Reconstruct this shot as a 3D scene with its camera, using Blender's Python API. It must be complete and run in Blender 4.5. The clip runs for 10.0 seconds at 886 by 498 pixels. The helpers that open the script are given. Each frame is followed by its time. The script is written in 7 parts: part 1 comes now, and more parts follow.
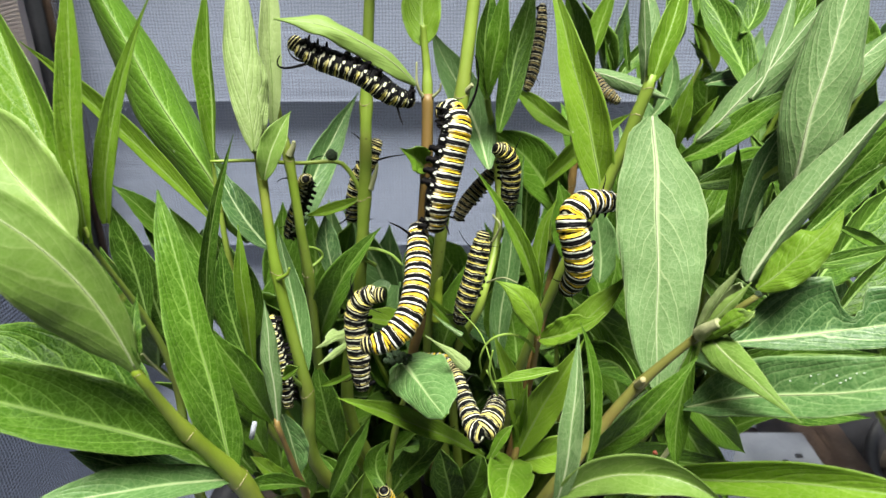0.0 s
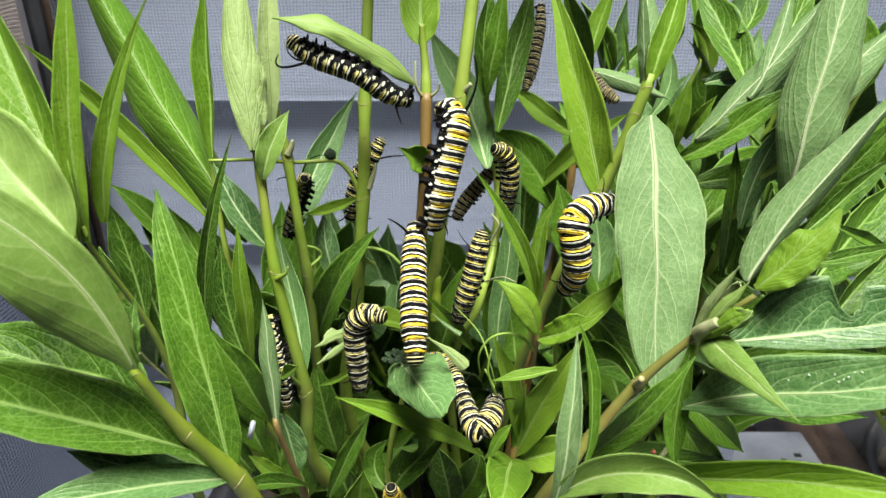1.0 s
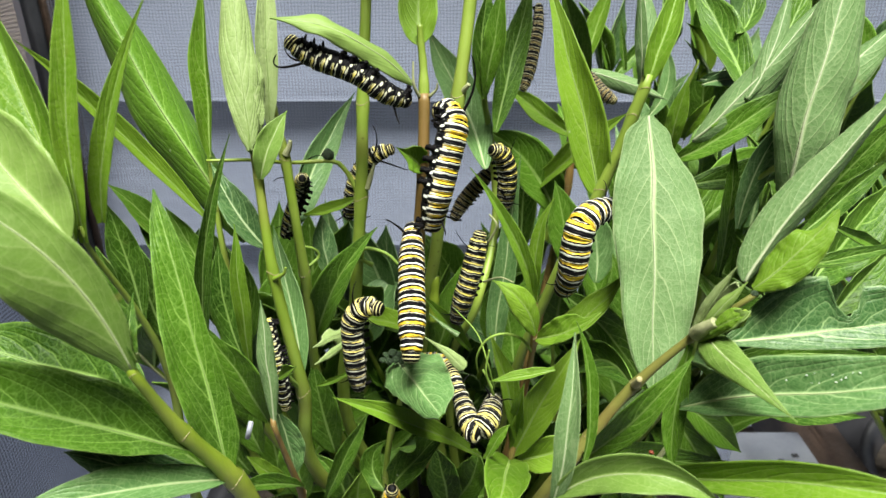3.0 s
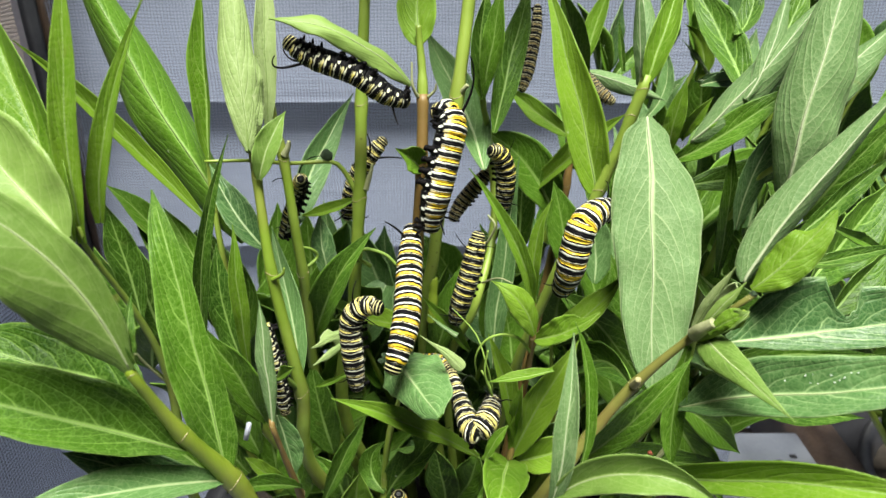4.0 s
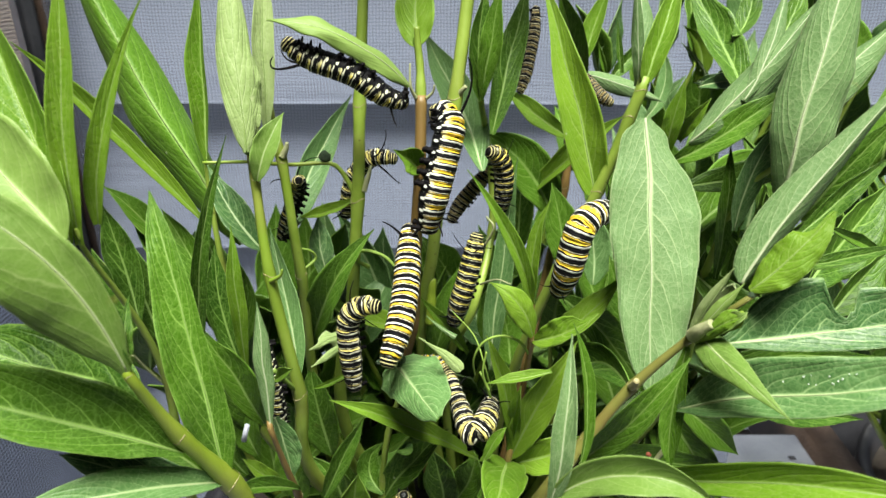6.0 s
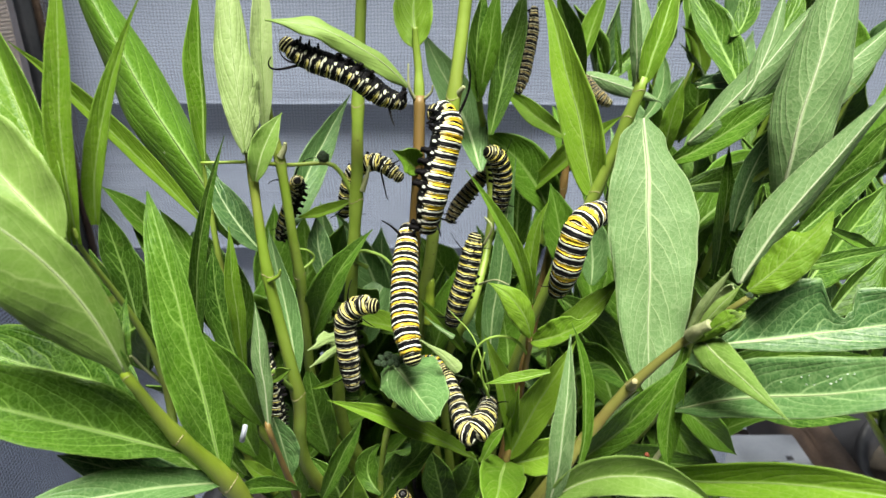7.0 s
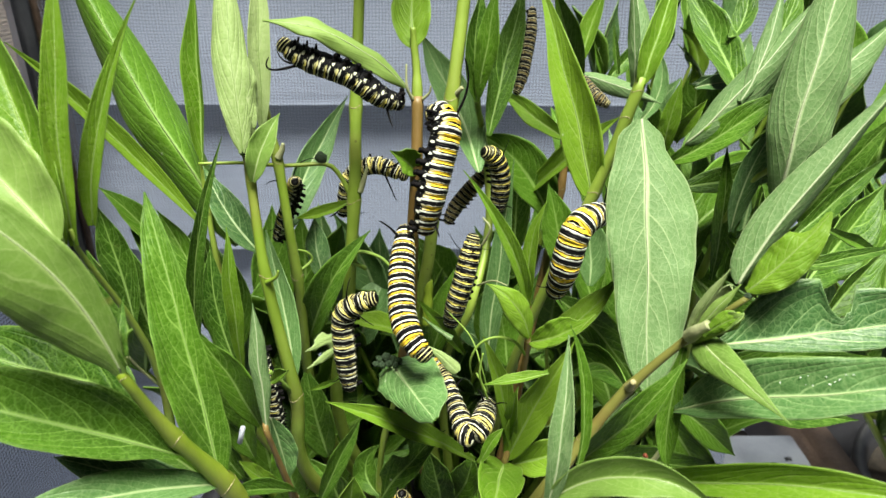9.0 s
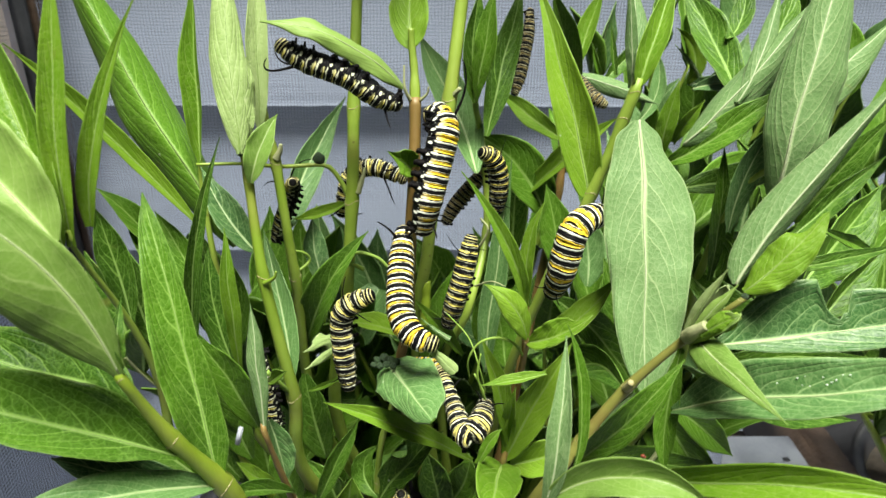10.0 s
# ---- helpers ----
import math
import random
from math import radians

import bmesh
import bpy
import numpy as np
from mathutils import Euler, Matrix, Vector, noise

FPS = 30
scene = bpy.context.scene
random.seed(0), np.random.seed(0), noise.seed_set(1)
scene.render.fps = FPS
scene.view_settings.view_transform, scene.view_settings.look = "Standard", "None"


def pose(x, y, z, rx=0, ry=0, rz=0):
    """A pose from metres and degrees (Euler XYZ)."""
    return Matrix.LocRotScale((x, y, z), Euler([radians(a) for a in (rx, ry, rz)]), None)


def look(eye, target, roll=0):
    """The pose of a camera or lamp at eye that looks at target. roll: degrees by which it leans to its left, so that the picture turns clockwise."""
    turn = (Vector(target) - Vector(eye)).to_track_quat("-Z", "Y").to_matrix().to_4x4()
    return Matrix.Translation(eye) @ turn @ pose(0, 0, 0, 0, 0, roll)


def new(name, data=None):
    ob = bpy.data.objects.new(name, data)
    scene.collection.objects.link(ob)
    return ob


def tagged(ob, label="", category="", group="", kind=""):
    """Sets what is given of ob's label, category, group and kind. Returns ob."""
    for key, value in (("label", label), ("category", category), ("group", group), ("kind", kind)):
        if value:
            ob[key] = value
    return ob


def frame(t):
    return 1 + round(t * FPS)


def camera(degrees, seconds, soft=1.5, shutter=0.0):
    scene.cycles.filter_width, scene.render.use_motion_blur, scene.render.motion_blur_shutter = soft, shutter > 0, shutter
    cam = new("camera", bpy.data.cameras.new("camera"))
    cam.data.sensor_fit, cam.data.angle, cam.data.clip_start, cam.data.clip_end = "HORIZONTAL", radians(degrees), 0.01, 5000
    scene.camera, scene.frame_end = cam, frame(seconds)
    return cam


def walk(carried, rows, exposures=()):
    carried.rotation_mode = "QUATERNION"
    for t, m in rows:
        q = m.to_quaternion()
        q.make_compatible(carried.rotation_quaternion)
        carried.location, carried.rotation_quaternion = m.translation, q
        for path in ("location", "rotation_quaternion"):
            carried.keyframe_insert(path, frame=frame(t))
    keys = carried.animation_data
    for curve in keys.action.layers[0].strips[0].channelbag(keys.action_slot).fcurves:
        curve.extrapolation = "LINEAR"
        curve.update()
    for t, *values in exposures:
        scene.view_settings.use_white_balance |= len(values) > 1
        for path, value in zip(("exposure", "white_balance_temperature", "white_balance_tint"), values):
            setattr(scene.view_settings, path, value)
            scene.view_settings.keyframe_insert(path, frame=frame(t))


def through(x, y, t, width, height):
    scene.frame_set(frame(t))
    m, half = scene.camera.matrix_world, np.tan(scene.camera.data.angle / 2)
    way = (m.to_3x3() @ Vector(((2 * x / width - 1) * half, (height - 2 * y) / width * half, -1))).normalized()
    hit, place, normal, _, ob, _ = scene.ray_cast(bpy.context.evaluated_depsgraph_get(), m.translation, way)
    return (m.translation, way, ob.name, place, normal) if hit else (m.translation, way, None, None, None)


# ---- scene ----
cam = camera(64, 10.0, soft=1.5)
cam.data.dof.use_dof, cam.data.dof.focus_distance, cam.data.dof.aperture_fstop = True, 0.163, 31
walk(cam, [
    (0, pose(-0.00000, -0.17000, 0.42000, 64.000, -0.000, 0.000)),
    (0.5, pose(0.00006, -0.17008, 0.42001, 63.991, -0.027, -0.043)),
    (1, pose(0.00006, -0.17004, 0.41992, 63.970, -0.043, -0.080)),
    (1.5, pose(0.00000, -0.17000, 0.41986, 63.952, -0.057, -0.119)),
    (2, pose(-0.00001, -0.17002, 0.41988, 63.950, -0.074, -0.149)),
    (2.5, pose(0.00006, -0.16998, 0.41989, 63.962, -0.093, -0.170)),
    (4, pose(-0.00008, -0.17000, 0.41969, 64.120, -0.199, -0.364)),
    (4.5, pose(-0.00007, -0.16994, 0.41973, 64.109, -0.179, -0.368)),
    (5, pose(-0.00002, -0.16990, 0.41971, 64.131, -0.182, -0.373)),
    (5.5, pose(0.00009, -0.16993, 0.41962, 64.208, -0.194, -0.393)),
    (7, pose(0.00008, -0.16989, 0.41953, 64.286, -0.285, -0.569)),
    (7.5, pose(0.00004, -0.16979, 0.41951, 64.294, -0.285, -0.598)),
    (8, pose(0.00004, -0.16973, 0.41946, 64.314, -0.281, -0.618)),
    (8.5, pose(0.00008, -0.16969, 0.41939, 64.345, -0.283, -0.651)),
    (9, pose(0.00012, -0.16968, 0.41932, 64.387, -0.309, -0.708)),
    (9.5, pose(0.00018, -0.16972, 0.41927, 64.437, -0.337, -0.779)),
    (10, pose(0.00025, -0.16978, 0.41934, 64.459, -0.341, -0.838)),
], exposures=[(0, 1.26, 6480, 9), (5, 1.27, 6490, 8), (8, 1.31, 6560, 7), (10, 1.31, 6660, 4)])

# ---- world, sun, exposure ----
world = bpy.data.worlds.new("world")
scene.world = world
world.use_nodes = True
sky = world.node_tree.nodes.new("ShaderNodeTexSky")
sky.sky_type = 'NISHITA'
sky.sun_disc = False
sky.sun_elevation, sky.sun_rotation = radians(65), radians(165)
sky.air_density, sky.dust_density, sky.ozone_density = 1.0, 3.0, 0.6
backing = world.node_tree.nodes["Background"]
world.node_tree.links.new(sky.outputs[0], backing.inputs[0])
backing.inputs[1].default_value = 0.007
sun = new("sun", bpy.data.lights.new("sun", 'SUN'))
sun.data.energy, sun.data.angle, sun.data.color = 6.3, radians(24), (0.985, 0.975, 0.875)
sun.matrix_basis = look((0.07, -0.36, 1.20), (0, 0, 0))


# ---- materials ----
class Nodes:
    """A short way to write node trees."""

    def __init__(self, name):
        self.mat = bpy.data.materials.new(name)
        self.mat.use_nodes = True
        self.tree = self.mat.node_tree
        self.tree.nodes.clear()
        self.out = self.tree.nodes.new("ShaderNodeOutputMaterial")

    def put(self, socket, value):
        if isinstance(value, bpy.types.NodeSocket):
            self.tree.links.new(value, socket)
        elif value is not None:
            if socket.type == 'RGBA' and len(value) == 3:
                value = (*value, 1)
            socket.default_value = value

    def math(self, op, a, b=None, c=None):
        n = self.tree.nodes.new("ShaderNodeMath")
        n.operation = op
        for s, v in zip(n.inputs, (a, b, c)):
            self.put(s, v)
        return n.outputs[0]

    def mix(self, f, a, b):
        n = self.tree.nodes.new("ShaderNodeMix")
        n.data_type = 'RGBA'
        self.put(n.inputs[0], f), self.put(n.inputs[6], a), self.put(n.inputs[7], b)
        return n.outputs[2]

    def step(self, x, lo, hi, a=0.0, b=1.0):
        n = self.tree.nodes.new("ShaderNodeMapRange")
        n.interpolation_type = 'SMOOTHSTEP'
        for s, v in zip(n.inputs, (x, lo, hi, a, b)):
            self.put(s, v)
        return n.outputs[0]

    def coord(self, which):
        return self.tree.nodes.new("ShaderNodeTexCoord").outputs[which]

    def chance(self):
        return self.tree.nodes.new("ShaderNodeObjectInfo").outputs["Random"]

    def split(self, v):
        n = self.tree.nodes.new("ShaderNodeSeparateXYZ")
        self.put(n.inputs[0], v)
        return n.outputs

    def stretch(self, v, scale):
        n = self.tree.nodes.new("ShaderNodeVectorMath")
        n.operation = 'MULTIPLY'
        self.put(n.inputs[0], v)
        n.inputs[1].default_value = scale
        return n.outputs[0]

    def shift(self, v, w):
        n = self.tree.nodes.new("ShaderNodeVectorMath")
        n.operation = 'ADD'
        self.put(n.inputs[0], v), self.put(n.inputs[1], w)
        return n.outputs[0]

    def noise(self, v, scale, detail=3.0, rough=0.55):
        n = self.tree.nodes.new("ShaderNodeTexNoise")
        self.put(n.inputs["Vector"], v)
        n.inputs["Scale"].default_value, n.inputs["Detail"].default_value = scale, detail
        n.inputs["Roughness"].default_value = rough
        return n.outputs["Fac"]

    def cells(self, v, scale, feature='F1'):
        n = self.tree.nodes.new("ShaderNodeTexVoronoi")
        n.feature = feature
        self.put(n.inputs["Vector"], v)
        n.inputs["Scale"].default_value = scale
        return n.outputs["Distance"]

    def bump(self, height, strength, distance):
        n = self.tree.nodes.new("ShaderNodeBump")
        n.inputs["Strength"].default_value, n.inputs["Distance"].default_value = strength, distance
        self.put(n.inputs["Height"], height)
        return n.outputs[0]

    def surface(self, colour, rough=0.5, normal=None, metal=0.0, gloss=0.5, through=0.0, through_colour=None):
        p = self.tree.nodes.new("ShaderNodeBsdfPrincipled")
        self.put(p.inputs["Base Color"], colour), self.put(p.inputs["Roughness"], rough)
        p.inputs["Metallic"].default_value = metal
        self.put(p.inputs["Specular IOR Level"], gloss)
        self.put(p.inputs["Normal"], normal)
        end = p.outputs[0]
        if through:
            t = self.tree.nodes.new("ShaderNodeBsdfTranslucent")
            self.put(t.inputs[0], through_colour or colour), self.put(t.inputs[1], normal)
            m = self.tree.nodes.new("ShaderNodeMixShader")
            m.inputs[0].default_value = through
            self.put(m.inputs[1], end), self.put(m.inputs[2], t.outputs[0])
            end = m.outputs[0]
        self.put(self.out.inputs[0], end)
        return self.mat


def leaf_material(name, deep, light, vein, rough, vein_force, through, gloss=0.22, relief=0.6):
    """Blade with forward-curving side veins, a fine net between them and domed fields; relief < 0: veins stand proud."""
    n = Nodes(name)
    u, v, _ = n.split(n.coord("UV"))
    obj = n.coord("Object")
    luck = n.chance()
    side = n.math('MULTIPLY', n.math('ABSOLUTE', n.math('SUBTRACT', v, 0.5)), 2.0)
    half = n.math('GREATER_THAN', v, 0.5)
    ahead = n.math('ADD', n.math('MULTIPLY', side, 0.21), n.math('MULTIPLY', n.math('POWER', side, 3.0), 0.36))
    root = n.math('SUBTRACT', u, ahead)
    seat = n.tree.nodes.new("ShaderNodeCombineXYZ")
    n.put(seat.inputs[0], n.math('MULTIPLY', root, 6.0)), n.put(seat.inputs[1], n.math('MULTIPLY', half, 7.3)), n.put(seat.inputs[2], n.math('MULTIPLY', luck, 60.0))
    uneven = n.math('MULTIPLY', n.math('SUBTRACT', n.noise(seat.outputs[0], 1.0, 1), 0.5), 1.5)
    wob = n.math('MULTIPLY', n.math('SUBTRACT', n.noise(obj, 240, 2), 0.5), 0.34)
    run = n.math('ADD', n.math('MULTIPLY', root, n.math('ADD', 7.0, n.math('MULTIPLY', luck, 3.0))), n.math('ADD', n.math('ADD', wob, uneven), n.math('MULTIPLY', half, 0.43)))
    near = n.math('ABSOLUTE', n.math('SUBTRACT', n.math('FRACT', run), 0.5))
    vein_mask = n.math('MULTIPLY', n.step(near, 0.0, 0.060, 1.0, 0.0), n.step(side, 0.5, 0.95, 1.0, 0.2))
    mid = n.step(n.math('MULTIPLY', side, n.math('ADD', 0.65, n.math('MULTIPLY', u, 0.9))), 0.02, 0.085, 1.0, 0.0)
    warp = n.tree.nodes.new("ShaderNodeTexNoise")
    warp.inputs["Scale"].default_value = 300
    n.put(warp.inputs["Vector"], obj)
    bent = n.shift(obj, n.stretch(warp.outputs["Color"], (0.0026, 0.0026, 0.0026)))
    edge_big, edge_small = n.cells(bent, 560, 'DISTANCE_TO_EDGE'), n.cells(bent, 1500, 'DISTANCE_TO_EDGE')
    net = n.math('MAXIMUM', n.step(edge_big, 0.0, 0.09, 1.0, 0.0), n.math('MULTIPLY', n.step(edge_small, 0.0, 0.14, 1.0, 0.0), 0.55))
    big = n.noise(obj, 55, 4, 0.62)
    fine = n.noise(obj, 1100, 3)
    mottle = n.noise(obj, 260, 3, 0.6)
    tone = n.math('ADD', n.math('ADD', n.math('MULTIPLY', big, 0.65), n.math('MULTIPLY', mottle, 0.25)), n.math('MULTIPLY', luck, 0.50))
    col = n.mix(n.step(tone, 0.30, 1.02), deep, light)
    col = n.mix(n.math('MULTIPLY', fine, 0.18), col, light)
    col = n.mix(n.math('MULTIPLY', net, 0.32 * vein_force), col, vein)
    col = n.mix(n.math('MULTIPLY', n.math('MAXIMUM', vein_mask, mid), 0.69 * vein_force), col, vein)
    col = n.mix(n.math('MULTIPLY', mid, n.step(u, 0.05, 0.6, 0.8 * vein_force, 0.0)), col, tuple(min(0.62, 1.7 * c + 0.05) for c in vein))
    col = n.mix(n.step(side, 0.94, 0.995, 0.0, 0.6), col, vein)
    speck = n.math('MULTIPLY', n.step(n.cells(obj, 130), 0.03, 0.07, 1.0, 0.0), n.step(n.noise(obj, 60, 1), 0.58, 0.62))
    col = n.mix(n.math('MULTIPLY', speck, 0.6), col, (0.40, 0.44, 0.33))
    worn = n.math('MULTIPLY', n.step(n.noise(obj, 75, 4, 0.7), 0.66, 0.76), 0.35)
    col = n.mix(worn, col, (0.13, 0.11, 0.03))
    dome = n.math('MULTIPLY', n.math('MULTIPLY', n.step(near, 0.0, 0.26), n.step(side, 0.0, 0.22)), 0.42)
    field = n.math('ADD', n.math('MULTIPLY', dome, relief), n.math('MULTIPLY', n.step(edge_big, 0.0, 0.30), 0.17 * relief))
    high = n.math('ADD', field, n.math('ADD', n.math('MULTIPLY', mottle, 0.30), n.math('ADD', n.math('MULTIPLY', fine, 0.10), n.math('MULTIPLY', n.step(edge_small, 0.0, 0.3), 0.10 * relief))))
    nor = n.bump(high, 0.52 * vein_force, 0.0006)
    shine = n.math('ADD', rough, n.math('MULTIPLY', n.math('SUBTRACT', n.noise(obj, 140, 3), 0.5), 0.30))
    return n.surface(col, shine, nor, 0, gloss, through, n.mix(0.5, light, (0.20, 0.34, 0.02)))


TOP = leaf_material("leaf_top", (0.006, 0.030, 0.0015), (0.052, 0.124, 0.007), (0.165, 0.275, 0.055), 0.44, 1.0, 0.06, 0.17)
BLUE = leaf_material("leaf_top_glaucous", (0.015, 0.056, 0.014), (0.070, 0.148, 0.042), (0.225, 0.325, 0.140), 0.42, 0.95, 0.07, 0.24)
YOUNG = leaf_material("leaf_young", (0.052, 0.136, 0.005), (0.138, 0.245, 0.016), (0.235, 0.335, 0.080), 0.44, 0.85, 0.28, 0.18)
PALE = leaf_material("leaf_underside", (0.058, 0.120, 0.034), (0.094, 0.168, 0.060), (0.255, 0.325, 0.165), 0.58, 1.0, 0.14, 0.16, -0.5)
SOFT = leaf_material("leaf_soft", (0.085, 0.160, 0.024), (0.160, 0.250, 0.055), (0.27, 0.35, 0.13), 0.5, 0.6, 0.22, 0.2, -0.4)
DOWNY = leaf_material("leaf_downy", (0.155, 0.23, 0.068), (0.27, 0.35, 0.14), (0.38, 0.44, 0.235), 0.6, 0.8, 0.22, 0.15, 0.9)


def stem_material(name, low, high, blush):
    n = Nodes(name)
    obj = n.coord("Object")
    streak = n.noise(n.stretch(obj, (900, 900, 60)), 1.0, 3)
    patch = n.noise(obj, 70, 3)
    col = n.mix(n.step(n.math('ADD', patch, n.math('MULTIPLY', n.chance(), 0.2)), 0.35, 0.75), low, high)
    col = n.mix(n.step(n.noise(obj, 38, 2), 0.52, 0.70, 0.0, 0.7), col, blush)
    col = n.mix(n.math('MULTIPLY', streak, 0.3), col, blush)
    spot = n.step(n.cells(obj, 420), 0.10, 0.2, 0.5, 0.0)
    col = n.mix(n.math('MULTIPLY', spot, n.step(patch, 0.5, 0.6)), col, (0.06, 0.036, 0.012))
    return n.surface(col, 0.45, n.bump(n.math('ADD', streak, patch), 0.4, 0.0004), 0, 0.4, 0.08)


GREEN = stem_material("stem_green", (0.135, 0.222, 0.018), (0.210, 0.300, 0.045), (0.150, 0.160, 0.030))
OLIVE = stem_material("stem_olive", (0.142, 0.228, 0.013), (0.228, 0.305, 0.032), (0.165, 0.130, 0.030))
BROWN = stem_material("stem_brown", (0.136, 0.074, 0.022), (0.205, 0.124, 0.043), (0.124, 0.136, 0.031))
RUSSET = stem_material("stem_russet", (0.085, 0.100, 0.016), (0.145, 0.155, 0.034), (0.150, 0.088, 0.032))


def plain(name, a, b, scale, rough, bump=0.3, size=0.0005, gloss=0.5, through=0.0):
    n = Nodes(name)
    obj = n.coord("Object")
    f = n.noise(obj, scale, 4)
    g = n.noise(obj, scale * 9, 3)
    col = n.mix(n.step(n.math('ADD', n.math('MULTIPLY', f, 0.7), n.math('MULTIPLY', g, 0.3)), 0.3, 0.7), a, b)
    return n.surface(col, rough, n.bump(n.math('ADD', f, g), bump, size), 0, gloss, through)


RIB = plain("midrib_pale", (0.223, 0.285, 0.124), (0.310, 0.360, 0.198), 150, 0.5, through=0.1)
RIB_PALE = plain("midrib_white", (0.25, 0.30, 0.17), (0.33, 0.37, 0.235), 150, 0.5, through=0.1)
RIB_TOP = plain("midrib_green", (0.115, 0.190, 0.040), (0.165, 0.240, 0.065), 150, 0.5, through=0.1)
NODE = plain("node_ring", (0.205, 0.165, 0.075), (0.290, 0.270, 0.135), 300, 0.6)
BLACK = plain("caterpillar_black", (0.002, 0.002, 0.003), (0.006, 0.005, 0.005), 700, 0.5, 0.3, 0.0002, 0.05)
FRASS = plain("frass_dark_green", (0.005, 0.016, 0.004), (0.022, 0.055, 0.012), 700, 0.75, 0.8, 0.0008)
SOIL = plain("potting_soil", (0.012, 0.009, 0.006), (0.045, 0.032, 0.022), 220, 0.95, 0.9, 0.003)
POT = plain("black_plastic", (0.010, 0.010, 0.012), (0.020, 0.020, 0.024), 60, 0.35, 0.15)
CARD = plain("white_card", (0.260, 0.279, 0.335), (0.322, 0.341, 0.397), 60, 0.5, 0.1)
INK = plain("dark_ink", (0.015, 0.015, 0.02), (0.03, 0.03, 0.035), 90, 0.6)
WOOD = plain("brown_wood", (0.037, 0.021, 0.014), (0.068, 0.042, 0.028), 60, 0.65, 0.5, 0.001)
FRAME = plain("dark_frame", (0.025, 0.027, 0.035), (0.05, 0.052, 0.062), 80, 0.5)
PINK = plain("weathered_board", (0.70, 0.59, 0.54), (0.80, 0.69, 0.64), 30, 0.8, 0.4, 0.001)
DECK = plain("grey_deck", (0.06, 0.065, 0.08), (0.11, 0.115, 0.13), 25, 0.7, 0.4, 0.001)


def shaded_weave_material():
    """Coarse weave with shade put into its dark blue: two crossing sets of raised threads."""
    n = Nodes("shaded_weave_blue")
    obj = n.coord("Object")
    x, y, z = n.split(obj)
    sway = n.math('MULTIPLY', n.noise(obj, 30, 2), 0.004)
    a = n.math('SINE', n.math('MULTIPLY', n.math('ADD', n.math('ADD', y, z), sway), 3600.0))
    b = n.math('SINE', n.math('MULTIPLY', n.math('ADD', n.math('SUBTRACT', y, n.math('MULTIPLY', z, 0.35)), sway), 2700.0))
    weave = n.step(n.math('ADD', a, n.math('MULTIPLY', b, 0.7)), -0.9, 0.9)
    col = n.mix(n.noise(obj, 45, 3), (0.026, 0.030, 0.048), (0.042, 0.048, 0.072))
    col = n.mix(n.math('MULTIPLY', weave, 0.75), (0.022, 0.025, 0.040), col)
    return n.surface(col, 0.75, n.bump(weave, 0.6, 0.0004), 0, 0.35)


SHADED_WEAVE = shaded_weave_material()
# dark colour of the unseen walls added to block low light
LIGHT_BLOCK = plain("dark_stain", (0.030, 0.024, 0.018), (0.060, 0.048, 0.036), 8, 0.8, 0.4, 0.001)
DRY = plain("torn_fibre", (0.211, 0.236, 0.105), (0.310, 0.322, 0.174), 260, 0.7, through=0.15)


def siding_material():
    n = Nodes("grey_siding")
    obj = n.coord("Object")
    grain = n.noise(n.stretch(obj, (10, 60, 240)), 1.0, 4)
    col = n.mix(n.step(n.noise(obj, 9, 3), 0.3, 0.7), (0.235, 0.268, 0.370), (0.295, 0.332, 0.450))
    col = n.mix(n.math('MULTIPLY', grain, 0.35), col, (0.22, 0.235, 0.30))
    return n.surface(col, 0.6, n.bump(grain, 0.5, 0.0008), 0, 0.4)


SIDING = siding_material()
DEW = plain("white_water_drop", (0.42, 0.48, 0.42), (0.55, 0.60, 0.53), 500, 0.3)
REDDISH = plain("flower_bud_red", (0.26, 0.05, 0.025), (0.34, 0.09, 0.04), 400, 0.5)


def net_material(name, thread, pitch, cover):
    """Woven screen: round threads with open holes."""
    n = Nodes(name)
    x, y, z = n.split(n.coord("UV"))
    k = math.pi / pitch
    obj = n.coord("Object")
    sway = n.math('MULTIPLY', n.math('SUBTRACT', n.noise(obj, 25, 2), 0.5), pitch * 2.5)
    a = n.math('ABSOLUTE', n.math('SINE', n.math('MULTIPLY', n.math('ADD', x, sway), k)))
    b = n.math('ABSOLUTE', n.math('SINE', n.math('MULTIPLY', n.math('ADD', y, sway), k)))
    mask = n.math('MAXIMUM', n.step(a, cover - 0.12, cover + 0.12), n.step(b, cover - 0.12, cover + 0.12))
    col = n.mix(n.noise(obj, 60, 3), thread, tuple(c * 1.35 for c in thread))
    n.surface(col, 0.55, n.bump(n.math('MAXIMUM', a, b), 0.6, 0.0006), 0, 0.4)
    solid = n.out.inputs[0].links[0].from_socket
    hole = n.tree.nodes.new("ShaderNodeBsdfTransparent")
    m = n.tree.nodes.new("ShaderNodeMixShader")
    n.put(m.inputs[0], mask), n.put(m.inputs[1], hole.outputs[0]), n.put(m.inputs[2], solid)
    n.put(n.out.inputs[0], m.outputs[0])
    return n.mat


NET = net_material("grey_net", (0.100, 0.114, 0.160), 0.00165, 0.95)
NET_SIDE = net_material("side_net", (0.25, 0.285, 0.41), 0.0021, 0.88)
NET_WARM = net_material("side_net_beige", (0.50, 0.42, 0.39), 0.0019, 0.80)


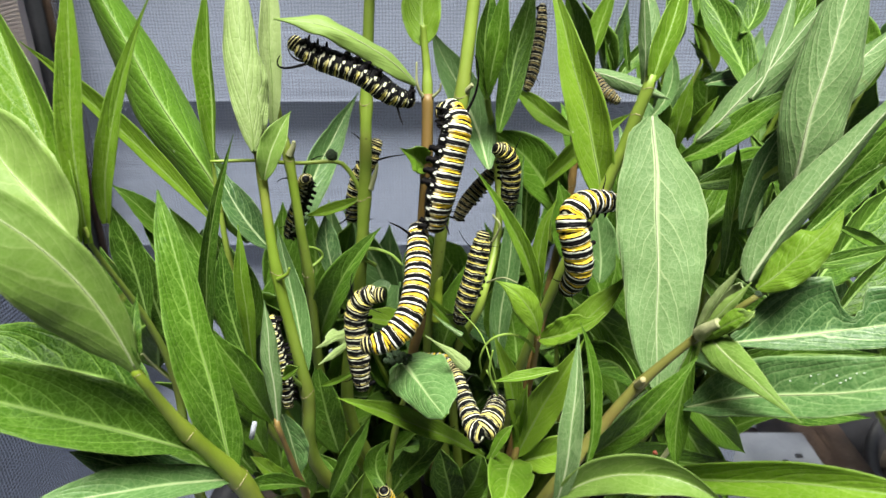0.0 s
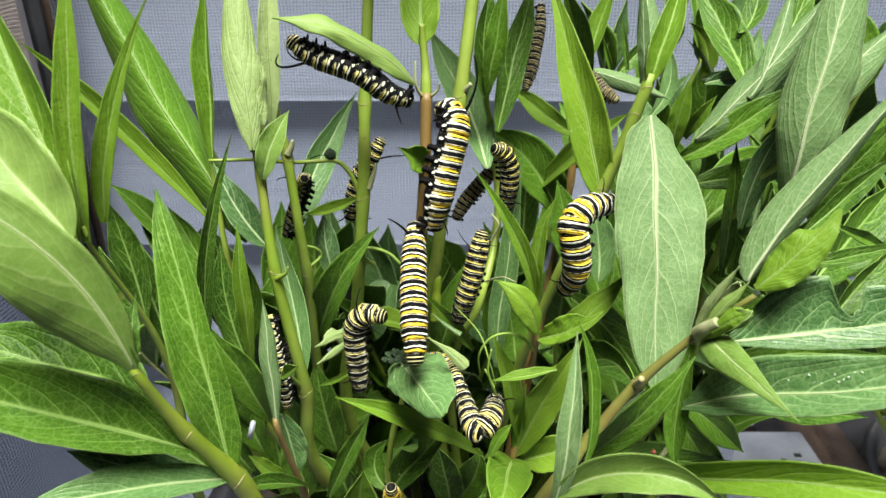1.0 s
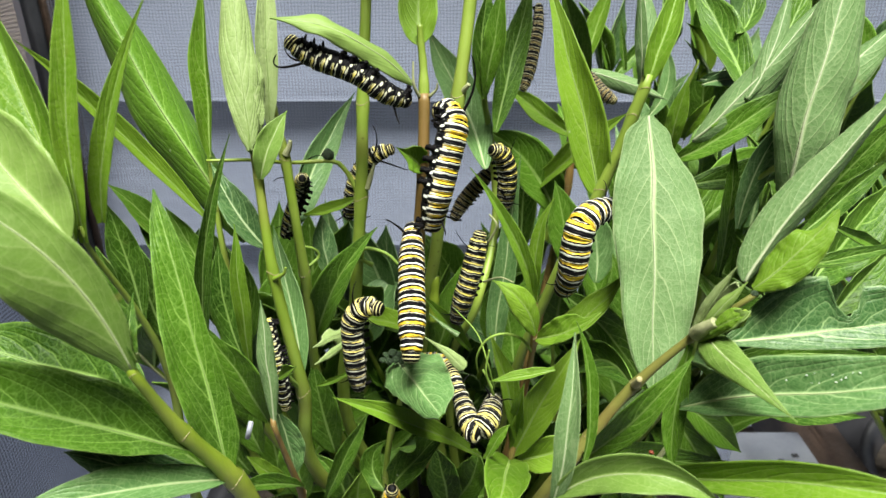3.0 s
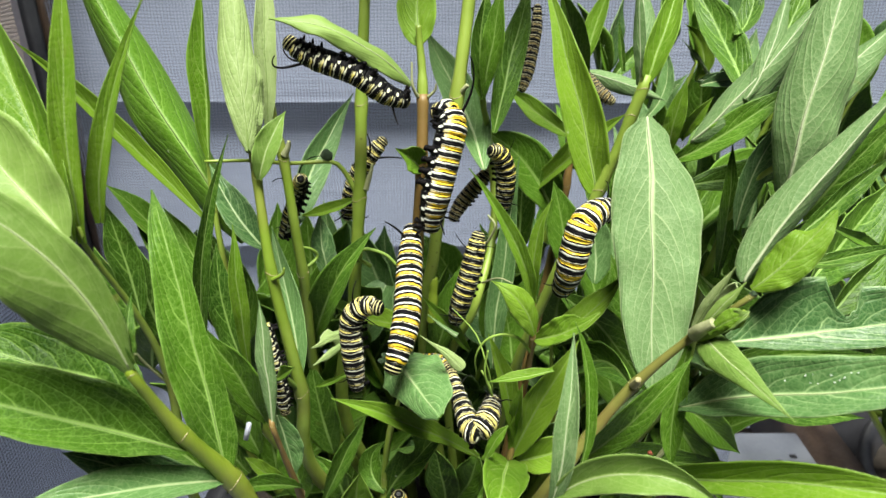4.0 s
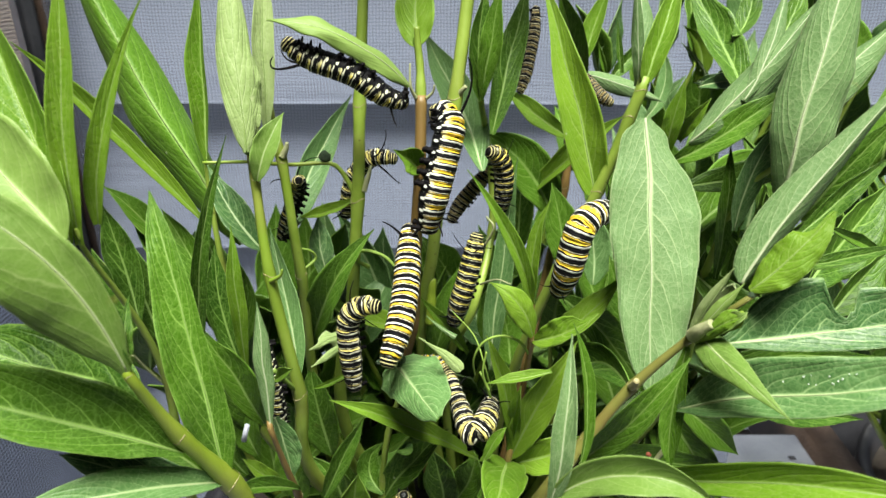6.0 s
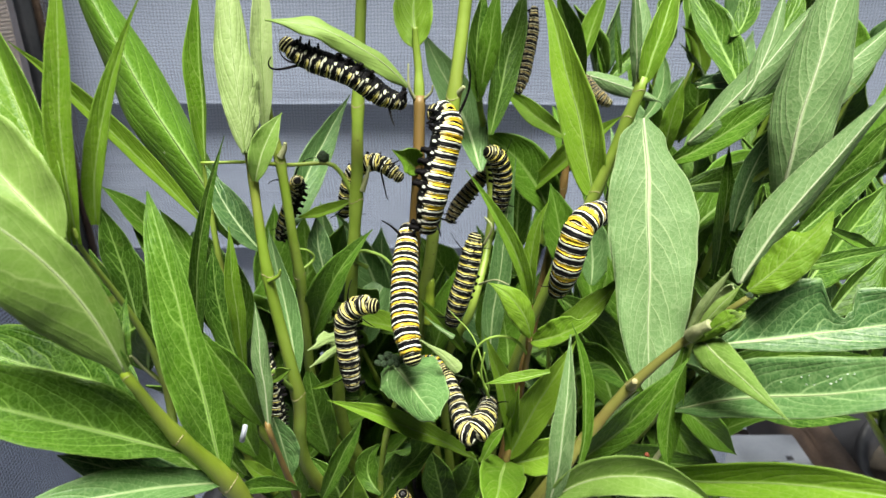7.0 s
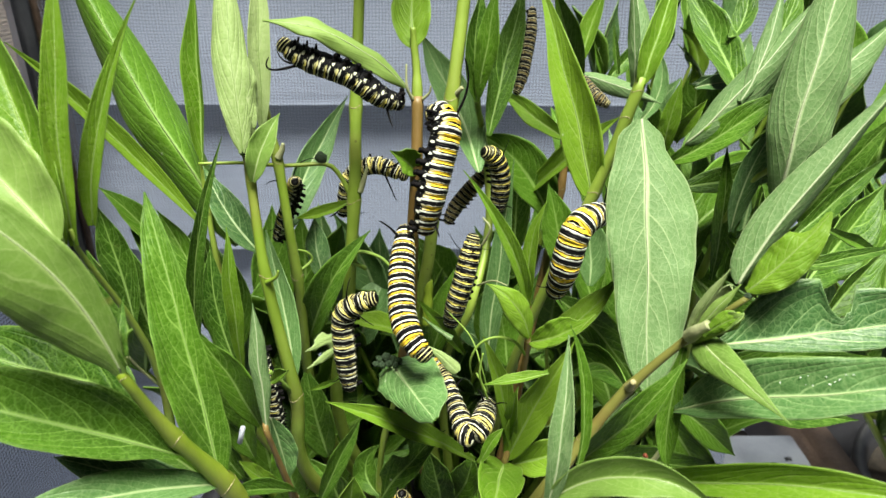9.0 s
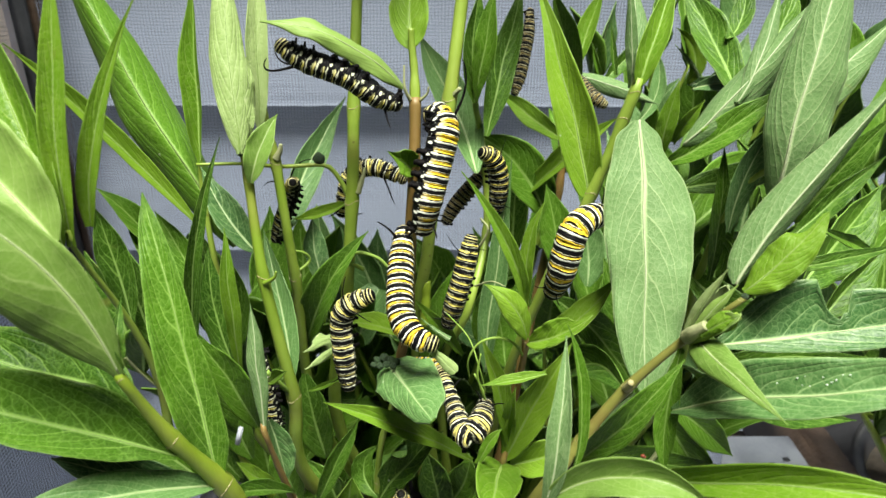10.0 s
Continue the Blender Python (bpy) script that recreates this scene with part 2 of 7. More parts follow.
def skin_material(name, white, yellow, black_share=0.0, wild=1.0):
    """Banded skin: z runs along the body, y to the back."""
    n = Nodes(name)
    obj = n.coord("Object")
    x, y, z = n.split(obj)
    luck = n.chance()
    seed = n.tree.nodes.new("ShaderNodeCombineXYZ")
    n.put(seed.inputs[0], n.math('MULTIPLY', luck, 40.0))
    where = n.shift(n.stretch(obj, (1.2, 1.2, 0.7)), seed.outputs[0])
    w = n.math('MULTIPLY', n.math('SUBTRACT', n.noise(where, 1.5, 1, 0.5), 0.5), 0.20 * wild)
    zz = n.math('SUBTRACT', n.math('FRACT', n.math('ADD', n.math('ADD', z, w), 1.17)), 0.5)
    thin = n.math('MULTIPLY', n.math('SUBTRACT', n.noise(where, 2.2, 1), 0.5), 0.09 * wild)
    yy = n.math('ADD', y, n.math('MULTIPLY', w, 2.5))
    knob = n.step(n.math('ABSOLUTE', n.math('ADD', yy, 0.12)), 0.0, 0.34, 0.045, 0.0)

    def band(centre, half, extra=None):
        d = n.math('ABSOLUTE', n.math('SUBTRACT', zz, centre))
        h = n.math('ADD', thin, half - black_share)
        if extra:
            h = n.math('ADD', h, extra)
        return n.step(n.math('SUBTRACT', d, h), -0.016, 0.016, 1.0, 0.0)

    flank = n.step(yy, -0.34, -0.24)
    low_flank = n.step(yy, -0.48, -0.36)
    line = n.step(n.math('ABSOLUTE', n.math('ADD', n.math('SUBTRACT', zz, 0.20), n.math('MULTIPLY', thin, 0.8))), 0.008, 0.026)
    broken = n.step(n.noise(n.shift(n.stretch(obj, (1.0, 1.0, 0.2)), seed.outputs[0]), 1.6, 1), 0.42, 0.50)
    yel = n.math('MULTIPLY', n.math('MULTIPLY', band(0.17, 0.130, knob), flank), n.math('MAXIMUM', line, broken))
    cream = n.math('MULTIPLY', band(0.378, 0.036 + 0.35 * black_share), flank)
    whi = n.math('MULTIPLY', band(-0.145, 0.082, knob), low_flank)
    spot = n.math('SQRT', n.math('ADD', n.math('POWER', n.math('MULTIPLY', n.math('ADD', y, 0.60), 0.8), 2.0), n.math('POWER', n.math('ADD', z, 0.02), 2.0)))
    spots = n.step(spot, 0.11, 0.15, 1.0, 0.0)
    small = n.math('MULTIPLY', n.step(n.cells(n.shift(n.stretch(obj, (1, 1, 1.3)), seed.outputs[0]), 2.6), 0.13, 0.18, 1.0, 0.0), n.step(y, -0.45, -0.25, 1.0, 0.0))
    dirt = n.noise(where, 9, 3)
    col = n.mix(dirt, (0.0015, 0.0015, 0.002), (0.005, 0.005, 0.006))
    col = n.mix(n.math('MULTIPLY', n.math('MAXIMUM', spots, n.math('MULTIPLY', small, 0.7)), 0.9), col, white)
    pale = n.math('MAXIMUM', n.step(n.noise(where, 3.0, 2), 0.50, 0.80, 0.0, 0.6), n.step(yy, 0.10, -0.18, 0.0, 0.6))
    col = n.mix(yel, col, n.mix(pale, yellow, tuple(c * 0.75 + d * 0.25 for c, d in zip(white, yellow))))
    col = n.mix(cream, col, n.mix(0.25, white, yellow))
    col = n.mix(whi, col, white)
    rings = n.math('SINE', n.math('MULTIPLY', zz, 38.0))
    nor = n.bump(n.math('ADD', n.math('MULTIPLY', rings, 0.45), n.math('MULTIPLY', n.noise(where, 14, 2), 0.5)), 0.28, 0.07)
    return n.surface(col, n.math('ADD', 0.36, n.math('MULTIPLY', dirt, 0.25)), nor, 0, 0.07)


SKIN = skin_material("caterpillar_skin", (0.62, 0.63, 0.57), (0.61, 0.42, 0.030), 0.019, 1.0)
SKIN_DARK = skin_material("caterpillar_skin_dark", (0.56, 0.56, 0.43), (0.48, 0.41, 0.09), 0.046, 1.4)
SKIN_CLEAR = skin_material("caterpillar_skin_clear", (0.62, 0.61, 0.49), (0.56, 0.48, 0.14), 0.034, 1.2)
SKIN_DULL = skin_material("caterpillar_skin_dull", (0.34, 0.32, 0.21), (0.26, 0.20, 0.08), 0.026, 1.3)


def head_material():
    """Thin pale rings round the face on shiny black."""
    n = Nodes("caterpillar_head")
    x, y, z = n.split(n.coord("Object"))
    out = n.math('SQRT', n.math('ADD', n.math('MULTIPLY', x, x), n.math('POWER', n.math('ADD', y, 0.15), 2.0)))
    r = n.math('ARCTAN2', out, n.math('ADD', z, 0.75))
    ring = n.math('ABSOLUTE', n.math('SUBTRACT', n.math('FRACT', n.math('ADD', n.math('MULTIPLY', r, 3.6), 0.30)), 0.5))
    col = n.mix(n.math('MULTIPLY', n.step(ring, 0.325, 0.365), n.step(r, 0.42, 0.47)), (0.003, 0.003, 0.003), (0.43, 0.39, 0.19))
    return n.surface(col, 0.28, n.bump(ring, 0.2, 0.05), 0, 0.12)


HEAD = head_material()


# ---- mesh helpers ----
def part(name, bm, material, parent, label=""):
    """One mesh object under a thing or a part; material may be a tuple of two."""
    me = bpy.data.meshes.new(name)
    bm.to_mesh(me)
    bm.free()
    for m in (material if isinstance(material, tuple) else (material,)):
        me.materials.append(m)
    me.shade_smooth()
    ob = new(name, me)
    ob.parent = parent
    return tagged(ob, label)


def thing(name, label, category, group="", place=(0, 0, 0), kind=""):
    ob = new(name)
    ob.empty_display_size = 0.01
    ob.location = place
    return tagged(ob, label, category, group, kind)


def curve_through(points, count):
    """Catmull-Rom curve through points, evenly spaced."""
    p = [Vector(a) for a in points]
    p = [2 * p[0] - p[1]] + p + [2 * p[-1] - p[-2]]
    fine = []
    for i in range(1, len(p) - 2):
        a, b, c, d = p[i - 1:i + 3]
        for k in range(12):
            t = k / 12
            fine.append(0.5 * ((2 * b) + (c - a) * t + (2 * a - 5 * b + 4 * c - d) * t * t + (3 * b - a - 3 * c + d) * t ** 3))
    fine.append(p[-2])
    length = [0.0]
    for a, b in zip(fine, fine[1:]):
        length.append(length[-1] + (b - a).length)
    out, k = [], 0
    for i in range(count):
        s = length[-1] * i / (count - 1)
        while k < len(fine) - 2 and length[k + 1] < s:
            k += 1
        f = (s - length[k]) / max(1e-9, length[k + 1] - length[k])
        out.append(fine[k].lerp(fine[k + 1], min(1, max(0, f))))
    return out, length[-1]


def tube(bm, points, radii, sides=8, cap=True):
    """A closed tube along points."""
    n = None
    rings = []
    for i, p in enumerate(points):
        t = (points[min(i + 1, len(points) - 1)] - points[max(i - 1, 0)]).normalized()
        if n is None:
            n = t.orthogonal().normalized()
        n = (n - t * n.dot(t)).normalized()
        b = t.cross(n)
        rings.append([bm.verts.new(p + radii[i] * (math.cos(a) * n + math.sin(a) * b)) for a in [2 * math.pi * k / sides for k in range(sides)]])
    for r, s in zip(rings, rings[1:]):
        for k in range(sides):
            bm.faces.new((r[k], r[(k + 1) % sides], s[(k + 1) % sides], s[k]))
    if cap:
        bm.faces.new(rings[0][::-1]), bm.faces.new(rings[-1])
    return rings


def box(bm, lo, hi, bevel=0.0):
    m = Matrix.Translation([(a + b) / 2 for a, b in zip(lo, hi)]) @ Matrix.Diagonal([b - a for a, b in zip(lo, hi)] + [1])
    geo = bmesh.ops.create_cube(bm, size=1.0, matrix=m)
    if bevel:
        edges = list({e for v in geo["verts"] for e in v.link_edges})
        bmesh.ops.bevel(bm, geom=edges, offset=bevel, segments=2, affect='EDGES')


# ---- plants ----
def stem(label, points, radii, nodes, material):
    """A milkweed plant: an Empty at its foot, its stem and a ring at every node."""
    foot = Vector(points[0])
    plant = thing("milkweed_plant", label, "plant", "milkweed plants", foot)
    count = 10 * len(points)
    path, _ = curve_through(points, count)
    rr = np.interp(np.linspace(0, len(points) - 1, count), range(len(points)), radii).tolist()
    at = [min(range(count), key=lambda i: (path[i] - Vector(points[k])).length) for k in nodes]
    rad = []
    for i in range(count):
        r = rr[i] * (1 + 0.05 * noise.noise(path[i] * 300))
        for a in at:
            r *= 1 + 0.22 * math.exp(-((i - a) / 0.8) ** 2)
        rad.append(r)
    bm = bmesh.new()
    tube(bm, [p - foot for p in path], rad, 12)
    part("stem", bm, material, plant)
    for a in at:
        bm = bmesh.new()
        if 0 < a < count - 1:
            t = (path[a + 1] - path[a - 1]).normalized()
            c = path[a] - foot
            tilt = Vector((random.uniform(-0.3, 0.3), random.uniform(-0.3, 0.3), 0))
            q = t.to_track_quat('Z', 'Y')
            ring = [c + q @ Vector((math.cos(x) * rad[a] * 0.965, math.sin(x) * rad[a] * 0.965, rad[a] * 0.35 * math.cos(2 * x + tilt.x))) for x in [2 * math.pi * k / 16 for k in range(16)]]
            rows = [bm_ring(bm, p, t, rad[a] * 0.075) for p in ring]
            for r, s in zip(rows, rows[1:] + rows[:1]):
                for k in range(4):
                    bm.faces.new((r[k], r[(k + 1) % 4], s[(k + 1) % 4], s[k]))
            part("node_ring", bm, NODE, plant, "pale ring at a leaf node")
    return plant


def bm_ring(bm, p, t, r):
    out = (p - t * p.dot(t)).normalized() if p.length else t.orthogonal()
    return [bm.verts.new(p + t * r), bm.verts.new(p + out * r), bm.verts.new(p - t * r), bm.verts.new(p - out * r)]


def smooth(row, t):
    """A soft curve through evenly spaced values."""
    x = t * (len(row) - 1)
    i = min(int(x), len(row) - 2)
    a, b, c, d = row[max(i - 1, 0)], row[i], row[i + 1], row[min(i + 2, len(row) - 1)]
    f = x - i
    return 0.5 * (2 * b + (c - a) * f + (2 * a - 5 * b + 4 * c - d) * f * f + (3 * b - a - 3 * c + d) * f ** 3)


def leaf(plant, base, mid, tip, face, wide, tilts, skin, back, peak=0.45, bites=(), rows=30, taper=1.2, outline=(), waves=1.0):
    """A lanceolate blade from base over mid to tip. face: the way its upper side looks; wide: its half width;
    tilts: degrees by which the two halves fold back. bites: (place, side, reach, depth). outline: the half widths
    at even steps from base to tip, as shares of wide, of the two halves. waves: how rumpled the blade is."""
    o = plant.location
    base, mid, tip, face = (Vector(a) for a in (base, mid, tip, face))
    ctrl = 2 * mid - (base + tip) / 2
    k = math.log(0.5) / math.log(peak)
    cols = 6
    luck = random.uniform(0, 50)
    rows = 64 if bites else rows
    bm = bmesh.new()
    uv = bm.loops.layers.uv.new()
    where = {}
    grid_top, grid_low, spine, sides = [], [], [], []
    thick = 0.00018
    tl, tr = (radians(a) for a in tilts)
    length = (mid - base).length + (tip - mid).length
    twist = random.uniform(-0.35, 0.35)
    for i in range(rows + 1):
        t = i / rows
        c = (1 - t) ** 2 * base + 2 * t * (1 - t) * ctrl + t * t * tip - o
        d = (2 * (1 - t) * (ctrl - base) + 2 * t * (tip - ctrl)).normalized()
        n = (face - d * face.dot(d)).normalized()
        left = n.cross(d)
        turn = twist * (t - 0.5)
        n, left = n * math.cos(turn) + left * math.sin(turn), left * math.cos(turn) - n * math.sin(turn)
        c = c + left * (0.016 * length * math.sin(math.pi * t) * noise.noise((luck, t * 3, 8)))
        w = wide * max(0.0, math.sin(math.pi * t ** k)) ** (0.62 if t < peak else taper)
        w = max(w, 0.0007 * (1 - t) + 0.00012)
        flat = [wide * smooth(row, t) for row in outline]
        c = c + n * (0.05 * wide * noise.noise((luck, t * 2.5, 0)))
        top, low = [], []
        for j in range(-cols, cols + 1):
            s = abs(j) / cols
            sign = 1 if j < 0 else -1
            a = tl if j < 0 else tr
            ww = (max(flat[0 if j < 0 else -1], 0.00012) if flat else w) * (1 + 0.05 * noise.noise((luck + sign * 3, t * 9, 1)))
            for place, which, reach, depth in bites:
                if which == sign and abs(t - place) < reach:
                    ww *= 1 - depth * math.sqrt(1 - ((t - place) / reach) ** 2) * (1 + 0.14 * noise.noise((luck, t * 60, 4)))
            bow = a + 0.45 * (s - 0.6) * (1 if a >= 0 else -1) * 0.6
            ripple = waves * ww * (0.30 * s * s * noise.noise((luck + sign * 7, t * 5.5, 2)) + 0.05 * s * noise.noise((luck + sign * 9, t * 16, 5)) + 0.05 * noise.noise((luck + 21, t * 7, s * 2.2 * sign)))
            p = c + left * (sign * s * ww * math.cos(bow)) - n * (s * ww * math.sin(bow) - ripple)
            if j == 0:
                p = c - n * 0.0002
            vt, vl = bm.verts.new(p + n * thick), bm.verts.new(p - n * thick)
            where[vt] = where[vl] = (t, 0.5 - 0.5 * sign * s)
            top.append(vt), low.append(vl)
        grid_top.append(top), grid_low.append(low), spine.append((c, n))
    m = 2 * cols
    for i in range(rows):
        for j in range(m):
            bm.faces.new((grid_top[i][j], grid_top[i][j + 1], grid_top[i + 1][j + 1], grid_top[i + 1][j]))
            f = bm.faces.new((grid_low[i][j], grid_low[i + 1][j], grid_low[i + 1][j + 1], grid_low[i][j + 1]))
            f.material_index = 1
        for j in (0, m):
            bm.faces.new((grid_top[i][j], grid_top[i + 1][j], grid_low[i + 1][j], grid_low[i][j]))
    for f in bm.faces:
        for l in f.loops:
            l[uv].uv = where[l.vert]
    bmesh.ops.recalc_face_normals(bm, faces=bm.faces)
    blade = part("leaf", bm, (skin, back), plant)
    bm = bmesh.new()
    fat = 0.00024 + 0.0075 * length * 0.9
    tube(bm, [c for c, n in spine[:-2]], [fat * (1 - 0.85 * i / rows) * (0.54 if skin is PALE else 0.46 if skin is BLUE else 0.38) for i in range(rows - 1)], 6)
    part("midrib", bm, RIB_PALE if skin is PALE else RIB if skin in (BLUE, SOFT) else RIB_TOP, blade, "pale raised midrib")
    return blade


def strand(plant, points, r0, r1, material, label):
    """A stripped rib, stub or stalk on a plant."""
    path, _ = curve_through(points, 24)
    bm = bmesh.new()
    tube(bm, [p - plant.location for p in path], [(r0 + (r1 - r0) * i / 23) * (1 + 0.15 * noise.noise(p * 400)) for i, p in enumerate(path)], 8)
    return part("leaf_stalk", bm, material, plant, label)


def bush(foot, top, pairs, long, wide, skins, label, seed):
    """A whole milkweed plant of the thicket: opposite leaves, each pair turned against the last."""
    rnd = random.Random(seed)
    foot, top = Vector(foot), Vector(top)
    mid = foot.lerp(top, 0.5) + Vector((rnd.uniform(-0.01, 0.01), rnd.uniform(-0.01, 0.01), 0))
    plant = stem(label, [foot, mid, top], [0.0022, 0.0017, 0.0005], [1], GREEN)
    turn = rnd.uniform(0, 3)
    for i in range(pairs):
        f = 0.25 + 0.73 * i / max(1, pairs - 1)
        at = foot.lerp(mid, f * 2) if f < 0.5 else mid.lerp(top, f * 2 - 1)
        turn += 1.5 + rnd.uniform(-0.3, 0.3)
        for s in (0, math.pi):
            a = turn + s + rnd.uniform(-0.25, 0.25)
            lift = rnd.uniform(0.35, 1.1) + 0.5 * f
            out = Vector((math.cos(a) * math.cos(lift), math.sin(a) * math.cos(lift), math.sin(lift)))
            l = long * rnd.uniform(0.75, 1.15) * (1.0 - 0.3 * f)
            up = Vector((0, 0, 1)) - out * out.z
            m = at + out * l * 0.5 + up * l * 0.06
            t = at + out * l - up * l * rnd.uniform(0.02, 0.2)
            skin = rnd.choice(skins)
            leaf(plant, at, m, t, up + Vector((rnd.uniform(-0.4, 0.4), rnd.uniform(-0.6, 0.1), 0)), wide * rnd.uniform(0.8, 1.2), (-rnd.uniform(8, 28), -rnd.uniform(8, 28)), skin, TOP, 0.42, (), 14)
    return plant


# ---- caterpillars ----
def ring_mesh(name, profile, sides, material, squash=1.0):
    bm = bmesh.new()
    rows = []
    for z, r in profile:
        rows.append([bm.verts.new((r * math.cos(a), r * squash * math.sin(a) * (0.93 if math.sin(a) < 0 else 1.0), z)) for a in [2 * math.pi * k / sides for k in range(sides)]])
    for r, s in zip(rows, rows[1:]):
        for k in range(sides):
            bm.faces.new((r[k], r[(k + 1) % sides], s[(k + 1) % sides], s[k]))
    bm.faces.new(rows[0][::-1]), bm.faces.new(rows[-1])
    me = bpy.data.meshes.new(name)
    bm.to_mesh(me)
    bm.free()
    me.materials.append(material)
    me.shade_smooth()
    return me


SEGMENT_PROFILE = [(-0.72, 0.72), (-0.62, 0.84), (-0.54, 0.905), (-0.47, 0.955), (-0.38, 0.985), (-0.28, 0.975), (-0.18, 1.0), (-0.04, 1.005), (0.06, 0.985),
                   (0.18, 1.005), (0.30, 1.0), (0.40, 0.975), (0.48, 0.945), (0.55, 0.90), (0.63, 0.83), (0.72, 0.72)]
SEGMENTS = {m.name: ring_mesh("segment", SEGMENT_PROFILE, 22, m) for m in (SKIN, SKIN_CLEAR, SKIN_DARK, SKIN_DULL)}
TAIL_PROFILE = [(-0.62, 0.06), (-0.60, 0.30), (-0.53, 0.55), (-0.42, 0.76), (-0.28, 0.90), (-0.12, 0.98)] + SEGMENT_PROFILE[7:]
TAILS = {m.name: ring_mesh("tail", TAIL_PROFILE, 22, m) for m in (SKIN, SKIN_CLEAR, SKIN_DARK, SKIN_DULL)}
HEAD_MESH = ring_mesh("head", [(-0.9, 0.45), (-0.6, 0.78), (-0.2, 0.97), (0.15, 1.0), (0.45, 0.92), (0.7, 0.72), (0.88, 0.42), (0.95, 0.15)], 18, HEAD)


def tentacle_mesh(turn, late, fat):
    """A whip of unit length that curls by turn radians, most of it past late."""
    bm = bmesh.new()
    p, pts = Vector((0, 0, 0)), []
    for i in range(19):
        t = i / 18
        pts.append(p.copy())
        a = turn * t ** late
        p += Vector((math.sin(a), 0.10 * math.sin(5 * t + turn), math.cos(a))) / 18
    tube(bm, pts, [fat * (1.15 - 0.75 * i / 18) * (0.6 if i == 18 else 1) for i in range(19)], 7)
    me = bpy.data.meshes.new("tentacle")
    bm.to_mesh(me)
    bm.free()
    me.materials.append(BLACK)
    me.shade_smooth()
    return me


TENTACLES = [tentacle_mesh(1.7, 1.1, 0.025), tentacle_mesh(2.3, 1.4, 0.025), tentacle_mesh(1.0, 1.6, 0.025)]
FEELERS = [tentacle_mesh(1.0, 1.0, 0.055), tentacle_mesh(1.6, 1.3, 0.055), tentacle_mesh(0.6, 1.2, 0.055)]
PROLEG = ring_mesh("proleg", [(-0.2, 0.40), (0.0, 0.38), (0.18, 0.31), (0.32, 0.23), (0.42, 0.21), (0.52, 0.25), (0.62, 0.27), (0.70, 0.22), (0.74, 0.10)], 12, BLACK, 0.8)
CLAW = ring_mesh("leg", [(-0.1, 0.19), (0.1, 0.17), (0.28, 0.12), (0.42, 0.10), (0.52, 0.04)], 8, BLACK)


def spine_poses(points, count, back):
    """Poses along the body, z to the head and y to the back."""
    path, length = curve_through(points, 6 * count + 1)
    out = []
    back = Vector(back)
    for i in range(count):
        k = 6 * i + 3
        z = (path[k + 3] - path[k - 3]).normalized()
        y = (back - z * back.dot(z)).normalized()
        back = back.lerp(y, 0.35)
        x = y.cross(z)
        out.append((path[k], Matrix((x, y, z)).transposed().to_4x4()))
    return out, length


def caterpillar(label, count, radius, back, front, rear, skin, points, group="feeding caterpillars", slim=0.74, lean=0.40):
    """points: from the tail to the head. front, rear: lengths of the tentacles in body radii. slim, lean: where the body begins to taper, and by how much."""
    place = Vector(points[0])
    cat = thing("caterpillar", label, "caterpillar", group, place)
    poses, length = spine_poses(points, count, back)
    step = length / count
    bodies = []
    for i, (p, turn) in enumerate(poses):
        f = (i + 0.5) / count
        r = radius * (1 - 0.40 * max(0, (0.30 - f) / 0.30) ** 1.4 - lean * max(0, (f - slim) / (1 - slim)) ** 1.3)
        last = i == count - 1
        seg = new("head" if last else "segment", HEAD_MESH if last else TAILS[skin.name] if i == 0 else SEGMENTS[skin.name])
        seg.parent = cat
        seg.matrix_basis = Matrix.Translation(p - place) @ turn
        size = (r * 0.97, r * 0.97, r * 0.88) if last else (r, r, step)
        seg.scale = size
        if last:
            tagged(seg, "black and yellow ringed head")
        bodies.append(seg)
        kids = []
        if i == count - 3:
            kids += [("tentacle", TENTACLES[(count + j) % 3], Vector((s * 0.50, 0.72, 0.2)), Vector((s * 0.75, 0.75, 0.9)), front * radius * 1.55) for j, s in enumerate((-1, 1)) if front]
        if i == 1:
            kids += [("tentacle", FEELERS[(count + j + 1) % 3], Vector((s * 0.46, 0.72, 0)), Vector((s * 0.7, 0.8, -0.7)), rear * radius * 1.3) for j, s in enumerate((-1, 1)) if rear]
        if i in (0, 4, 5, 6, 7):
            kids += [("proleg", PROLEG, Vector((s * 0.45, -0.78, 0)), Vector((s * 0.25, -1, 0)), radius * 0.75) for s in (-1, 1)]
        if count - 5 < i < count - 1:
            kids += [("leg", CLAW, Vector((s * 0.40, -0.72, 0.1)), Vector((s * 0.3, -1, 0.3)), radius) for s in (-1, 1)]
        for name, mesh, at, way, long in kids:
            kid = new(name, mesh)
            kid.parent = seg
            undo = Matrix.Diagonal((1 / size[0], 1 / size[1], 1 / size[2], 1))
            thin = radius * (0.82 if name == "proleg" else 0.85) if name != "tentacle" else long
            zk = way.normalized()
            curl = Vector((math.copysign(0.8, at.x), -0.35, 0.4))
            xk = (curl - zk * curl.dot(zk)).normalized()
            turn_kid = Matrix((xk, zk.cross(xk), zk)).transposed().to_4x4()
            kid.matrix_parent_inverse = undo
            kid.matrix_basis = Matrix.Translation(Vector((at.x * size[0], at.y * size[1], at.z * size[2]))) @ turn_kid @ Matrix.Diagonal((thin, thin, long, 1))
    cat_poses[cat.name] = {}
    cat_bodies[cat.name] = (bodies, back, place)
    return cat


cat_poses, cat_bodies = {}, {}


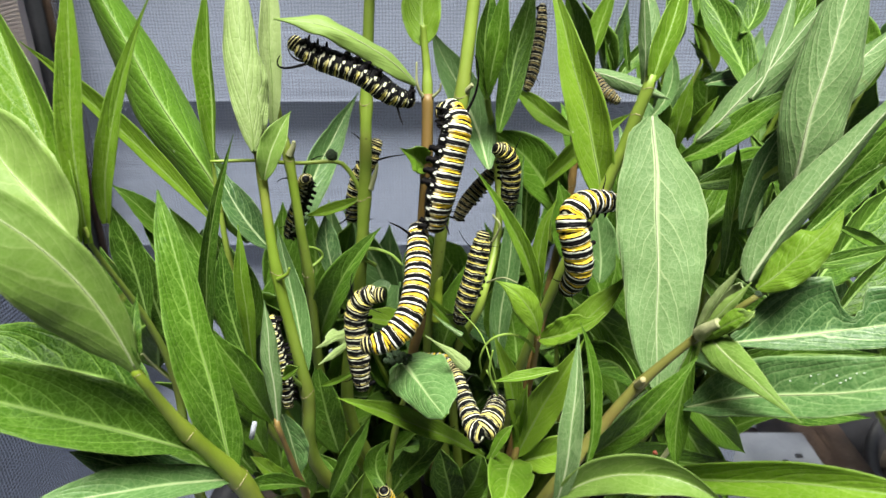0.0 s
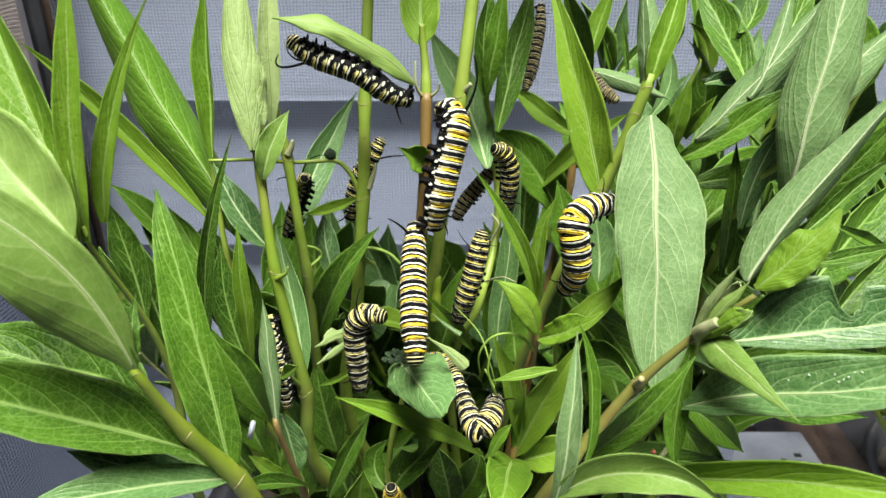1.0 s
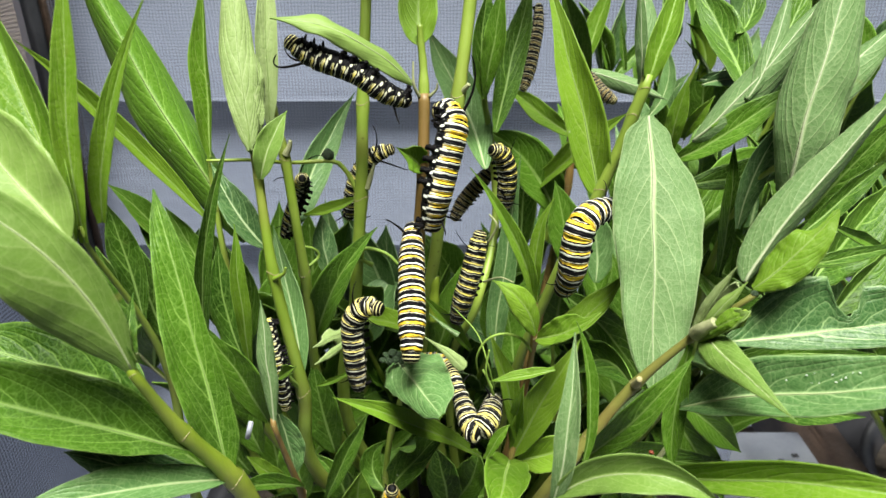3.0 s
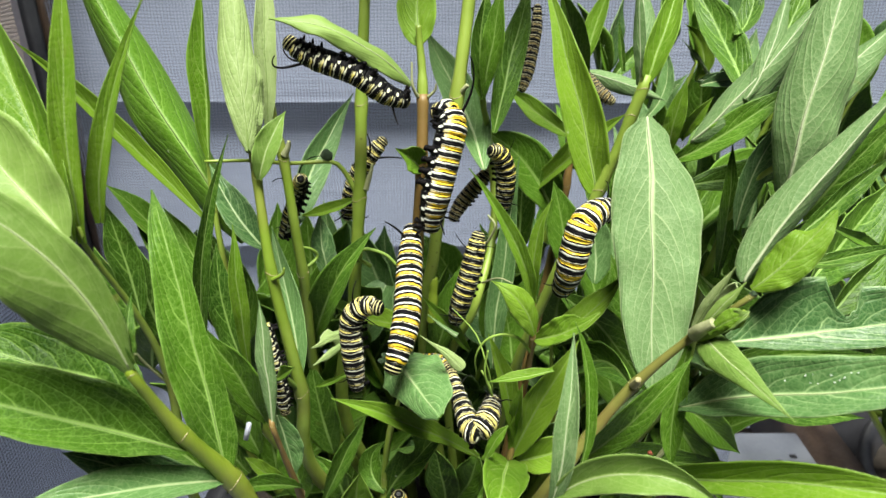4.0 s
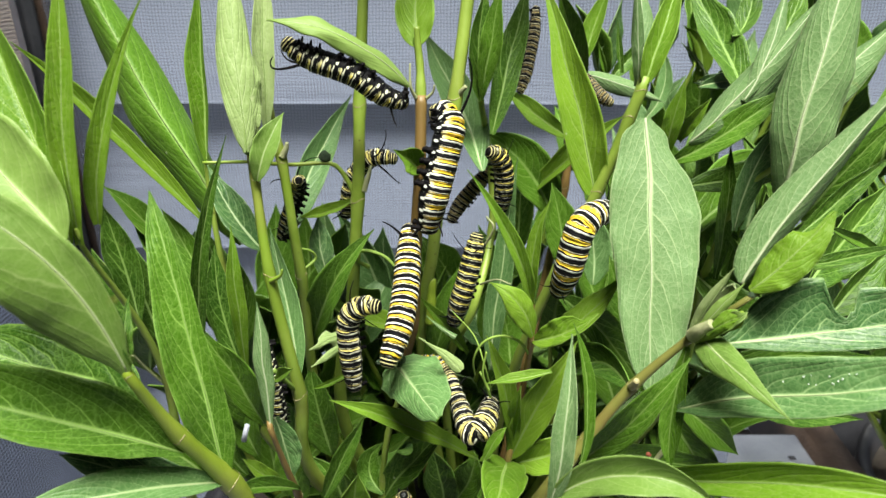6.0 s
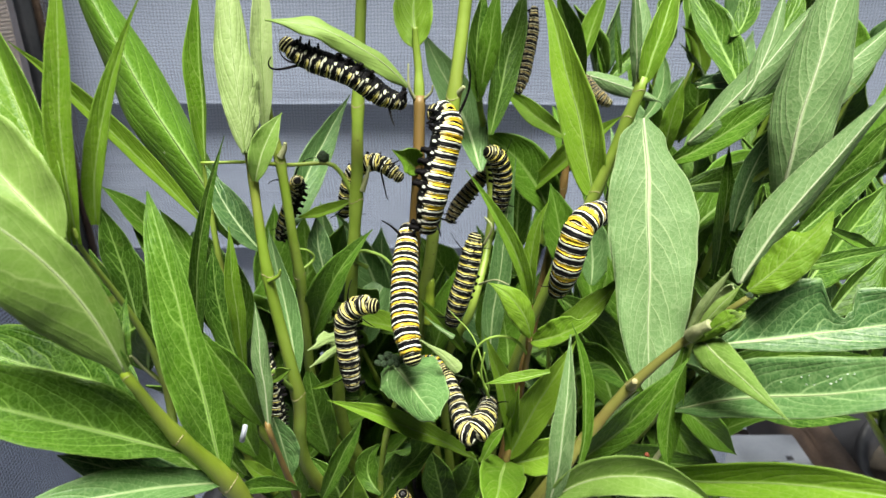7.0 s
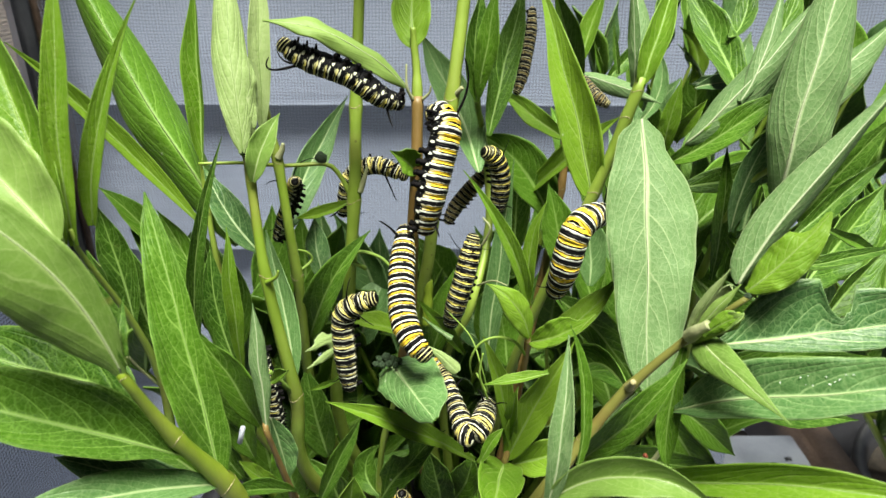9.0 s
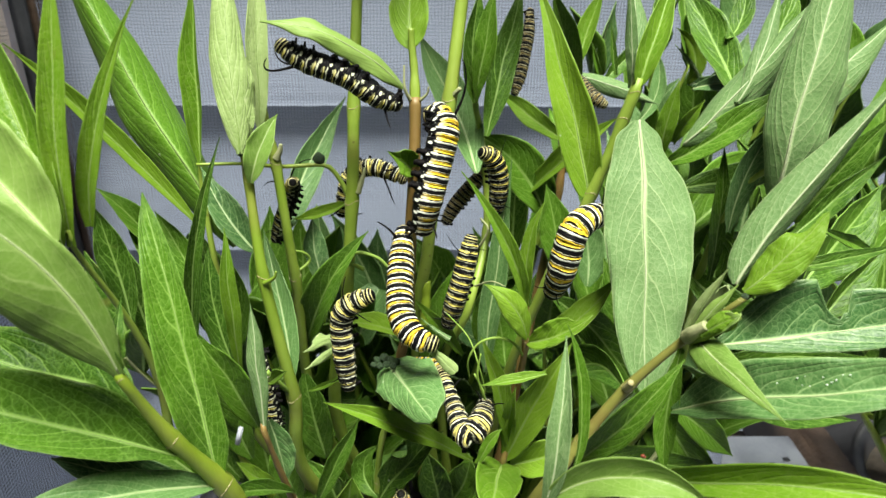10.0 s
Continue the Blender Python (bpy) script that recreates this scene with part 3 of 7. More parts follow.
def bend(cat, t, *points):
    """How the body of a caterpillar lies at t, from the tail to the head."""
    bodies, back, place = cat_bodies[cat.name]
    poses, _ = spine_poses(points, len(bodies), back)
    cat_poses[cat.name][t] = [Matrix.Translation(p - place) @ m for p, m in poses]


def crawl(cat):
    """Keys every segment through the bends given."""
    bodies, _, _ = cat_bodies[cat.name]
    rows = sorted(cat_poses[cat.name].items())
    for i, seg in enumerate(bodies):
        walk(seg, [(t, m[i]) for t, m in rows])



# ---- setting ----
def sheet(name, label, corners, material, category="", kind="structure"):
    """A flat sheet through three corners, with its UV in metres."""
    a, b, c = (Vector(p) for p in corners)
    bm = bmesh.new()
    uv = bm.loops.layers.uv.new()
    vs = [bm.verts.new(p) for p in (a, b, b + c - a, c)]
    f = bm.faces.new(vs)
    w, h = (b - a).length, (c - a).length
    for l, q in zip(f.loops, ((0, 0), (w, 0), (w, h), (0, h))):
        l[uv].uv = q
    return tagged(part(name, bm, material, None), label, category, "", kind)


sheet("ground", "dark grey weathered deck under the plants", ((-40, -40, 0), (40, -40, 0), (-40, 40, 0)), DECK, "ground")
# unseen walls added round the plants to cut off low sky light
for name, x0, y0, x1, y1 in (("light_block_south", -1.4, -1.44, 1.4, -1.40), ("light_block_east", 1.4, -1.4, 1.44, 0.24), ("light_block_west", -1.44, -1.4, -1.4, 0.24)):
    fence = thing(name, "dark stained plain board fence that closes the yard", "fence", "", (0, 0, 0), "structure")
    bm = bmesh.new()
    box(bm, (x0, y0, 0), (x1, y1, 1.9), 0.004)
    part("slab", bm, LIGHT_BLOCK, fence)
wall = thing("wall_north", "blue-grey painted lap siding behind the net", "wall", "", (0, 0.25, 0), "structure")
for i in range(10):
    low = -0.0485 + 0.0915 * i
    bm = bmesh.new()
    v = [bm.verts.new((x, y, z)) for x in (-0.9, 0.9) for y, z in ((-0.016, low), (0.0, low), (0.0, low + 0.099), (-0.003, low + 0.099), (-0.0155, low + 0.002))]
    for k in range(5):
        bm.faces.new((v[k], v[(k + 1) % 5], v[5 + (k + 1) % 5], v[5 + k]))
    bm.faces.new(v[:5]), bm.faces.new(v[5:])
    bmesh.ops.recalc_face_normals(bm, faces=bm.faces)
    board = part("board", bm, SIDING, wall)
    for p in board.data.polygons:
        p.use_smooth = False
bm = bmesh.new()
box(bm, (-0.9, 0.002, -0.1), (0.9, 0.05, 0.9))
part("sheathing", bm, FRAME, wall)

sheet("net_panel", "fine grey woven insect net of the cage", ((-0.1950, 0.200, 0.0), (0.9, 0.200, 0.0), (-0.1950, 0.200, 0.85)), NET, "net")
sheet("side_net_panel", "bluish woven net at the side of the cage", ((-0.207, -0.1, 0.0), (-0.207, 0.192, 0.0), (-0.207, -0.1, 0.300)), NET_SIDE, "net")
sheet("upper_side_net_panel", "pinkish beige woven net high at the side of the cage", ((-0.207, -0.1, 0.3002), (-0.207, 0.192, 0.3002), (-0.207, -0.1, 0.85)), NET_WARM, "net")
post = thing("cage_post", "dark metal corner post of the cage", "post", "", (-0.2035, 0.203, 0))
bm = bmesh.new()
box(bm, (-0.0035, -0.006, 0), (0.0035, 0.006, 0.86), 0.001)
part("bar", bm, FRAME, post)
trim = thing("cage_batten", "brown wooden batten that holds the net", "batten", "", (-0.1975, 0.206, 0))
bm = bmesh.new()
box(bm, (-0.0023, -0.005, 0), (0.0023, 0.005, 0.86), 0.0008)
part("batten", bm, WOOD, trim)
panel = thing("side_board", "weathered pinkish board beyond the side net", "board", "", (-0.228, 0.0, 0), "structure")
bm = bmesh.new()
box(bm, (-0.012, -0.1, 0.285), (0.012, 0.23, 0.86), 0.002)
part("board", bm, PINK, panel)


# backing added behind the side net; the shade low down is in its colour
west = thing("west_backing", "dark blue-grey fabric wall beyond the side net", "wall", "", (-0.27, 0.0, 0), "structure")
bm = bmesh.new()
box(bm, (-0.01, -0.3, 0.0), (0.01, 0.232, 0.282), 0.002)
part("fabric", bm, SHADED_WEAVE, west)


def flower_pot(label, place, radius, height):
    pot = thing("plant_pot", label, "pot", "", place)
    bm = bmesh.new()
    profile = [(0.72 * radius, 0), (0.96 * radius, height * 0.86), (1.04 * radius, height * 0.86), (1.06 * radius, height), (0.98 * radius, height), (0.93 * radius, height * 0.9)]
    rows = [[bm.verts.new((r * math.cos(a), r * math.sin(a), z)) for a in [2 * math.pi * k / 40 for k in range(40)]] for r, z in profile]
    for r, s in zip(rows, rows[1:]):
        for k in range(40):
            bm.faces.new((r[k], r[(k + 1) % 40], s[(k + 1) % 40], s[k]))
    bm.faces.new(rows[0][::-1])
    part("wall", bm, POT, pot)
    bm = bmesh.new()
    rings = [[bm.verts.new((0, 0, height * 0.93))]]
    for j in range(1, 9):
        rings.append([bm.verts.new((0.95 * radius * j / 8 * math.cos(a), 0.95 * radius * j / 8 * math.sin(a), height * 0.92 + 0.004 * noise.noise((j * 0.9, a * 3, 3)))) for a in [2 * math.pi * k / 32 for k in range(32)]])
    for k in range(32):
        bm.faces.new((rings[0][0], rings[1][k], rings[1][(k + 1) % 32]))
        for r, s in zip(rings[1:], rings[2:]):
            bm.faces.new((r[k], s[k], s[(k + 1) % 32], r[(k + 1) % 32]))
    part("soil", bm, SOIL, pot, "dark crumbly potting soil")
    return pot


flower_pot("black plastic nursery pot full of milkweed stems", (0.01, 0.045, 0), 0.105, 0.19)
flower_pot("black plastic nursery pot inside the wooden crate", (0.302, 0.09, 0.004), 0.078, 0.150)

# ---- things standing beside the pot ----
carton = thing("carton", "white cardboard box with a few dark printed marks", "box", "", (0.158, 0.084, 0))
bm = bmesh.new()
box(bm, (-0.001, -0.05, 0), (0.033, 0.042, 0.168), 0.0012)
part("body", bm, CARD, carton)
for x, y, w, h in ((0.014, 0.014, 0.0032, 0.0022), (0.014, 0.019, 0.0028, 0.0026), (0.0225, 0.023, 0.0034, 0.0026)):
    bm = bmesh.new()
    box(bm, (x - w / 2, y - h / 2, 0.1682), (x + w / 2, y + h / 2, 0.1684))
    part("mark", bm, INK, carton, "small dark printed mark")
crate = thing("crate", "brown wooden slatted crate around a black pot", "crate", "", (0.302, 0.09, 0))
for lo, hi in (((-0.105, -0.12), (-0.090, 0.11)), ((0.090, -0.12), (0.105, 0.11)), ((-0.0895, -0.12), (0.0895, -0.105)), ((-0.0895, 0.095), (0.0895, 0.11))):
    for z in (0.0, 0.062, 0.122)[:1 if lo[1] > 0 else 3]:
        bm = bmesh.new()
        box(bm, (*lo, z), (*hi, z + 0.048), 0.0015)
        part("slat", bm, WOOD, crate)
    if lo[1] > 0:
        # black sheet added over the bright net, standing in for shade
        bm = bmesh.new()
        box(bm, (lo[0], lo[1] - 0.004, 0), (hi[0], lo[1] - 0.001, 0.172), 0.001)
        part("liner", bm, POT, crate, "black plastic liner")
    bm = bmesh.new()
    box(bm, (lo[0] + 0.002, lo[1] + 0.002, 0), (lo[0] + 0.012, lo[1] + 0.012, 0.045 if lo[1] > 0 else 0.168))
    part("corner_block", bm, WOOD, crate)


# ---- milkweed stems: points from the foot up, radii, nodes ----
stem_a = stem("tall green milkweed stem with pale upper leaves", [(-0.0017, 0.0355, 0.175), (-0.0333, -0.015, 0.2701), (-0.0346, -0.0239, 0.309), (-0.0385, -0.0245, 0.3419), (-0.0409, -0.0189, 0.3649), (-0.0413, -0.0177, 0.3718), (-0.0443, -0.008, 0.394), (-0.0448, -0.0036, 0.4054), (-0.0450, 0.0020, 0.4350), (-0.0445, 0.0045, 0.4650)],
    [0.00294, 0.00294, 0.00258, 0.0021, 0.00179, 0.00139, 0.001, 0.00075, 0.0007, 0.0005], [2, 3, 4, 5], GREEN)
stem_a2 = stem("slender green milkweed stem behind its neighbour", [(-0.0021, 0.0445, 0.175), (-0.0345, 0.015, 0.2633), (-0.0362, -0.0018, 0.3314), (-0.0389, 0.0003, 0.3631), (-0.0414, 0.003, 0.3732), (-0.0418, 0.0106, 0.391), (-0.0421, 0.0161, 0.4023), (-0.0415, 0.0220, 0.4350), (-0.0400, 0.0260, 0.4700)],
    [0.00206, 0.00206, 0.00174, 0.00156, 0.0014, 0.00119, 0.00112, 0.0010, 0.0006], [2, 3, 4], GREEN)
stem_b = stem("straight light green milkweed stem", [(0, 0.0433, 0.175), (-0.0286, 0.0111, 0.2666), (-0.0236, 0.0042, 0.321), (-0.0205, 0.0037, 0.3519), (-0.0197, 0.0102, 0.3742), (-0.0183, 0.0199, 0.4033), (-0.0165, 0.0290, 0.4400), (-0.0150, 0.0330, 0.4800)],
    [0.0022, 0.0022, 0.00199, 0.00185, 0.00167, 0.00142, 0.0013, 0.0007], [3, 4], GREEN)
stem_c = stem("reddish brown milkweed stem tipped with young leaves", [(0.0071, 0.0411, 0.175), (-0.0084, 0.0038, 0.2859), (-0.0059, -0.0071, 0.3205), (-0.0049, -0.0087, 0.3493), (-0.004, -0.0069, 0.362), (-0.0037, -0.0014, 0.3779), (-0.0038, -0.001, 0.3787)],
    [0.00188, 0.00188, 0.00159, 0.0014, 0.00137, 0.00149, 0.00135], [4, 5], BROWN)
stem_d = stem("pale green milkweed stem with a torn node", [(0.0085, 0.045, 0.175), (-0.0043, 0.0166, 0.2893), (-0.001, 0.0098, 0.3325), (0.0024, 0.0115, 0.3586), (0.005, 0.0151, 0.3752), (0.0084, 0.0235, 0.4016), (0.0120, 0.0320, 0.4380), (0.0140, 0.0370, 0.4780)],
    [0.00197, 0.00197, 0.00175, 0.00167, 0.00178, 0.00174, 0.0016, 0.0008], [4], GREEN)
stem_e = stem("milkweed stem with an upright leaf bud", [(0.011, 0.0453, 0.175), (0.0029, 0.0175, 0.2798), (0.0107, 0.0063, 0.3161), (0.0164, 0.0218, 0.3341), (0.0151, 0.0282, 0.3564), (0.0121, 0.0226, 0.3723), (0.0124, 0.0227, 0.3818)],
    [0.00183, 0.00183, 0.00146, 0.00134, 0.00115, 0.00101, 0.00068], [3, 5], GREEN)
stem_f = stem("milkweed stem with a folded leaf bud", [(0.0171, 0.0419, 0.175), (0.0203, 0.0063, 0.2796), (0.0296, -0.0075, 0.3311), (0.0389, -0.0093, 0.357), (0.0442, -0.0096, 0.3747), (0.0467, -0.0098, 0.3834), (0.0472, -0.0094, 0.3854)],
    [0.00193, 0.00193, 0.00162, 0.00151, 0.00131, 0.0014, 0.00118], [3, 4, 5], GREEN)
stem_g = stem("young milkweed shoot with yellow-green leaves", [(0.0163, 0.0332, 0.175), (0.018, -0.0226, 0.2774), (0.0201, -0.0243, 0.2966), (0.0218, -0.028, 0.3188), (0.022, -0.0303, 0.3301), (0.0218, -0.0289, 0.3398), (0.021, -0.0275, 0.3449)],
    [0.00124, 0.00124, 0.00133, 0.00137, 0.00099, 0.00077, 0.00051], [2, 3, 4], BROWN)
stem_r = stem("thick brownish milkweed stem leaning outwards", [(0.0167, 0.025, 0.175), (0.0192, -0.0499, 0.2899), (0.0318, -0.0527, 0.3184), (0.0397, -0.0527, 0.332), (0.0494, -0.0549, 0.3457), (0.0581, -0.0568, 0.3555), (0.0593, -0.0565, 0.3562)],
    [0.00263, 0.00263, 0.00251, 0.00207, 0.00173, 0.00114, 0.00041], [2, 3, 4, 5], RUSSET)
stem_l = stem("thick green milkweed stem leaning outwards", [(-0.0009, 0.0259, 0.175), (-0.0312, -0.0469, 0.2732), (-0.0401, -0.0642, 0.3176), (-0.0456, -0.071, 0.3355), (-0.0492, -0.0769, 0.3531), (-0.0498, -0.0765, 0.354)],
    [0.00400, 0.00400, 0.00320, 0.00268, 0.00200, 0.00062], [2, 3, 4], OLIVE)
stem_s = stem("thin reddish milkweed side shoot", [(-0.0011, 0.0305, 0.175), (-0.0316, -0.0317, 0.2702), (-0.0331, -0.0426, 0.2935), (-0.0354, -0.0501, 0.3192), (-0.0357, -0.0492, 0.321)],
    [0.00151, 0.00151, 0.00135, 0.00103, 0.00048], [2, 3], BROWN)
stem_u = stem("milkweed stem with pale upright leaves", [(0.0354, 0.0443, 0.175), (0.0726, 0.0143, 0.2732), (0.0721, -0.0018, 0.3314), (0.0718, -0.0159, 0.3596), (0.0753, -0.0216, 0.3685)],
    [0.00238, 0.00238, 0.00182, 0.00118, 0.00062], [2, 3], GREEN)
stem_v = stem("milkweed stem with broad blurred leaves", [(-0.0093, 0.0299, 0.175), (-0.0551, -0.0337, 0.2661), (-0.0579, -0.0456, 0.3329), (-0.0622, -0.0567, 0.3649), (-0.0616, -0.0588, 0.3697)],
    [0.00227, 0.00227, 0.00155, 0.001, 0.00039], [2], GREEN)
stem_w = stem("milkweed stem half hidden among its leaves", [(-0.0087, 0.041, 0.175), (-0.0533, 0.0032, 0.2733), (-0.0566, -0.0018, 0.3314), (-0.0587, 0.0025, 0.354), (-0.0582, 0.0022, 0.3625)],
    [0.00193, 0.00193, 0.00151, 0.00103, 0.00057], [2, 3], GREEN)
stem_x = stem("low leafy milkweed shoot", [(0.005, 0.0353, 0.175), (-0.0144, -0.0157, 0.2458), (-0.015, -0.0188, 0.2737), (-0.0129, -0.0188, 0.292), (-0.0071, -0.0197, 0.313)],
    [0.00154, 0.00154, 0.00128, 0.00092, 0.00058], [2, 3], GREEN)
stem_y = stem("milkweed shoot with bluish leaves", [(0.017, 0.0466, 0.175), (0.0199, 0.022, 0.2205), (0.0316, 0.0229, 0.3022), (0.0393, 0.0344, 0.3418), (0.0401, 0.0383, 0.3567), (0.0418, 0.0457, 0.3764)],
    [0.00207, 0.00207, 0.00161, 0.00139, 0.00129, 0.00085], [3, 4], BROWN)
stem_z = stem("short milkweed shoot close to the lens", [(0.0165, 0.0203, 0.175), (0.0187, -0.0655, 0.292), (0.0199, -0.07, 0.3102), (0.0211, -0.0719, 0.3201), (0.0213, -0.072, 0.3221)],
    [0.00143, 0.00143, 0.00121, 0.00084, 0.00042], [3], GREEN)

# ---- leaves: base, middle, tip, facing, half width, fold of the two halves ----
leaf(stem_w, (-0.0515, -0.0003, 0.3391), (-0.0734, 0.0111, 0.3762), (-0.0974, 0.0283, 0.416), (0.16, -0.89, 0.43), 0.0117, (42, 55), TOP, PALE, 0.5)
leaf(stem_w, (-0.0664, -0.0027, 0.325), (-0.0725, -0.0003, 0.3391), (-0.0805, 0.002, 0.3529), (0.4, -0.85, 0.35), 0.0049, (-22, -37), TOP, PALE, 0.5)
leaf(stem_w, (-0.0574, -0.0071, 0.3205), (-0.0647, -0.0025, 0.3368), (-0.0714, 0.001, 0.3486), (0.29, -0.87, 0.4), 0.0039, (-22, -22), TOP, PALE, 0.5)
leaf(stem_v, (-0.0617, -0.0351, 0.3316), (-0.0662, -0.0312, 0.3441), (-0.0711, -0.0286, 0.3587), (0.45, -0.82, 0.35), 0.0044, (-22, -30), TOP, PALE, 0.5)
leaf(stem_w, (-0.0672, 0.0003, 0.3312), (-0.0751, -0.0015, 0.3458), (-0.0841, -0.0011, 0.3557), (0.6, -0.7, 0.38), 0.0039, (-32, -22), TOP, PALE, 0.5)
leaf(stem_v, (-0.0619, -0.0581, 0.3666), (-0.0614, -0.0546, 0.3897), (-0.0605, -0.0464, 0.4134), (0.28, -0.93, 0.23), 0.0025, (-22, -27), YOUNG, PALE, 0.5)
leaf(stem_v, (-0.0606, -0.0529, 0.3681), (-0.0568, -0.0501, 0.3876), (-0.0493, -0.0445, 0.4059), (0.1, -0.98, 0.19), 0.0023, (-22, -33), YOUNG, PALE, 0.35)
leaf(stem_w, (-0.058, 0.0016, 0.3612), (-0.0579, 0.0073, 0.3821), (-0.0576, 0.0135, 0.4039), (0.37, -0.9, 0.25), 0.0046, (-22, -78), YOUNG, PALE, 0.5)
leaf(stem_v, (-0.0624, -0.0599, 0.3675), (-0.0704, -0.0507, 0.3863), (-0.0821, -0.0356, 0.4081), (0.35, -0.9, 0.25), 0.0068, (-22, -50), YOUNG, PALE, 0.5)
leaf(stem_v, (-0.0605, -0.0651, 0.3705), (-0.0702, -0.0610, 0.3812), (-0.0829, -0.0516, 0.3914), (0.3, -0.75, 0.6), 0.0080, (-18, -30), SOFT, PALE, 0.5)
leaf(stem_l, (-0.0490, -0.0769, 0.3531), (-0.0575, -0.0798, 0.3768), (-0.0760, -0.0808, 0.3886), (0.7, -0.54, 0.46), 0.0085, (24, -14), SOFT, PALE, 0.45, (), 36, 1.2, ((0.12, 0.62, 0.9, 1.0, 1.0, 0.95, 0.8, 0.5, 0.05), (0.08, 0.28, 0.40, 0.45, 0.45, 0.43, 0.38, 0.25, 0.05)))
leaf(stem_w, (-0.0601, -0.0029, 0.3475), (-0.0773, -0.0077, 0.3741), (-0.0897, -0.0159, 0.3937), (0.66, -0.71, 0.22), 0.0032, (-41, -22), YOUNG, PALE, 0.45)
leaf(stem_v, (-0.0624, -0.0419, 0.3404), (-0.0665, -0.0357, 0.3533), (-0.0685, -0.0347, 0.3643), (0.53, -0.76, 0.37), 0.0039, (-22, -37), TOP, PALE, 0.5)
leaf(stem_l, (-0.0409, -0.0652, 0.3201), (-0.0450, -0.0599, 0.3491), (-0.0532, -0.0466, 0.3719), (0.52, -0.82, 0.22), 0.0067, (-20, -30), TOP, PALE, 0.42, (), 36, 1.2, ((0.15, 0.6, 0.9, 1.0, 0.95, 0.82, 0.62, 0.38, 0.03), (0.2, 0.55, 0.58, 0.52, 0.46, 0.42, 0.38, 0.26, 0.03)))
leaf(stem_l, (-0.0524, -0.0684, 0.3408), (-0.0719, -0.0624, 0.3440), (-0.0972, -0.0616, 0.3502), (0.16, -0.54, 0.83), 0.0080, (-14, -14), TOP, PALE, 0.42)
leaf(stem_l, (-0.0453, -0.0709, 0.3312), (-0.0630, -0.0756, 0.3422), (-0.0863, -0.0810, 0.3561), (0.52, -0.57, 0.63), 0.0080, (-22, -22), TOP, PALE, 0.45, (), 36, 1.2, ((0.1, 0.28, 0.5, 0.62, 0.7, 0.7, 0.55, 0.3, 0.03), (0.1, 0.5, 0.85, 1.0, 1.0, 0.95, 0.8, 0.45, 0.03)))
leaf(stem_l, (-0.0414, -0.0664, 0.3198), (-0.0572, -0.0772, 0.3274), (-0.0725, -0.0856, 0.3285), (0.45, -0.37, 0.81), 0.0044, (-34, -22), BLUE, PALE, 0.45)
leaf(stem_l, (-0.044, -0.0631, 0.3153), (-0.0607, -0.0631, 0.3198), (-0.0728, -0.0633, 0.324), (0.26, -0.43, 0.86), 0.0050, (-22, -49), BLUE, PALE, 0.5)
leaf(stem_w, (-0.0597, -0.0195, 0.318), (-0.0539, -0.0205, 0.3502), (-0.0473, -0.0148, 0.3731), (0.15, -0.99, 0.05), 0.0023, (-36, -22), TOP, PALE, 0.35)
leaf(stem_w, (-0.0466, -0.0255, 0.3171), (-0.046, -0.0271, 0.3388), (-0.0463, -0.0238, 0.3548), (0.37, -0.93, 0.04), 0.0023, (-22, -30), YOUNG, PALE, 0.5)
leaf(stem_w, (-0.0431, -0.0289, 0.3032), (-0.0472, -0.0343, 0.3218), (-0.0525, -0.0344, 0.333), (0.7, -0.71, 0.09), 0.0046, (-22, -41), TOP, PALE, 0.5)
leaf(stem_w, (-0.0476, -0.0207, 0.2926), (-0.0502, -0.0261, 0.3089), (-0.0533, -0.0274, 0.3201), (0.53, -0.84, -0.09), 0.0040, (-22, -22), TOP, PALE, 0.5)
leaf(stem_s, (-0.0354, -0.0499, 0.3195), (-0.0356, -0.0481, 0.3346), (-0.0366, -0.0443, 0.347), (0.35, -0.91, 0.2), 0.0023, (35, 22), PALE, TOP, 0.5)
leaf(stem_a, (-0.0354, -0.0209, 0.3106), (-0.0384, -0.011, 0.3263), (-0.0441, 0.0017, 0.3431), (0.23, -0.77, 0.6), 0.0044, (-22, -43), BLUE, PALE, 0.5)
leaf(stem_a, (-0.0424, -0.0135, 0.3438), (-0.0505, -0.0078, 0.3512), (-0.058, 0.0013, 0.3606), (0.11, -0.69, 0.72), 0.0046, (-37, -22), BLUE, PALE, 0.45)
leaf(stem_s, (-0.0358, -0.0442, 0.3175), (-0.0343, -0.0441, 0.3085), (-0.0333, -0.0441, 0.2995), (0.55, -0.83, 0.07), 0.0036, (-22, -38), BLUE, PALE, 0.5)
leaf(stem_s, (-0.0358, -0.0419, 0.2949), (-0.0404, -0.045, 0.3022), (-0.0435, -0.0467, 0.3078), (0.84, -0.41, 0.35), 0.0020, (-22, -22), YOUNG, PALE, 0.5)
leaf(stem_s, (-0.0324, -0.0437, 0.2957), (-0.0363, -0.057, 0.3094), (-0.0417, -0.0653, 0.3154), (0.9, 0.01, 0.44), 0.0024, (-44, -22), TOP, PALE, 0.5)
leaf(stem_a, (-0.0411, -0.0223, 0.3716), (-0.0430, -0.0147, 0.3893), (-0.0479, 0.0040, 0.4164), (0.27, -0.78, 0.56), 0.0042, (16, 22), DOWNY, YOUNG, 0.5, (), 40, 1.2, (), 1.8)
leaf(stem_a2, (-0.0411, -0.003, 0.37), (-0.0405, 0.0007, 0.3913), (-0.0405, 0.009, 0.4128), (0.32, -0.91, 0.25), 0.0029, (-22, -22), DOWNY, YOUNG, 0.5)
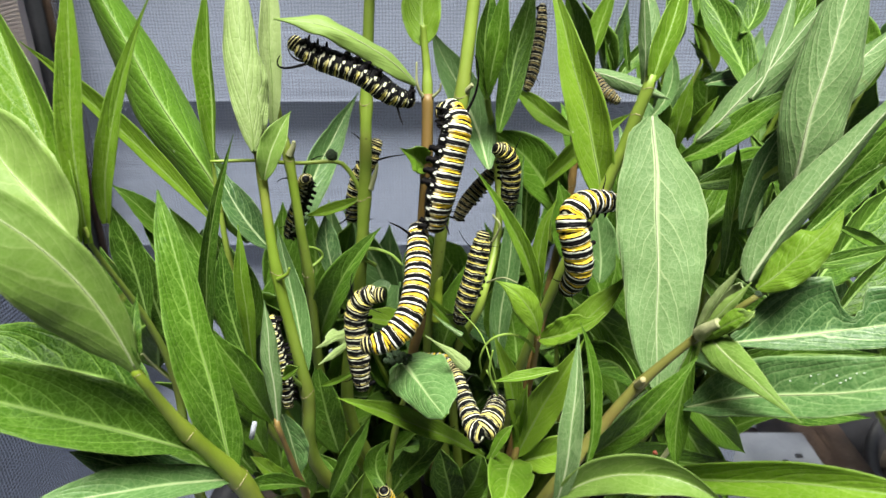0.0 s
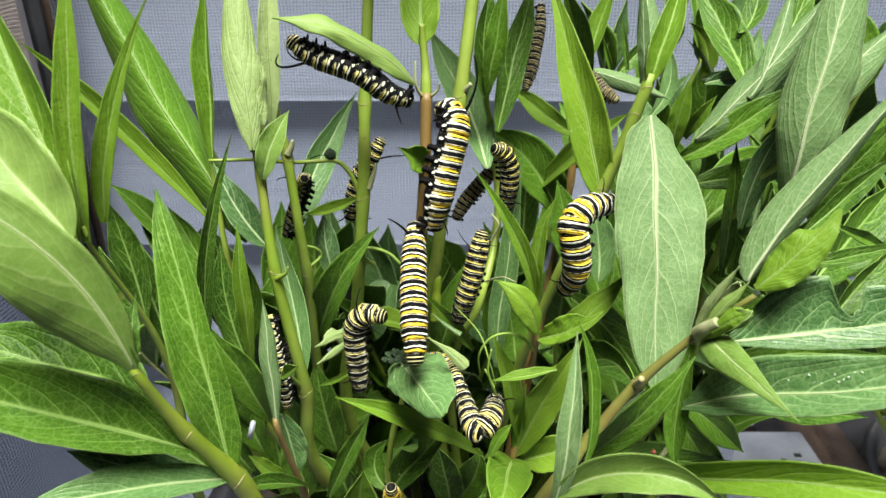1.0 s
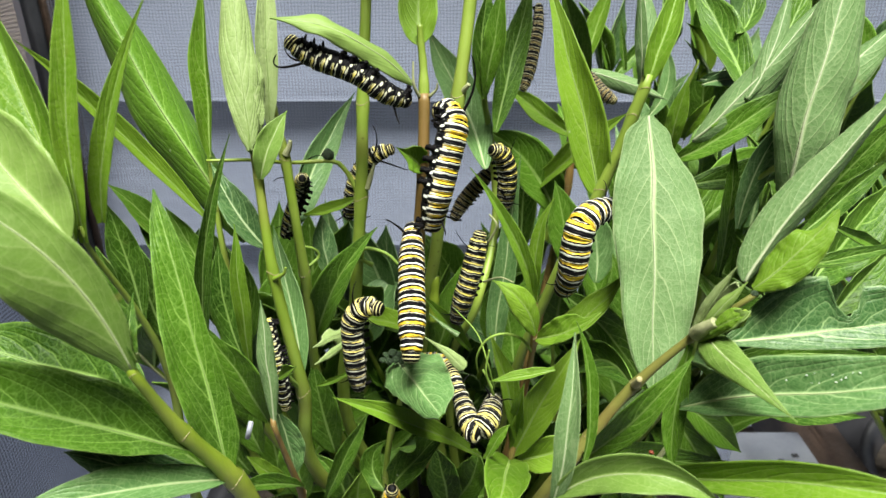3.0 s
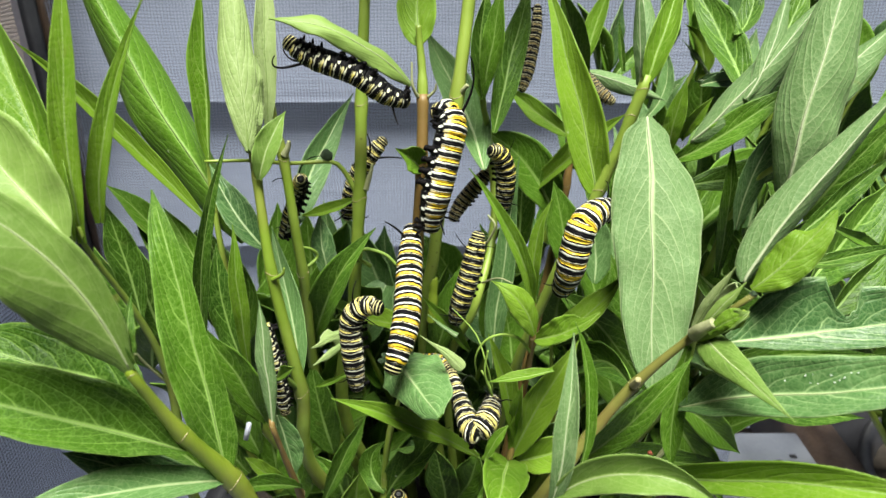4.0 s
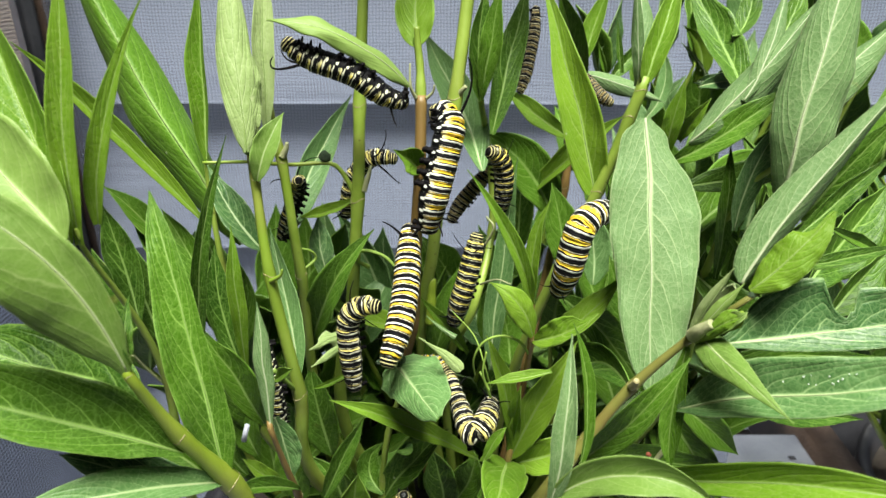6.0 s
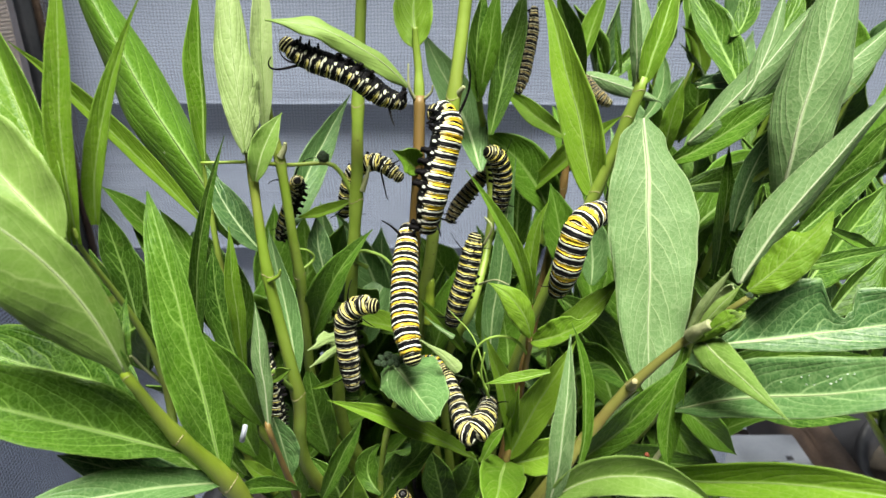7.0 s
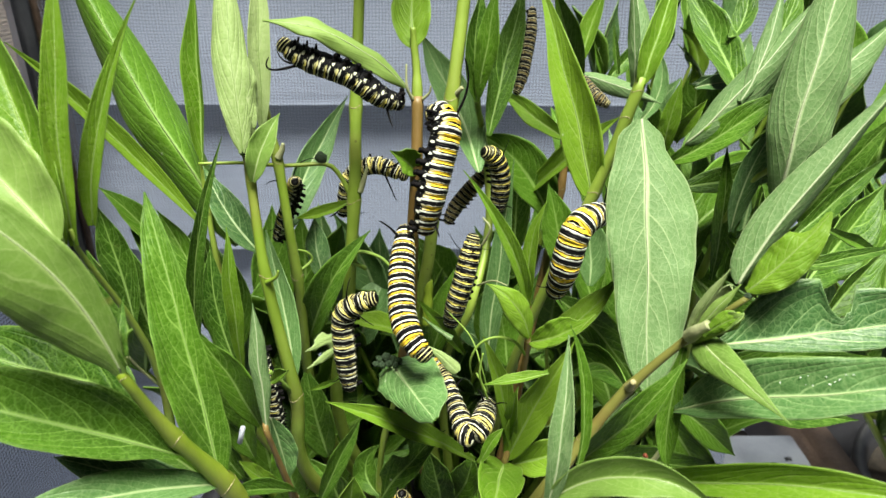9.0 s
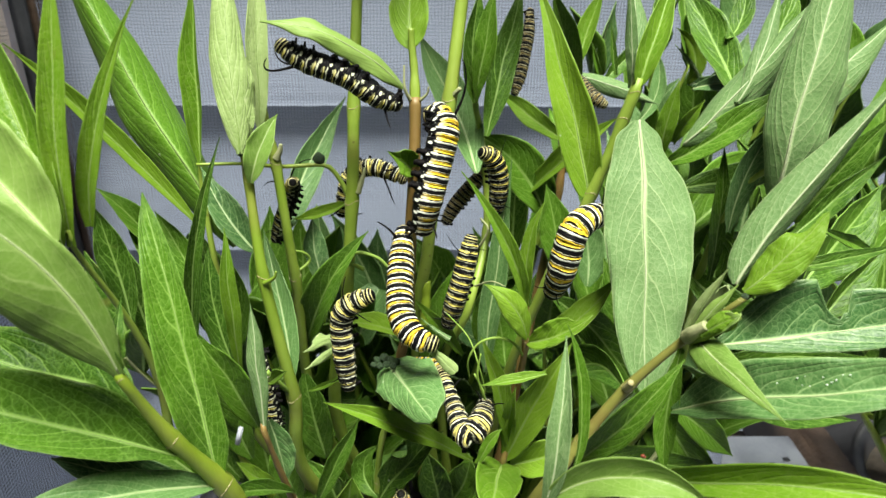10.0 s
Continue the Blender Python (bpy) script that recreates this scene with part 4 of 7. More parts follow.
leaf(stem_a, (-0.0398, -0.0212, 0.3647), (-0.0373, -0.0198, 0.3721), (-0.034, -0.0146, 0.3782), (0.16, -0.91, 0.38), 0.0033, (-22, -32), SOFT, YOUNG, 0.5)
leaf(stem_c, (-0.0063, -0.0029, 0.3816), (-0.0204, -0.0073, 0.3932), (-0.0373, -0.0076, 0.3971), (0.4, -0.78, 0.49), 0.0033, (4, 24), SOFT, YOUNG, 0.48, (), 40, 1.2, ((0.2, 0.75, 0.95, 0.85, 0.9, 0.8, 0.75, 0.3, 0.03), (0.15, 0.55, 0.75, 0.7, 0.85, 1.0, 0.95, 0.3, 0.03)), 2.2)
leaf(stem_c, (-0.0046, 0.0031, 0.3894), (-0.0051, 0.0112, 0.397), (-0.0055, 0.025, 0.4069), (-0.01, -0.63, 0.78), 0.0054, (-22, -22), YOUNG, PALE, 0.42)
leaf(stem_a2, (-0.0404, 0.0046, 0.3401), (-0.0355, 0.026, 0.352), (-0.0261, 0.047, 0.3675), (0.3, -0.59, 0.75), 0.0054, (-42, -22), BLUE, PALE, 0.45)
leaf(stem_c, (-0.0037, -0.0069, 0.362), (-0.0064, -0.0097, 0.3655), (-0.0099, -0.0123, 0.3691), (0.71, -0.69, 0.1), 0.0037, (-22, -32), YOUNG, PALE, 0.55, ((.8, 1, .2, .5), (.9, -1, .15, .5), ))
leaf(stem_d, (0.0127, 0.0158, 0.3539), (0.0056, 0.0366, 0.3692), (-0.0042, 0.0578, 0.3852), (-0.03, -0.61, 0.8), 0.0061, (-22, -22), BLUE, PALE, 0.45)
leaf(stem_e, (0.0118, 0.0184, 0.3729), (0.0109, 0.0186, 0.3869), (0.0126, 0.0214, 0.4018), (0.08, -0.99, 0.1), 0.0044, (-43, -22), TOP, PALE, 0.5)
leaf(stem_e, (0.0121, 0.0181, 0.3745), (0.0139, 0.0172, 0.3886), (0.0165, 0.0193, 0.402), (-0.21, -0.97, 0.08), 0.0034, (-33, -22), TOP, PALE, 0.5)
leaf(stem_e, (0.0152, 0.0183, 0.3636), (0.0203, 0.0292, 0.3813), (0.0259, 0.0412, 0.4014), (0, -0.85, 0.52), 0.0044, (-22, -22), TOP, PALE, 0.5)
leaf(stem_f, (0.0386, -0.0087, 0.3561), (0.0329, -0.0028, 0.3796), (0.0244, 0.0104, 0.4066), (-0.24, -0.93, 0.28), 0.0058, (-34, -22), YOUNG, PALE, 0.36)
leaf(stem_y, (0.0447, 0.0452, 0.3731), (0.0383, 0.0364, 0.3869), (0.0327, 0.032, 0.4008), (0.38, -0.89, -0.26), 0.0039, (-22, -22), TOP, PALE, 0.5)
leaf(stem_y, (0.0437, 0.0463, 0.3754), (0.0474, 0.0516, 0.3861), (0.0525, 0.0562, 0.4001), (-0.23, -0.87, 0.43), 0.0037, (-22, -42), YOUNG, PALE, 0.5)
leaf(stem_y, (0.0364, 0.0343, 0.3324), (0.0266, 0.0336, 0.3493), (0.0142, 0.036, 0.3588), (0.29, -0.91, 0.3), 0.0080, (-22, -28), TOP, PALE, 0.5)
leaf(stem_y, (0.0276, 0.037, 0.3379), (0.0404, 0.0276, 0.3552), (0.0522, 0.0227, 0.3679), (-0.69, -0.68, 0.24), 0.0037, (-22, -34), YOUNG, PALE, 0.5)
leaf(stem_y, (0.0404, 0.0382, 0.3564), (0.0318, 0.0502, 0.3605), (0.0224, 0.0617, 0.3658), (-0.38, -0.58, 0.72), 0.0040, (-22, -34), YOUNG, PALE, 0.5)
leaf(stem_y, (0.042, 0.046, 0.3746), (0.0556, 0.0445, 0.3716), (0.0692, 0.042, 0.3665), (-0.03, -0.93, 0.35), 0.0034, (35, 22), PALE, PALE, 0.5)
leaf(stem_f, (0.0475, -0.0121, 0.3765), (0.0472, -0.0292, 0.3528), (0.0461, -0.0460, 0.3252), (-0.32, -0.64, 0.7), 0.0110, (10, -6), PALE, TOP, 0.45, (), 40, 1.2, ((0.10, 0.42, 0.46, 0.61, 0.82, 0.95, 1.00, 1.00, 0.97, 0.93, 0.88, 0.81, 0.75, 0.67, 0.56, 0.38, 0.06), (0.12, 0.46, 0.60, 0.69, 0.75, 0.79, 0.81, 0.80, 0.77, 0.73, 0.69, 0.64, 0.58, 0.51, 0.43, 0.30, 0.06)), 0.9)
leaf(stem_f, (0.0471, -0.0097, 0.3837), (0.0502, -0.0064, 0.3928), (0.0577, 0.0056, 0.4082), (-0.19, -0.79, 0.58), 0.0043, (-46, -40), YOUNG, PALE, 0.5)
leaf(stem_f, (0.0464, -0.0094, 0.3844), (0.0466, -0.0054, 0.3948), (0.046, 0.0034, 0.406), (-0.24, -0.84, 0.49), 0.0030, (33, 22), PALE, TOP, 0.5)
leaf(stem_u, (0.0878, 0.0283, 0.3704), (0.086, 0.0505, 0.3838), (0.08, 0.069, 0.399), (-0.31, -0.59, 0.75), 0.0063, (-22, -22), TOP, PALE, 0.5)
leaf(stem_u, (0.0593, -0.0097, 0.3699), (0.0703, -0.0099, 0.3832), (0.09, 0.0001, 0.4038), (-0.23, -0.86, 0.46), 0.0055, (46, 22), PALE, TOP, 0.5)
leaf(stem_u, (0.0696, -0.0113, 0.3803), (0.0757, -0.006, 0.3912), (0.0818, 0.005, 0.4046), (-0.16, -0.78, 0.6), 0.0025, (22, 22), PALE, TOP, 0.5)
leaf(stem_u, (0.0564, -0.0079, 0.3645), (0.0679, -0.0122, 0.3741), (0.0811, -0.0115, 0.3846), (-0.44, -0.8, 0.41), 0.0038, (-22, -22), TOP, PALE, 0.5)
leaf(stem_u, (0.0744, -0.0283, 0.3638), (0.0767, -0.0259, 0.3869), (0.0892, -0.0080, 0.4146), (-0.23, -0.81, 0.53), 0.0086, (34, 22), PALE, TOP, 0.45, (), 36, 1.2, ((0.3, 0.5, 0.7, 0.82, 0.85, 0.8, 0.65, 0.4, 0.03), (0.4, 0.75, 0.95, 1.0, 1.0, 0.95, 0.8, 0.5, 0.03)))
leaf(stem_r, (0.0565, -0.055, 0.357), (0.0661, -0.051, 0.372), (0.0866, -0.0438, 0.3959), (-0.33, -0.81, 0.49), 0.0052, (22, 60), PALE, TOP, 0.42)
leaf(stem_r, (0.0576, -0.0564, 0.3564), (0.0627, -0.0575, 0.3632), (0.07, -0.0556, 0.3718), (-0.56, -0.67, 0.49), 0.0039, (12, 0), YOUNG, PALE, 0.5, ((.85, 1, .12, .7), ), 26, .7)
leaf(stem_r, (0.0644, -0.0549, 0.3662), (0.0719, -0.0528, 0.3728), (0.0806, -0.0511, 0.381), (-0.35, -0.73, 0.58), 0.0024, (-48, -22), TOP, PALE, 0.5)
leaf(stem_u, (0.0824, -0.0231, 0.3563), (0.0856, -0.0283, 0.3683), (0.0946, -0.0299, 0.3833), (-0.64, -0.76, 0.1), 0.0040, (-22, -22), TOP, PALE, 0.5)
leaf(stem_u, (0.0707, -0.0169, 0.3507), (0.0722, -0.018, 0.3666), (0.0771, -0.0185, 0.3793), (-0.44, -0.9, 0.05), 0.0033, (-32, -22), BLUE, PALE, 0.5)
leaf(stem_u, (0.0732, -0.006, 0.3319), (0.0705, -0.0111, 0.3533), (0.0691, -0.0097, 0.3699), (-0.32, -0.94, -0.13), 0.0024, (-22, -22), TOP, PALE, 0.5)
leaf(stem_r, (0.0543, -0.0573, 0.3454), (0.0731, -0.0581, 0.3482), (0.0996, -0.0596, 0.3544), (-0.16, -0.78, 0.61), 0.0112, (-14, -18), BLUE, PALE, 0.5, ((0.57, 1, 0.058, 0.72), ), 64, 1.2, ((0.12, 0.45, 0.82, 0.95, 0.9, 0.72, 0.6, 0.35, 0.03), (0.1, 0.12, 0.2, 0.27, 0.35, 0.4, 0.35, 0.2, 0.03)))
leaf(stem_r, (0.0478, -0.0579, 0.3304), (0.0644, -0.0743, 0.3471), (0.0875, -0.0823, 0.3535), (-0.62, -0.36, 0.69), 0.0074, (-24, -14), BLUE, PALE, 0.5, (), 36, 1.2, ((0.1, 0.6, 0.85, 0.9, 0.85, 0.78, 0.6, 0.35, 0.03), (0.1, 0.45, 0.62, 0.66, 0.62, 0.55, 0.45, 0.3, 0.03)))
leaf(stem_r, (0.0512, -0.0552, 0.3451), (0.0522, -0.0687, 0.3471), (0.0577, -0.0798, 0.3448), (-0.68, -0.19, 0.71), 0.0032, (10, 0), SOFT, PALE, 0.25)
leaf(stem_z, (0.0211, -0.0718, 0.3202), (0.0331, -0.0788, 0.3333), (0.0468, -0.0843, 0.331), (-0.52, -0.41, 0.75), 0.0043, (-50, -22), SOFT, PALE, 0.5)
leaf(stem_r, (0.0414, -0.0564, 0.3108), (0.057, -0.0826, 0.3345), (0.0816, -0.0919, 0.3383), (-0.67, -0.22, 0.7), 0.0041, (-50, -22), YOUNG, PALE, 0.5)
leaf(stem_z, (0.0211, -0.0721, 0.3197), (0.0231, -0.0704, 0.3369), (0.0247, -0.0608, 0.3497), (-0.36, -0.86, 0.37), 0.0027, (-42, -22), PALE, TOP, 0.42)
leaf(stem_z, (0.0267, -0.0672, 0.3205), (0.028, -0.0643, 0.3378), (0.0251, -0.059, 0.351), (-0.07, -0.96, 0.26), 0.0017, (-56, -22), TOP, PALE, 0.55)
leaf(stem_r, (0.0304, -0.0532, 0.3126), (0.0364, -0.0654, 0.3334), (0.0452, -0.0652, 0.3475), (-0.71, -0.7, 0.06), 0.0033, (-31, -22), TOP, PALE, 0.5)
leaf(stem_r, (0.0485, -0.0551, 0.3432), (0.0469, -0.0572, 0.3273), (0.0477, -0.0601, 0.3167), (-0.21, -0.96, 0.19), 0.0027, (-33, -22), TOP, PALE, 0.5)
leaf(stem_g, (0.0218, -0.0338, 0.332), (0.018, -0.0358, 0.3415), (0.0116, -0.0337, 0.3458), (0.44, -0.83, 0.33), 0.0031, (8, 0), YOUNG, PALE, 0.42)
leaf(stem_g, (0.0212, -0.0294, 0.3387), (0.016, -0.0305, 0.3548), (0.0065, -0.0277, 0.3696), (0.2, -0.97, 0.15), 0.0022, (-36, -22), YOUNG, PALE, 0.4)
leaf(stem_g, (0.0217, -0.0297, 0.3381), (0.0213, -0.0297, 0.3517), (0.0245, -0.0287, 0.3631), (-0.35, -0.94, 0.08), 0.0019, (-22, -22), YOUNG, PALE, 0.45)
leaf(stem_g, (0.0226, -0.03, 0.3283), (0.0285, -0.0361, 0.3341), (0.0353, -0.0376, 0.3402), (-0.73, -0.49, 0.47), 0.0037, (-22, -38), YOUNG, PALE, 0.5, ((.85, 1, .12, .5), ))
leaf(stem_g, (0.0194, -0.0265, 0.29), (0.0258, -0.0284, 0.3089), (0.0339, -0.0266, 0.3261), (-0.44, -0.88, 0.17), 0.0052, (-35, -22), YOUNG, PALE, 0.48)
leaf(stem_g, (0.0205, -0.0255, 0.292), (0.0166, -0.0304, 0.3139), (0.0115, -0.0311, 0.3306), (0.33, -0.94, -0.06), 0.0030, (-34, -22), YOUNG, PALE, 0.5)
leaf(stem_g, (0.0184, -0.0271, 0.2886), (0.0132, -0.0586, 0.3107), (0.0112, -0.0681, 0.3096), (0.28, 0.4, 0.87), 0.0056, (-22, -22), YOUNG, PALE, 0.45)
leaf(stem_g, (0.0106, -0.0455, 0.3057), (0.0132, -0.0457, 0.3121), (0.0156, -0.0452, 0.3155), (-0.4, -0.85, 0.3), 0.0014, (-14, -18), YOUNG, PALE, 0.5)
leaf(stem_g, (0.0192, -0.024, 0.2906), (0.0194, -0.0296, 0.3064), (0.0203, -0.0314, 0.3164), (-0.46, -0.86, -0.23), 0.0018, (-22, -22), YOUNG, PALE, 0.5)
leaf(stem_g, (0.0209, -0.0271, 0.2886), (0.0296, -0.0308, 0.2948), (0.0387, -0.032, 0.3014), (-0.58, -0.57, 0.59), 0.0055, (-45, -22), YOUNG, PALE, 0.5)
leaf(stem_x, (0.011, -0.0205, 0.284), (-0.0077, -0.0291, 0.3028), (-0.0257, -0.0328, 0.3134), (0.61, -0.6, 0.51), 0.0034, (-37, -22), YOUNG, PALE, 0.5)
leaf(stem_x, (-0.0105, -0.0255, 0.3194), (-0.0056, -0.0371, 0.3208), (0.0004, -0.0500, 0.3217), (-0.49, -0.07, 0.87), 0.0088, (10, 16), BLUE, TOP, 0.46, (), 30, 1.2, ((0.60, 1.02, 1.06, 1.02, 0.95, 0.86, 0.75, 0.55, 0.12), (0.45, 0.72, 0.74, 0.68, 0.6, 0.52, 0.45, 0.35, 0.1)))
leaf(stem_g, (0.026, -0.0382, 0.3253), (0.0186, -0.0389, 0.3238), (0.0112, -0.0393, 0.3229), (-0.1, -0.51, 0.86), 0.0017, (-40, -22), YOUNG, PALE, 0.5)
leaf(stem_b, (-0.037, 0.008, 0.3014), (-0.0282, -0.0017, 0.327), (-0.0163, -0.0004, 0.3435), (-0.49, -0.87, 0.07), 0.0050, (-31, -22), TOP, PALE, 0.45)
leaf(stem_b, (-0.0307, 0.0097, 0.3207), (-0.0338, 0.017, 0.329), (-0.0351, 0.0234, 0.3374), (0.27, -0.71, 0.65), 0.0039, (-22, -22), BLUE, PALE, 0.5)
leaf(stem_e, (0.0165, 0.0075, 0.2936), (0.0182, 0.0091, 0.322), (0.0225, 0.0175, 0.3574), (-0.22, -0.96, 0.17), 0.0039, (-33, -22), BLUE, PALE, 0.5)
leaf(stem_f, (0.0258, -0.0223, 0.3213), (0.0359, -0.0226, 0.3299), (0.0452, -0.018, 0.3393), (-0.5, -0.55, 0.67), 0.0037, (-22, -22), YOUNG, PALE, 0.5)
leaf(stem_x, (-0.0325, -0.0172, 0.2657), (-0.0256, -0.0188, 0.283), (-0.0192, -0.0185, 0.2971), (-0.32, -0.94, 0.09), 0.0031, (-35, -22), TOP, PALE, 0.5)
leaf(stem_x, (-0.0151, -0.0194, 0.2679), (-0.0064, -0.0223, 0.2848), (0.0033, -0.0232, 0.2966), (-0.66, -0.67, 0.33), 0.0051, (-22, -22), TOP, PALE, 0.5, ((.55, 1, .08, .6), ))
leaf(stem_x, (0.0027, -0.012, 0.2558), (0.001, -0.0136, 0.2708), (-0.0013, -0.0131, 0.2809), (0.12, -0.99, -0.02), 0.0053, (-22, -22), TOP, PALE, 0.5)
leaf(stem_x, (0.0045, -0.0083, 0.2543), (0.01, -0.0136, 0.2708), (0.0106, -0.0134, 0.2802), (-0.5, -0.86, -0.05), 0.0054, (-22, -30), TOP, PALE, 0.5)
leaf(stem_x, (-0.0235, -0.0201, 0.2598), (-0.0225, -0.0239, 0.2724), (-0.0209, -0.0254, 0.2831), (0.02, -0.97, -0.23), 0.0064, (-34, -22), YOUNG, PALE, 0.5)
leaf(stem_x, (-0.015, -0.0202, 0.2709), (-0.0192, -0.0152, 0.2766), (-0.015, -0.0139, 0.2838), (-0.02, -0.9, 0.44), 0.0038, (-22, -22), TOP, PALE, 0.5)
leaf(stem_d, (-0.0025, 0.015, 0.2861), (0.0027, 0.0117, 0.309), (0.0076, 0.0138, 0.3269), (-0.41, -0.91, 0.07), 0.0048, (-22, -31), TOP, PALE, 0.5)
leaf(stem_d, (-0.0033, 0.0155, 0.2985), (-0.016, 0.0127, 0.3064), (-0.0274, 0.01, 0.31), (0.46, -0.56, 0.69), 0.0042, (-41, -22), YOUNG, PALE, 0.5)
leaf(stem_e, (0.0092, 0.009, 0.2987), (0.0025, -0.003, 0.3153), (-0.0048, -0.0062, 0.3269), (0.66, -0.75, -0.08), 0.0024, (-37, -22), YOUNG, PALE, 0.5)
leaf(stem_r, (0.0368, -0.0494, 0.3115), (0.0527, -0.0345, 0.2963), (0.0869, -0.0203, 0.2797), (0.65, -0.52, 0.55), 0.0041, (-22, -38), TOP, PALE, 0.5)
leaf(stem_r, (0.0414, -0.0482, 0.3275), (0.0387, -0.024, 0.3178), (0.0327, -0.0158, 0.3028), (-0.91, 0.06, 0.4), 0.0048, (-22, -22), TOP, PALE, 0.5)
leaf(stem_f, (0.032, -0.008, 0.3279), (0.0463, -0.0098, 0.3151), (0.0572, -0.0116, 0.2977), (0.3, -0.89, 0.35), 0.0057, (-22, -22), TOP, PALE, 0.5)
leaf(stem_b, (-0.0216, 0.005, 0.3498), (-0.0297, 0.0072, 0.3453), (-0.0381, 0.0102, 0.3424), (-0.46, -0.74, 0.49), 0.0021, (-40, -22), YOUNG, PALE, 0.5)
leaf(stem_u, (0.069, 0.0006, 0.3318), (0.0801, -0.0123, 0.3237), (0.0912, -0.0182, 0.3206), (-0.24, -0.69, 0.69), 0.0066, (-22, -34), TOP, PALE, 0.5)
leaf(stem_u, (0.0643, 0.0035, 0.3536), (0.0809, 0.0057, 0.3559), (0.0987, 0.007, 0.3586), (-0.02, -0.75, 0.66), 0.0044, (-22, -22), TOP, PALE, 0.5)
leaf(stem_u, (0.0693, 0.0067, 0.3375), (0.0823, 0.0161, 0.3454), (0.0985, 0.0234, 0.3512), (-0.02, -0.62, 0.79), 0.0060, (-22, -35), TOP, PALE, 0.5)
leaf(stem_u, (0.0761, 0.0351, 0.3729), (0.0897, 0.0448, 0.3723), (0.1063, 0.0501, 0.3694), (0.43, -0.73, 0.53), 0.0032, (-36, -22), BLUE, PALE, 0.5)
leaf(stem_u, (0.0615, 0.0121, 0.36), (0.0617, 0.0102, 0.3698), (0.0634, 0.011, 0.3806), (-0.36, -0.93, -0.02), 0.0029, (-22, -22), YOUNG, PALE, 0.5)
leaf(stem_u, (0.0639, 0.0099, 0.3646), (0.0654, 0.0063, 0.3709), (0.0685, 0.0049, 0.377), (-0.57, -0.81, -0.12), 0.0019, (-22, -22), YOUNG, PALE, 0.5)
leaf(stem_r, (0.0689, -0.0475, 0.3564), (0.0799, -0.045, 0.3569), (0.0969, -0.0416, 0.3594), (0.05, -0.63, 0.77), 0.0018, (-31, -22), TOP, PALE, 0.5)
leaf(stem_r, (0.0832, -0.0414, 0.3415), (0.0904, -0.0365, 0.3469), (0.1002, -0.031, 0.3537), (0.14, -0.84, 0.52), 0.0044, (-37, -22), TOP, PALE, 0.5)
leaf(stem_r, (0.0822, -0.0488, 0.3446), (0.0854, -0.0515, 0.3482), (0.0901, -0.055, 0.3547), (-0.77, -0.59, 0.24), 0.0029, (40, 22), PALE, TOP, 0.5)
leaf(stem_u, (0.0798, -0.0084, 0.3681), (0.0982, 0.0033, 0.3829), (0.1173, 0.0141, 0.3959), (-0.16, -0.66, 0.74), 0.0059, (38, 22), PALE, TOP, 0.5)
leaf(stem_u, (0.088, 0.0467, 0.3853), (0.0948, 0.0538, 0.3907), (0.0975, 0.0641, 0.4027), (-0.28, -0.6, 0.75), 0.0037, (-22, -22), TOP, PALE, 0.5)
leaf(stem_u, (0.0887, 0.0234, 0.3831), (0.0968, 0.0315, 0.3907), (0.1025, 0.0398, 0.403), (-0.14, -0.72, 0.68), 0.0037, (-22, -22), TOP, PALE, 0.5)
leaf(stem_b, (-0.0242, 0.0002, 0.3127), (-0.0282, -0.0078, 0.3145), (-0.0332, -0.0142, 0.3151), (0.5, -0.75, 0.4), 0.0030, (12, 22), DOWNY, TOP, 0.4, ((0.62, 1, 0.16, 0.7), (0.35, -1, 0.14, 0.6), (0.85, -1, 0.1, 0.5)))
leaf(stem_b, (-0.0262, -0.0051, 0.3109), (-0.0288, -0.0133, 0.3124), (-0.0324, -0.0178, 0.3123), (0.5, -0.75, 0.4), 0.0011, (12, 22), DOWNY, TOP, 0.4)
leaf(stem_r, (0.0514, -0.0562, 0.3454), (0.0537, -0.0607, 0.3521), (0.0554, -0.0616, 0.3547), (-0.92, -0.32, 0.21), 0.0018, (-22, -36), SOFT, PALE, 0.6, ((.9, 1, .15, .5), ))
leaf(stem_r, (0.0492, -0.0539, 0.3455), (0.0511, -0.0555, 0.3537), (0.0539, -0.0563, 0.361), (-0.62, -0.78, 0.06), 0.0016, (22, 49), DOWNY, SOFT, 0.4)
leaf(stem_r, (0.0518, -0.0553, 0.3449), (0.0535, -0.0567, 0.3557), (0.0539, -0.0578, 0.358), (-0.61, -0.79, -0.06), 0.0014, (-22, -22), DOWNY, PALE, 0.4)
leaf(stem_s, (-0.038, -0.0323, 0.319), (-0.0343, -0.0384, 0.3248), (-0.0316, -0.0412, 0.3283), (-0.89, -0.39, 0.25), 0.0017, (-22, -22), YOUNG, PALE, 0.5)
leaf(stem_l, (-0.0481, -0.0763, 0.3544), (-0.0489, -0.0752, 0.3589), (-0.05, -0.0689, 0.3626), (0.36, -0.65, 0.67), 0.0012, (-40, -22), TOP, PALE, 0.5)
leaf(stem_y, (0.0586, 0.0561, 0.3725), (0.0573, 0.0575, 0.3801), (0.0563, 0.0595, 0.3886), (-0.2, -0.96, 0.18), 0.0013, (-37, -22), TOP, PALE, 0.4)
leaf(stem_y, (0.0537, 0.0557, 0.3717), (0.052, 0.056, 0.3769), (0.0501, 0.0566, 0.3827), (-0.31, -0.95, -0.03), 0.0011, (-40, -22), TOP, PALE, 0.4)
leaf(stem_y, (0.0566, 0.0629, 0.3683), (0.0631, 0.0662, 0.375), (0.0705, 0.0694, 0.3816), (0.02, -0.91, 0.42), 0.0032, (-36, -22), TOP, PALE, 0.5)
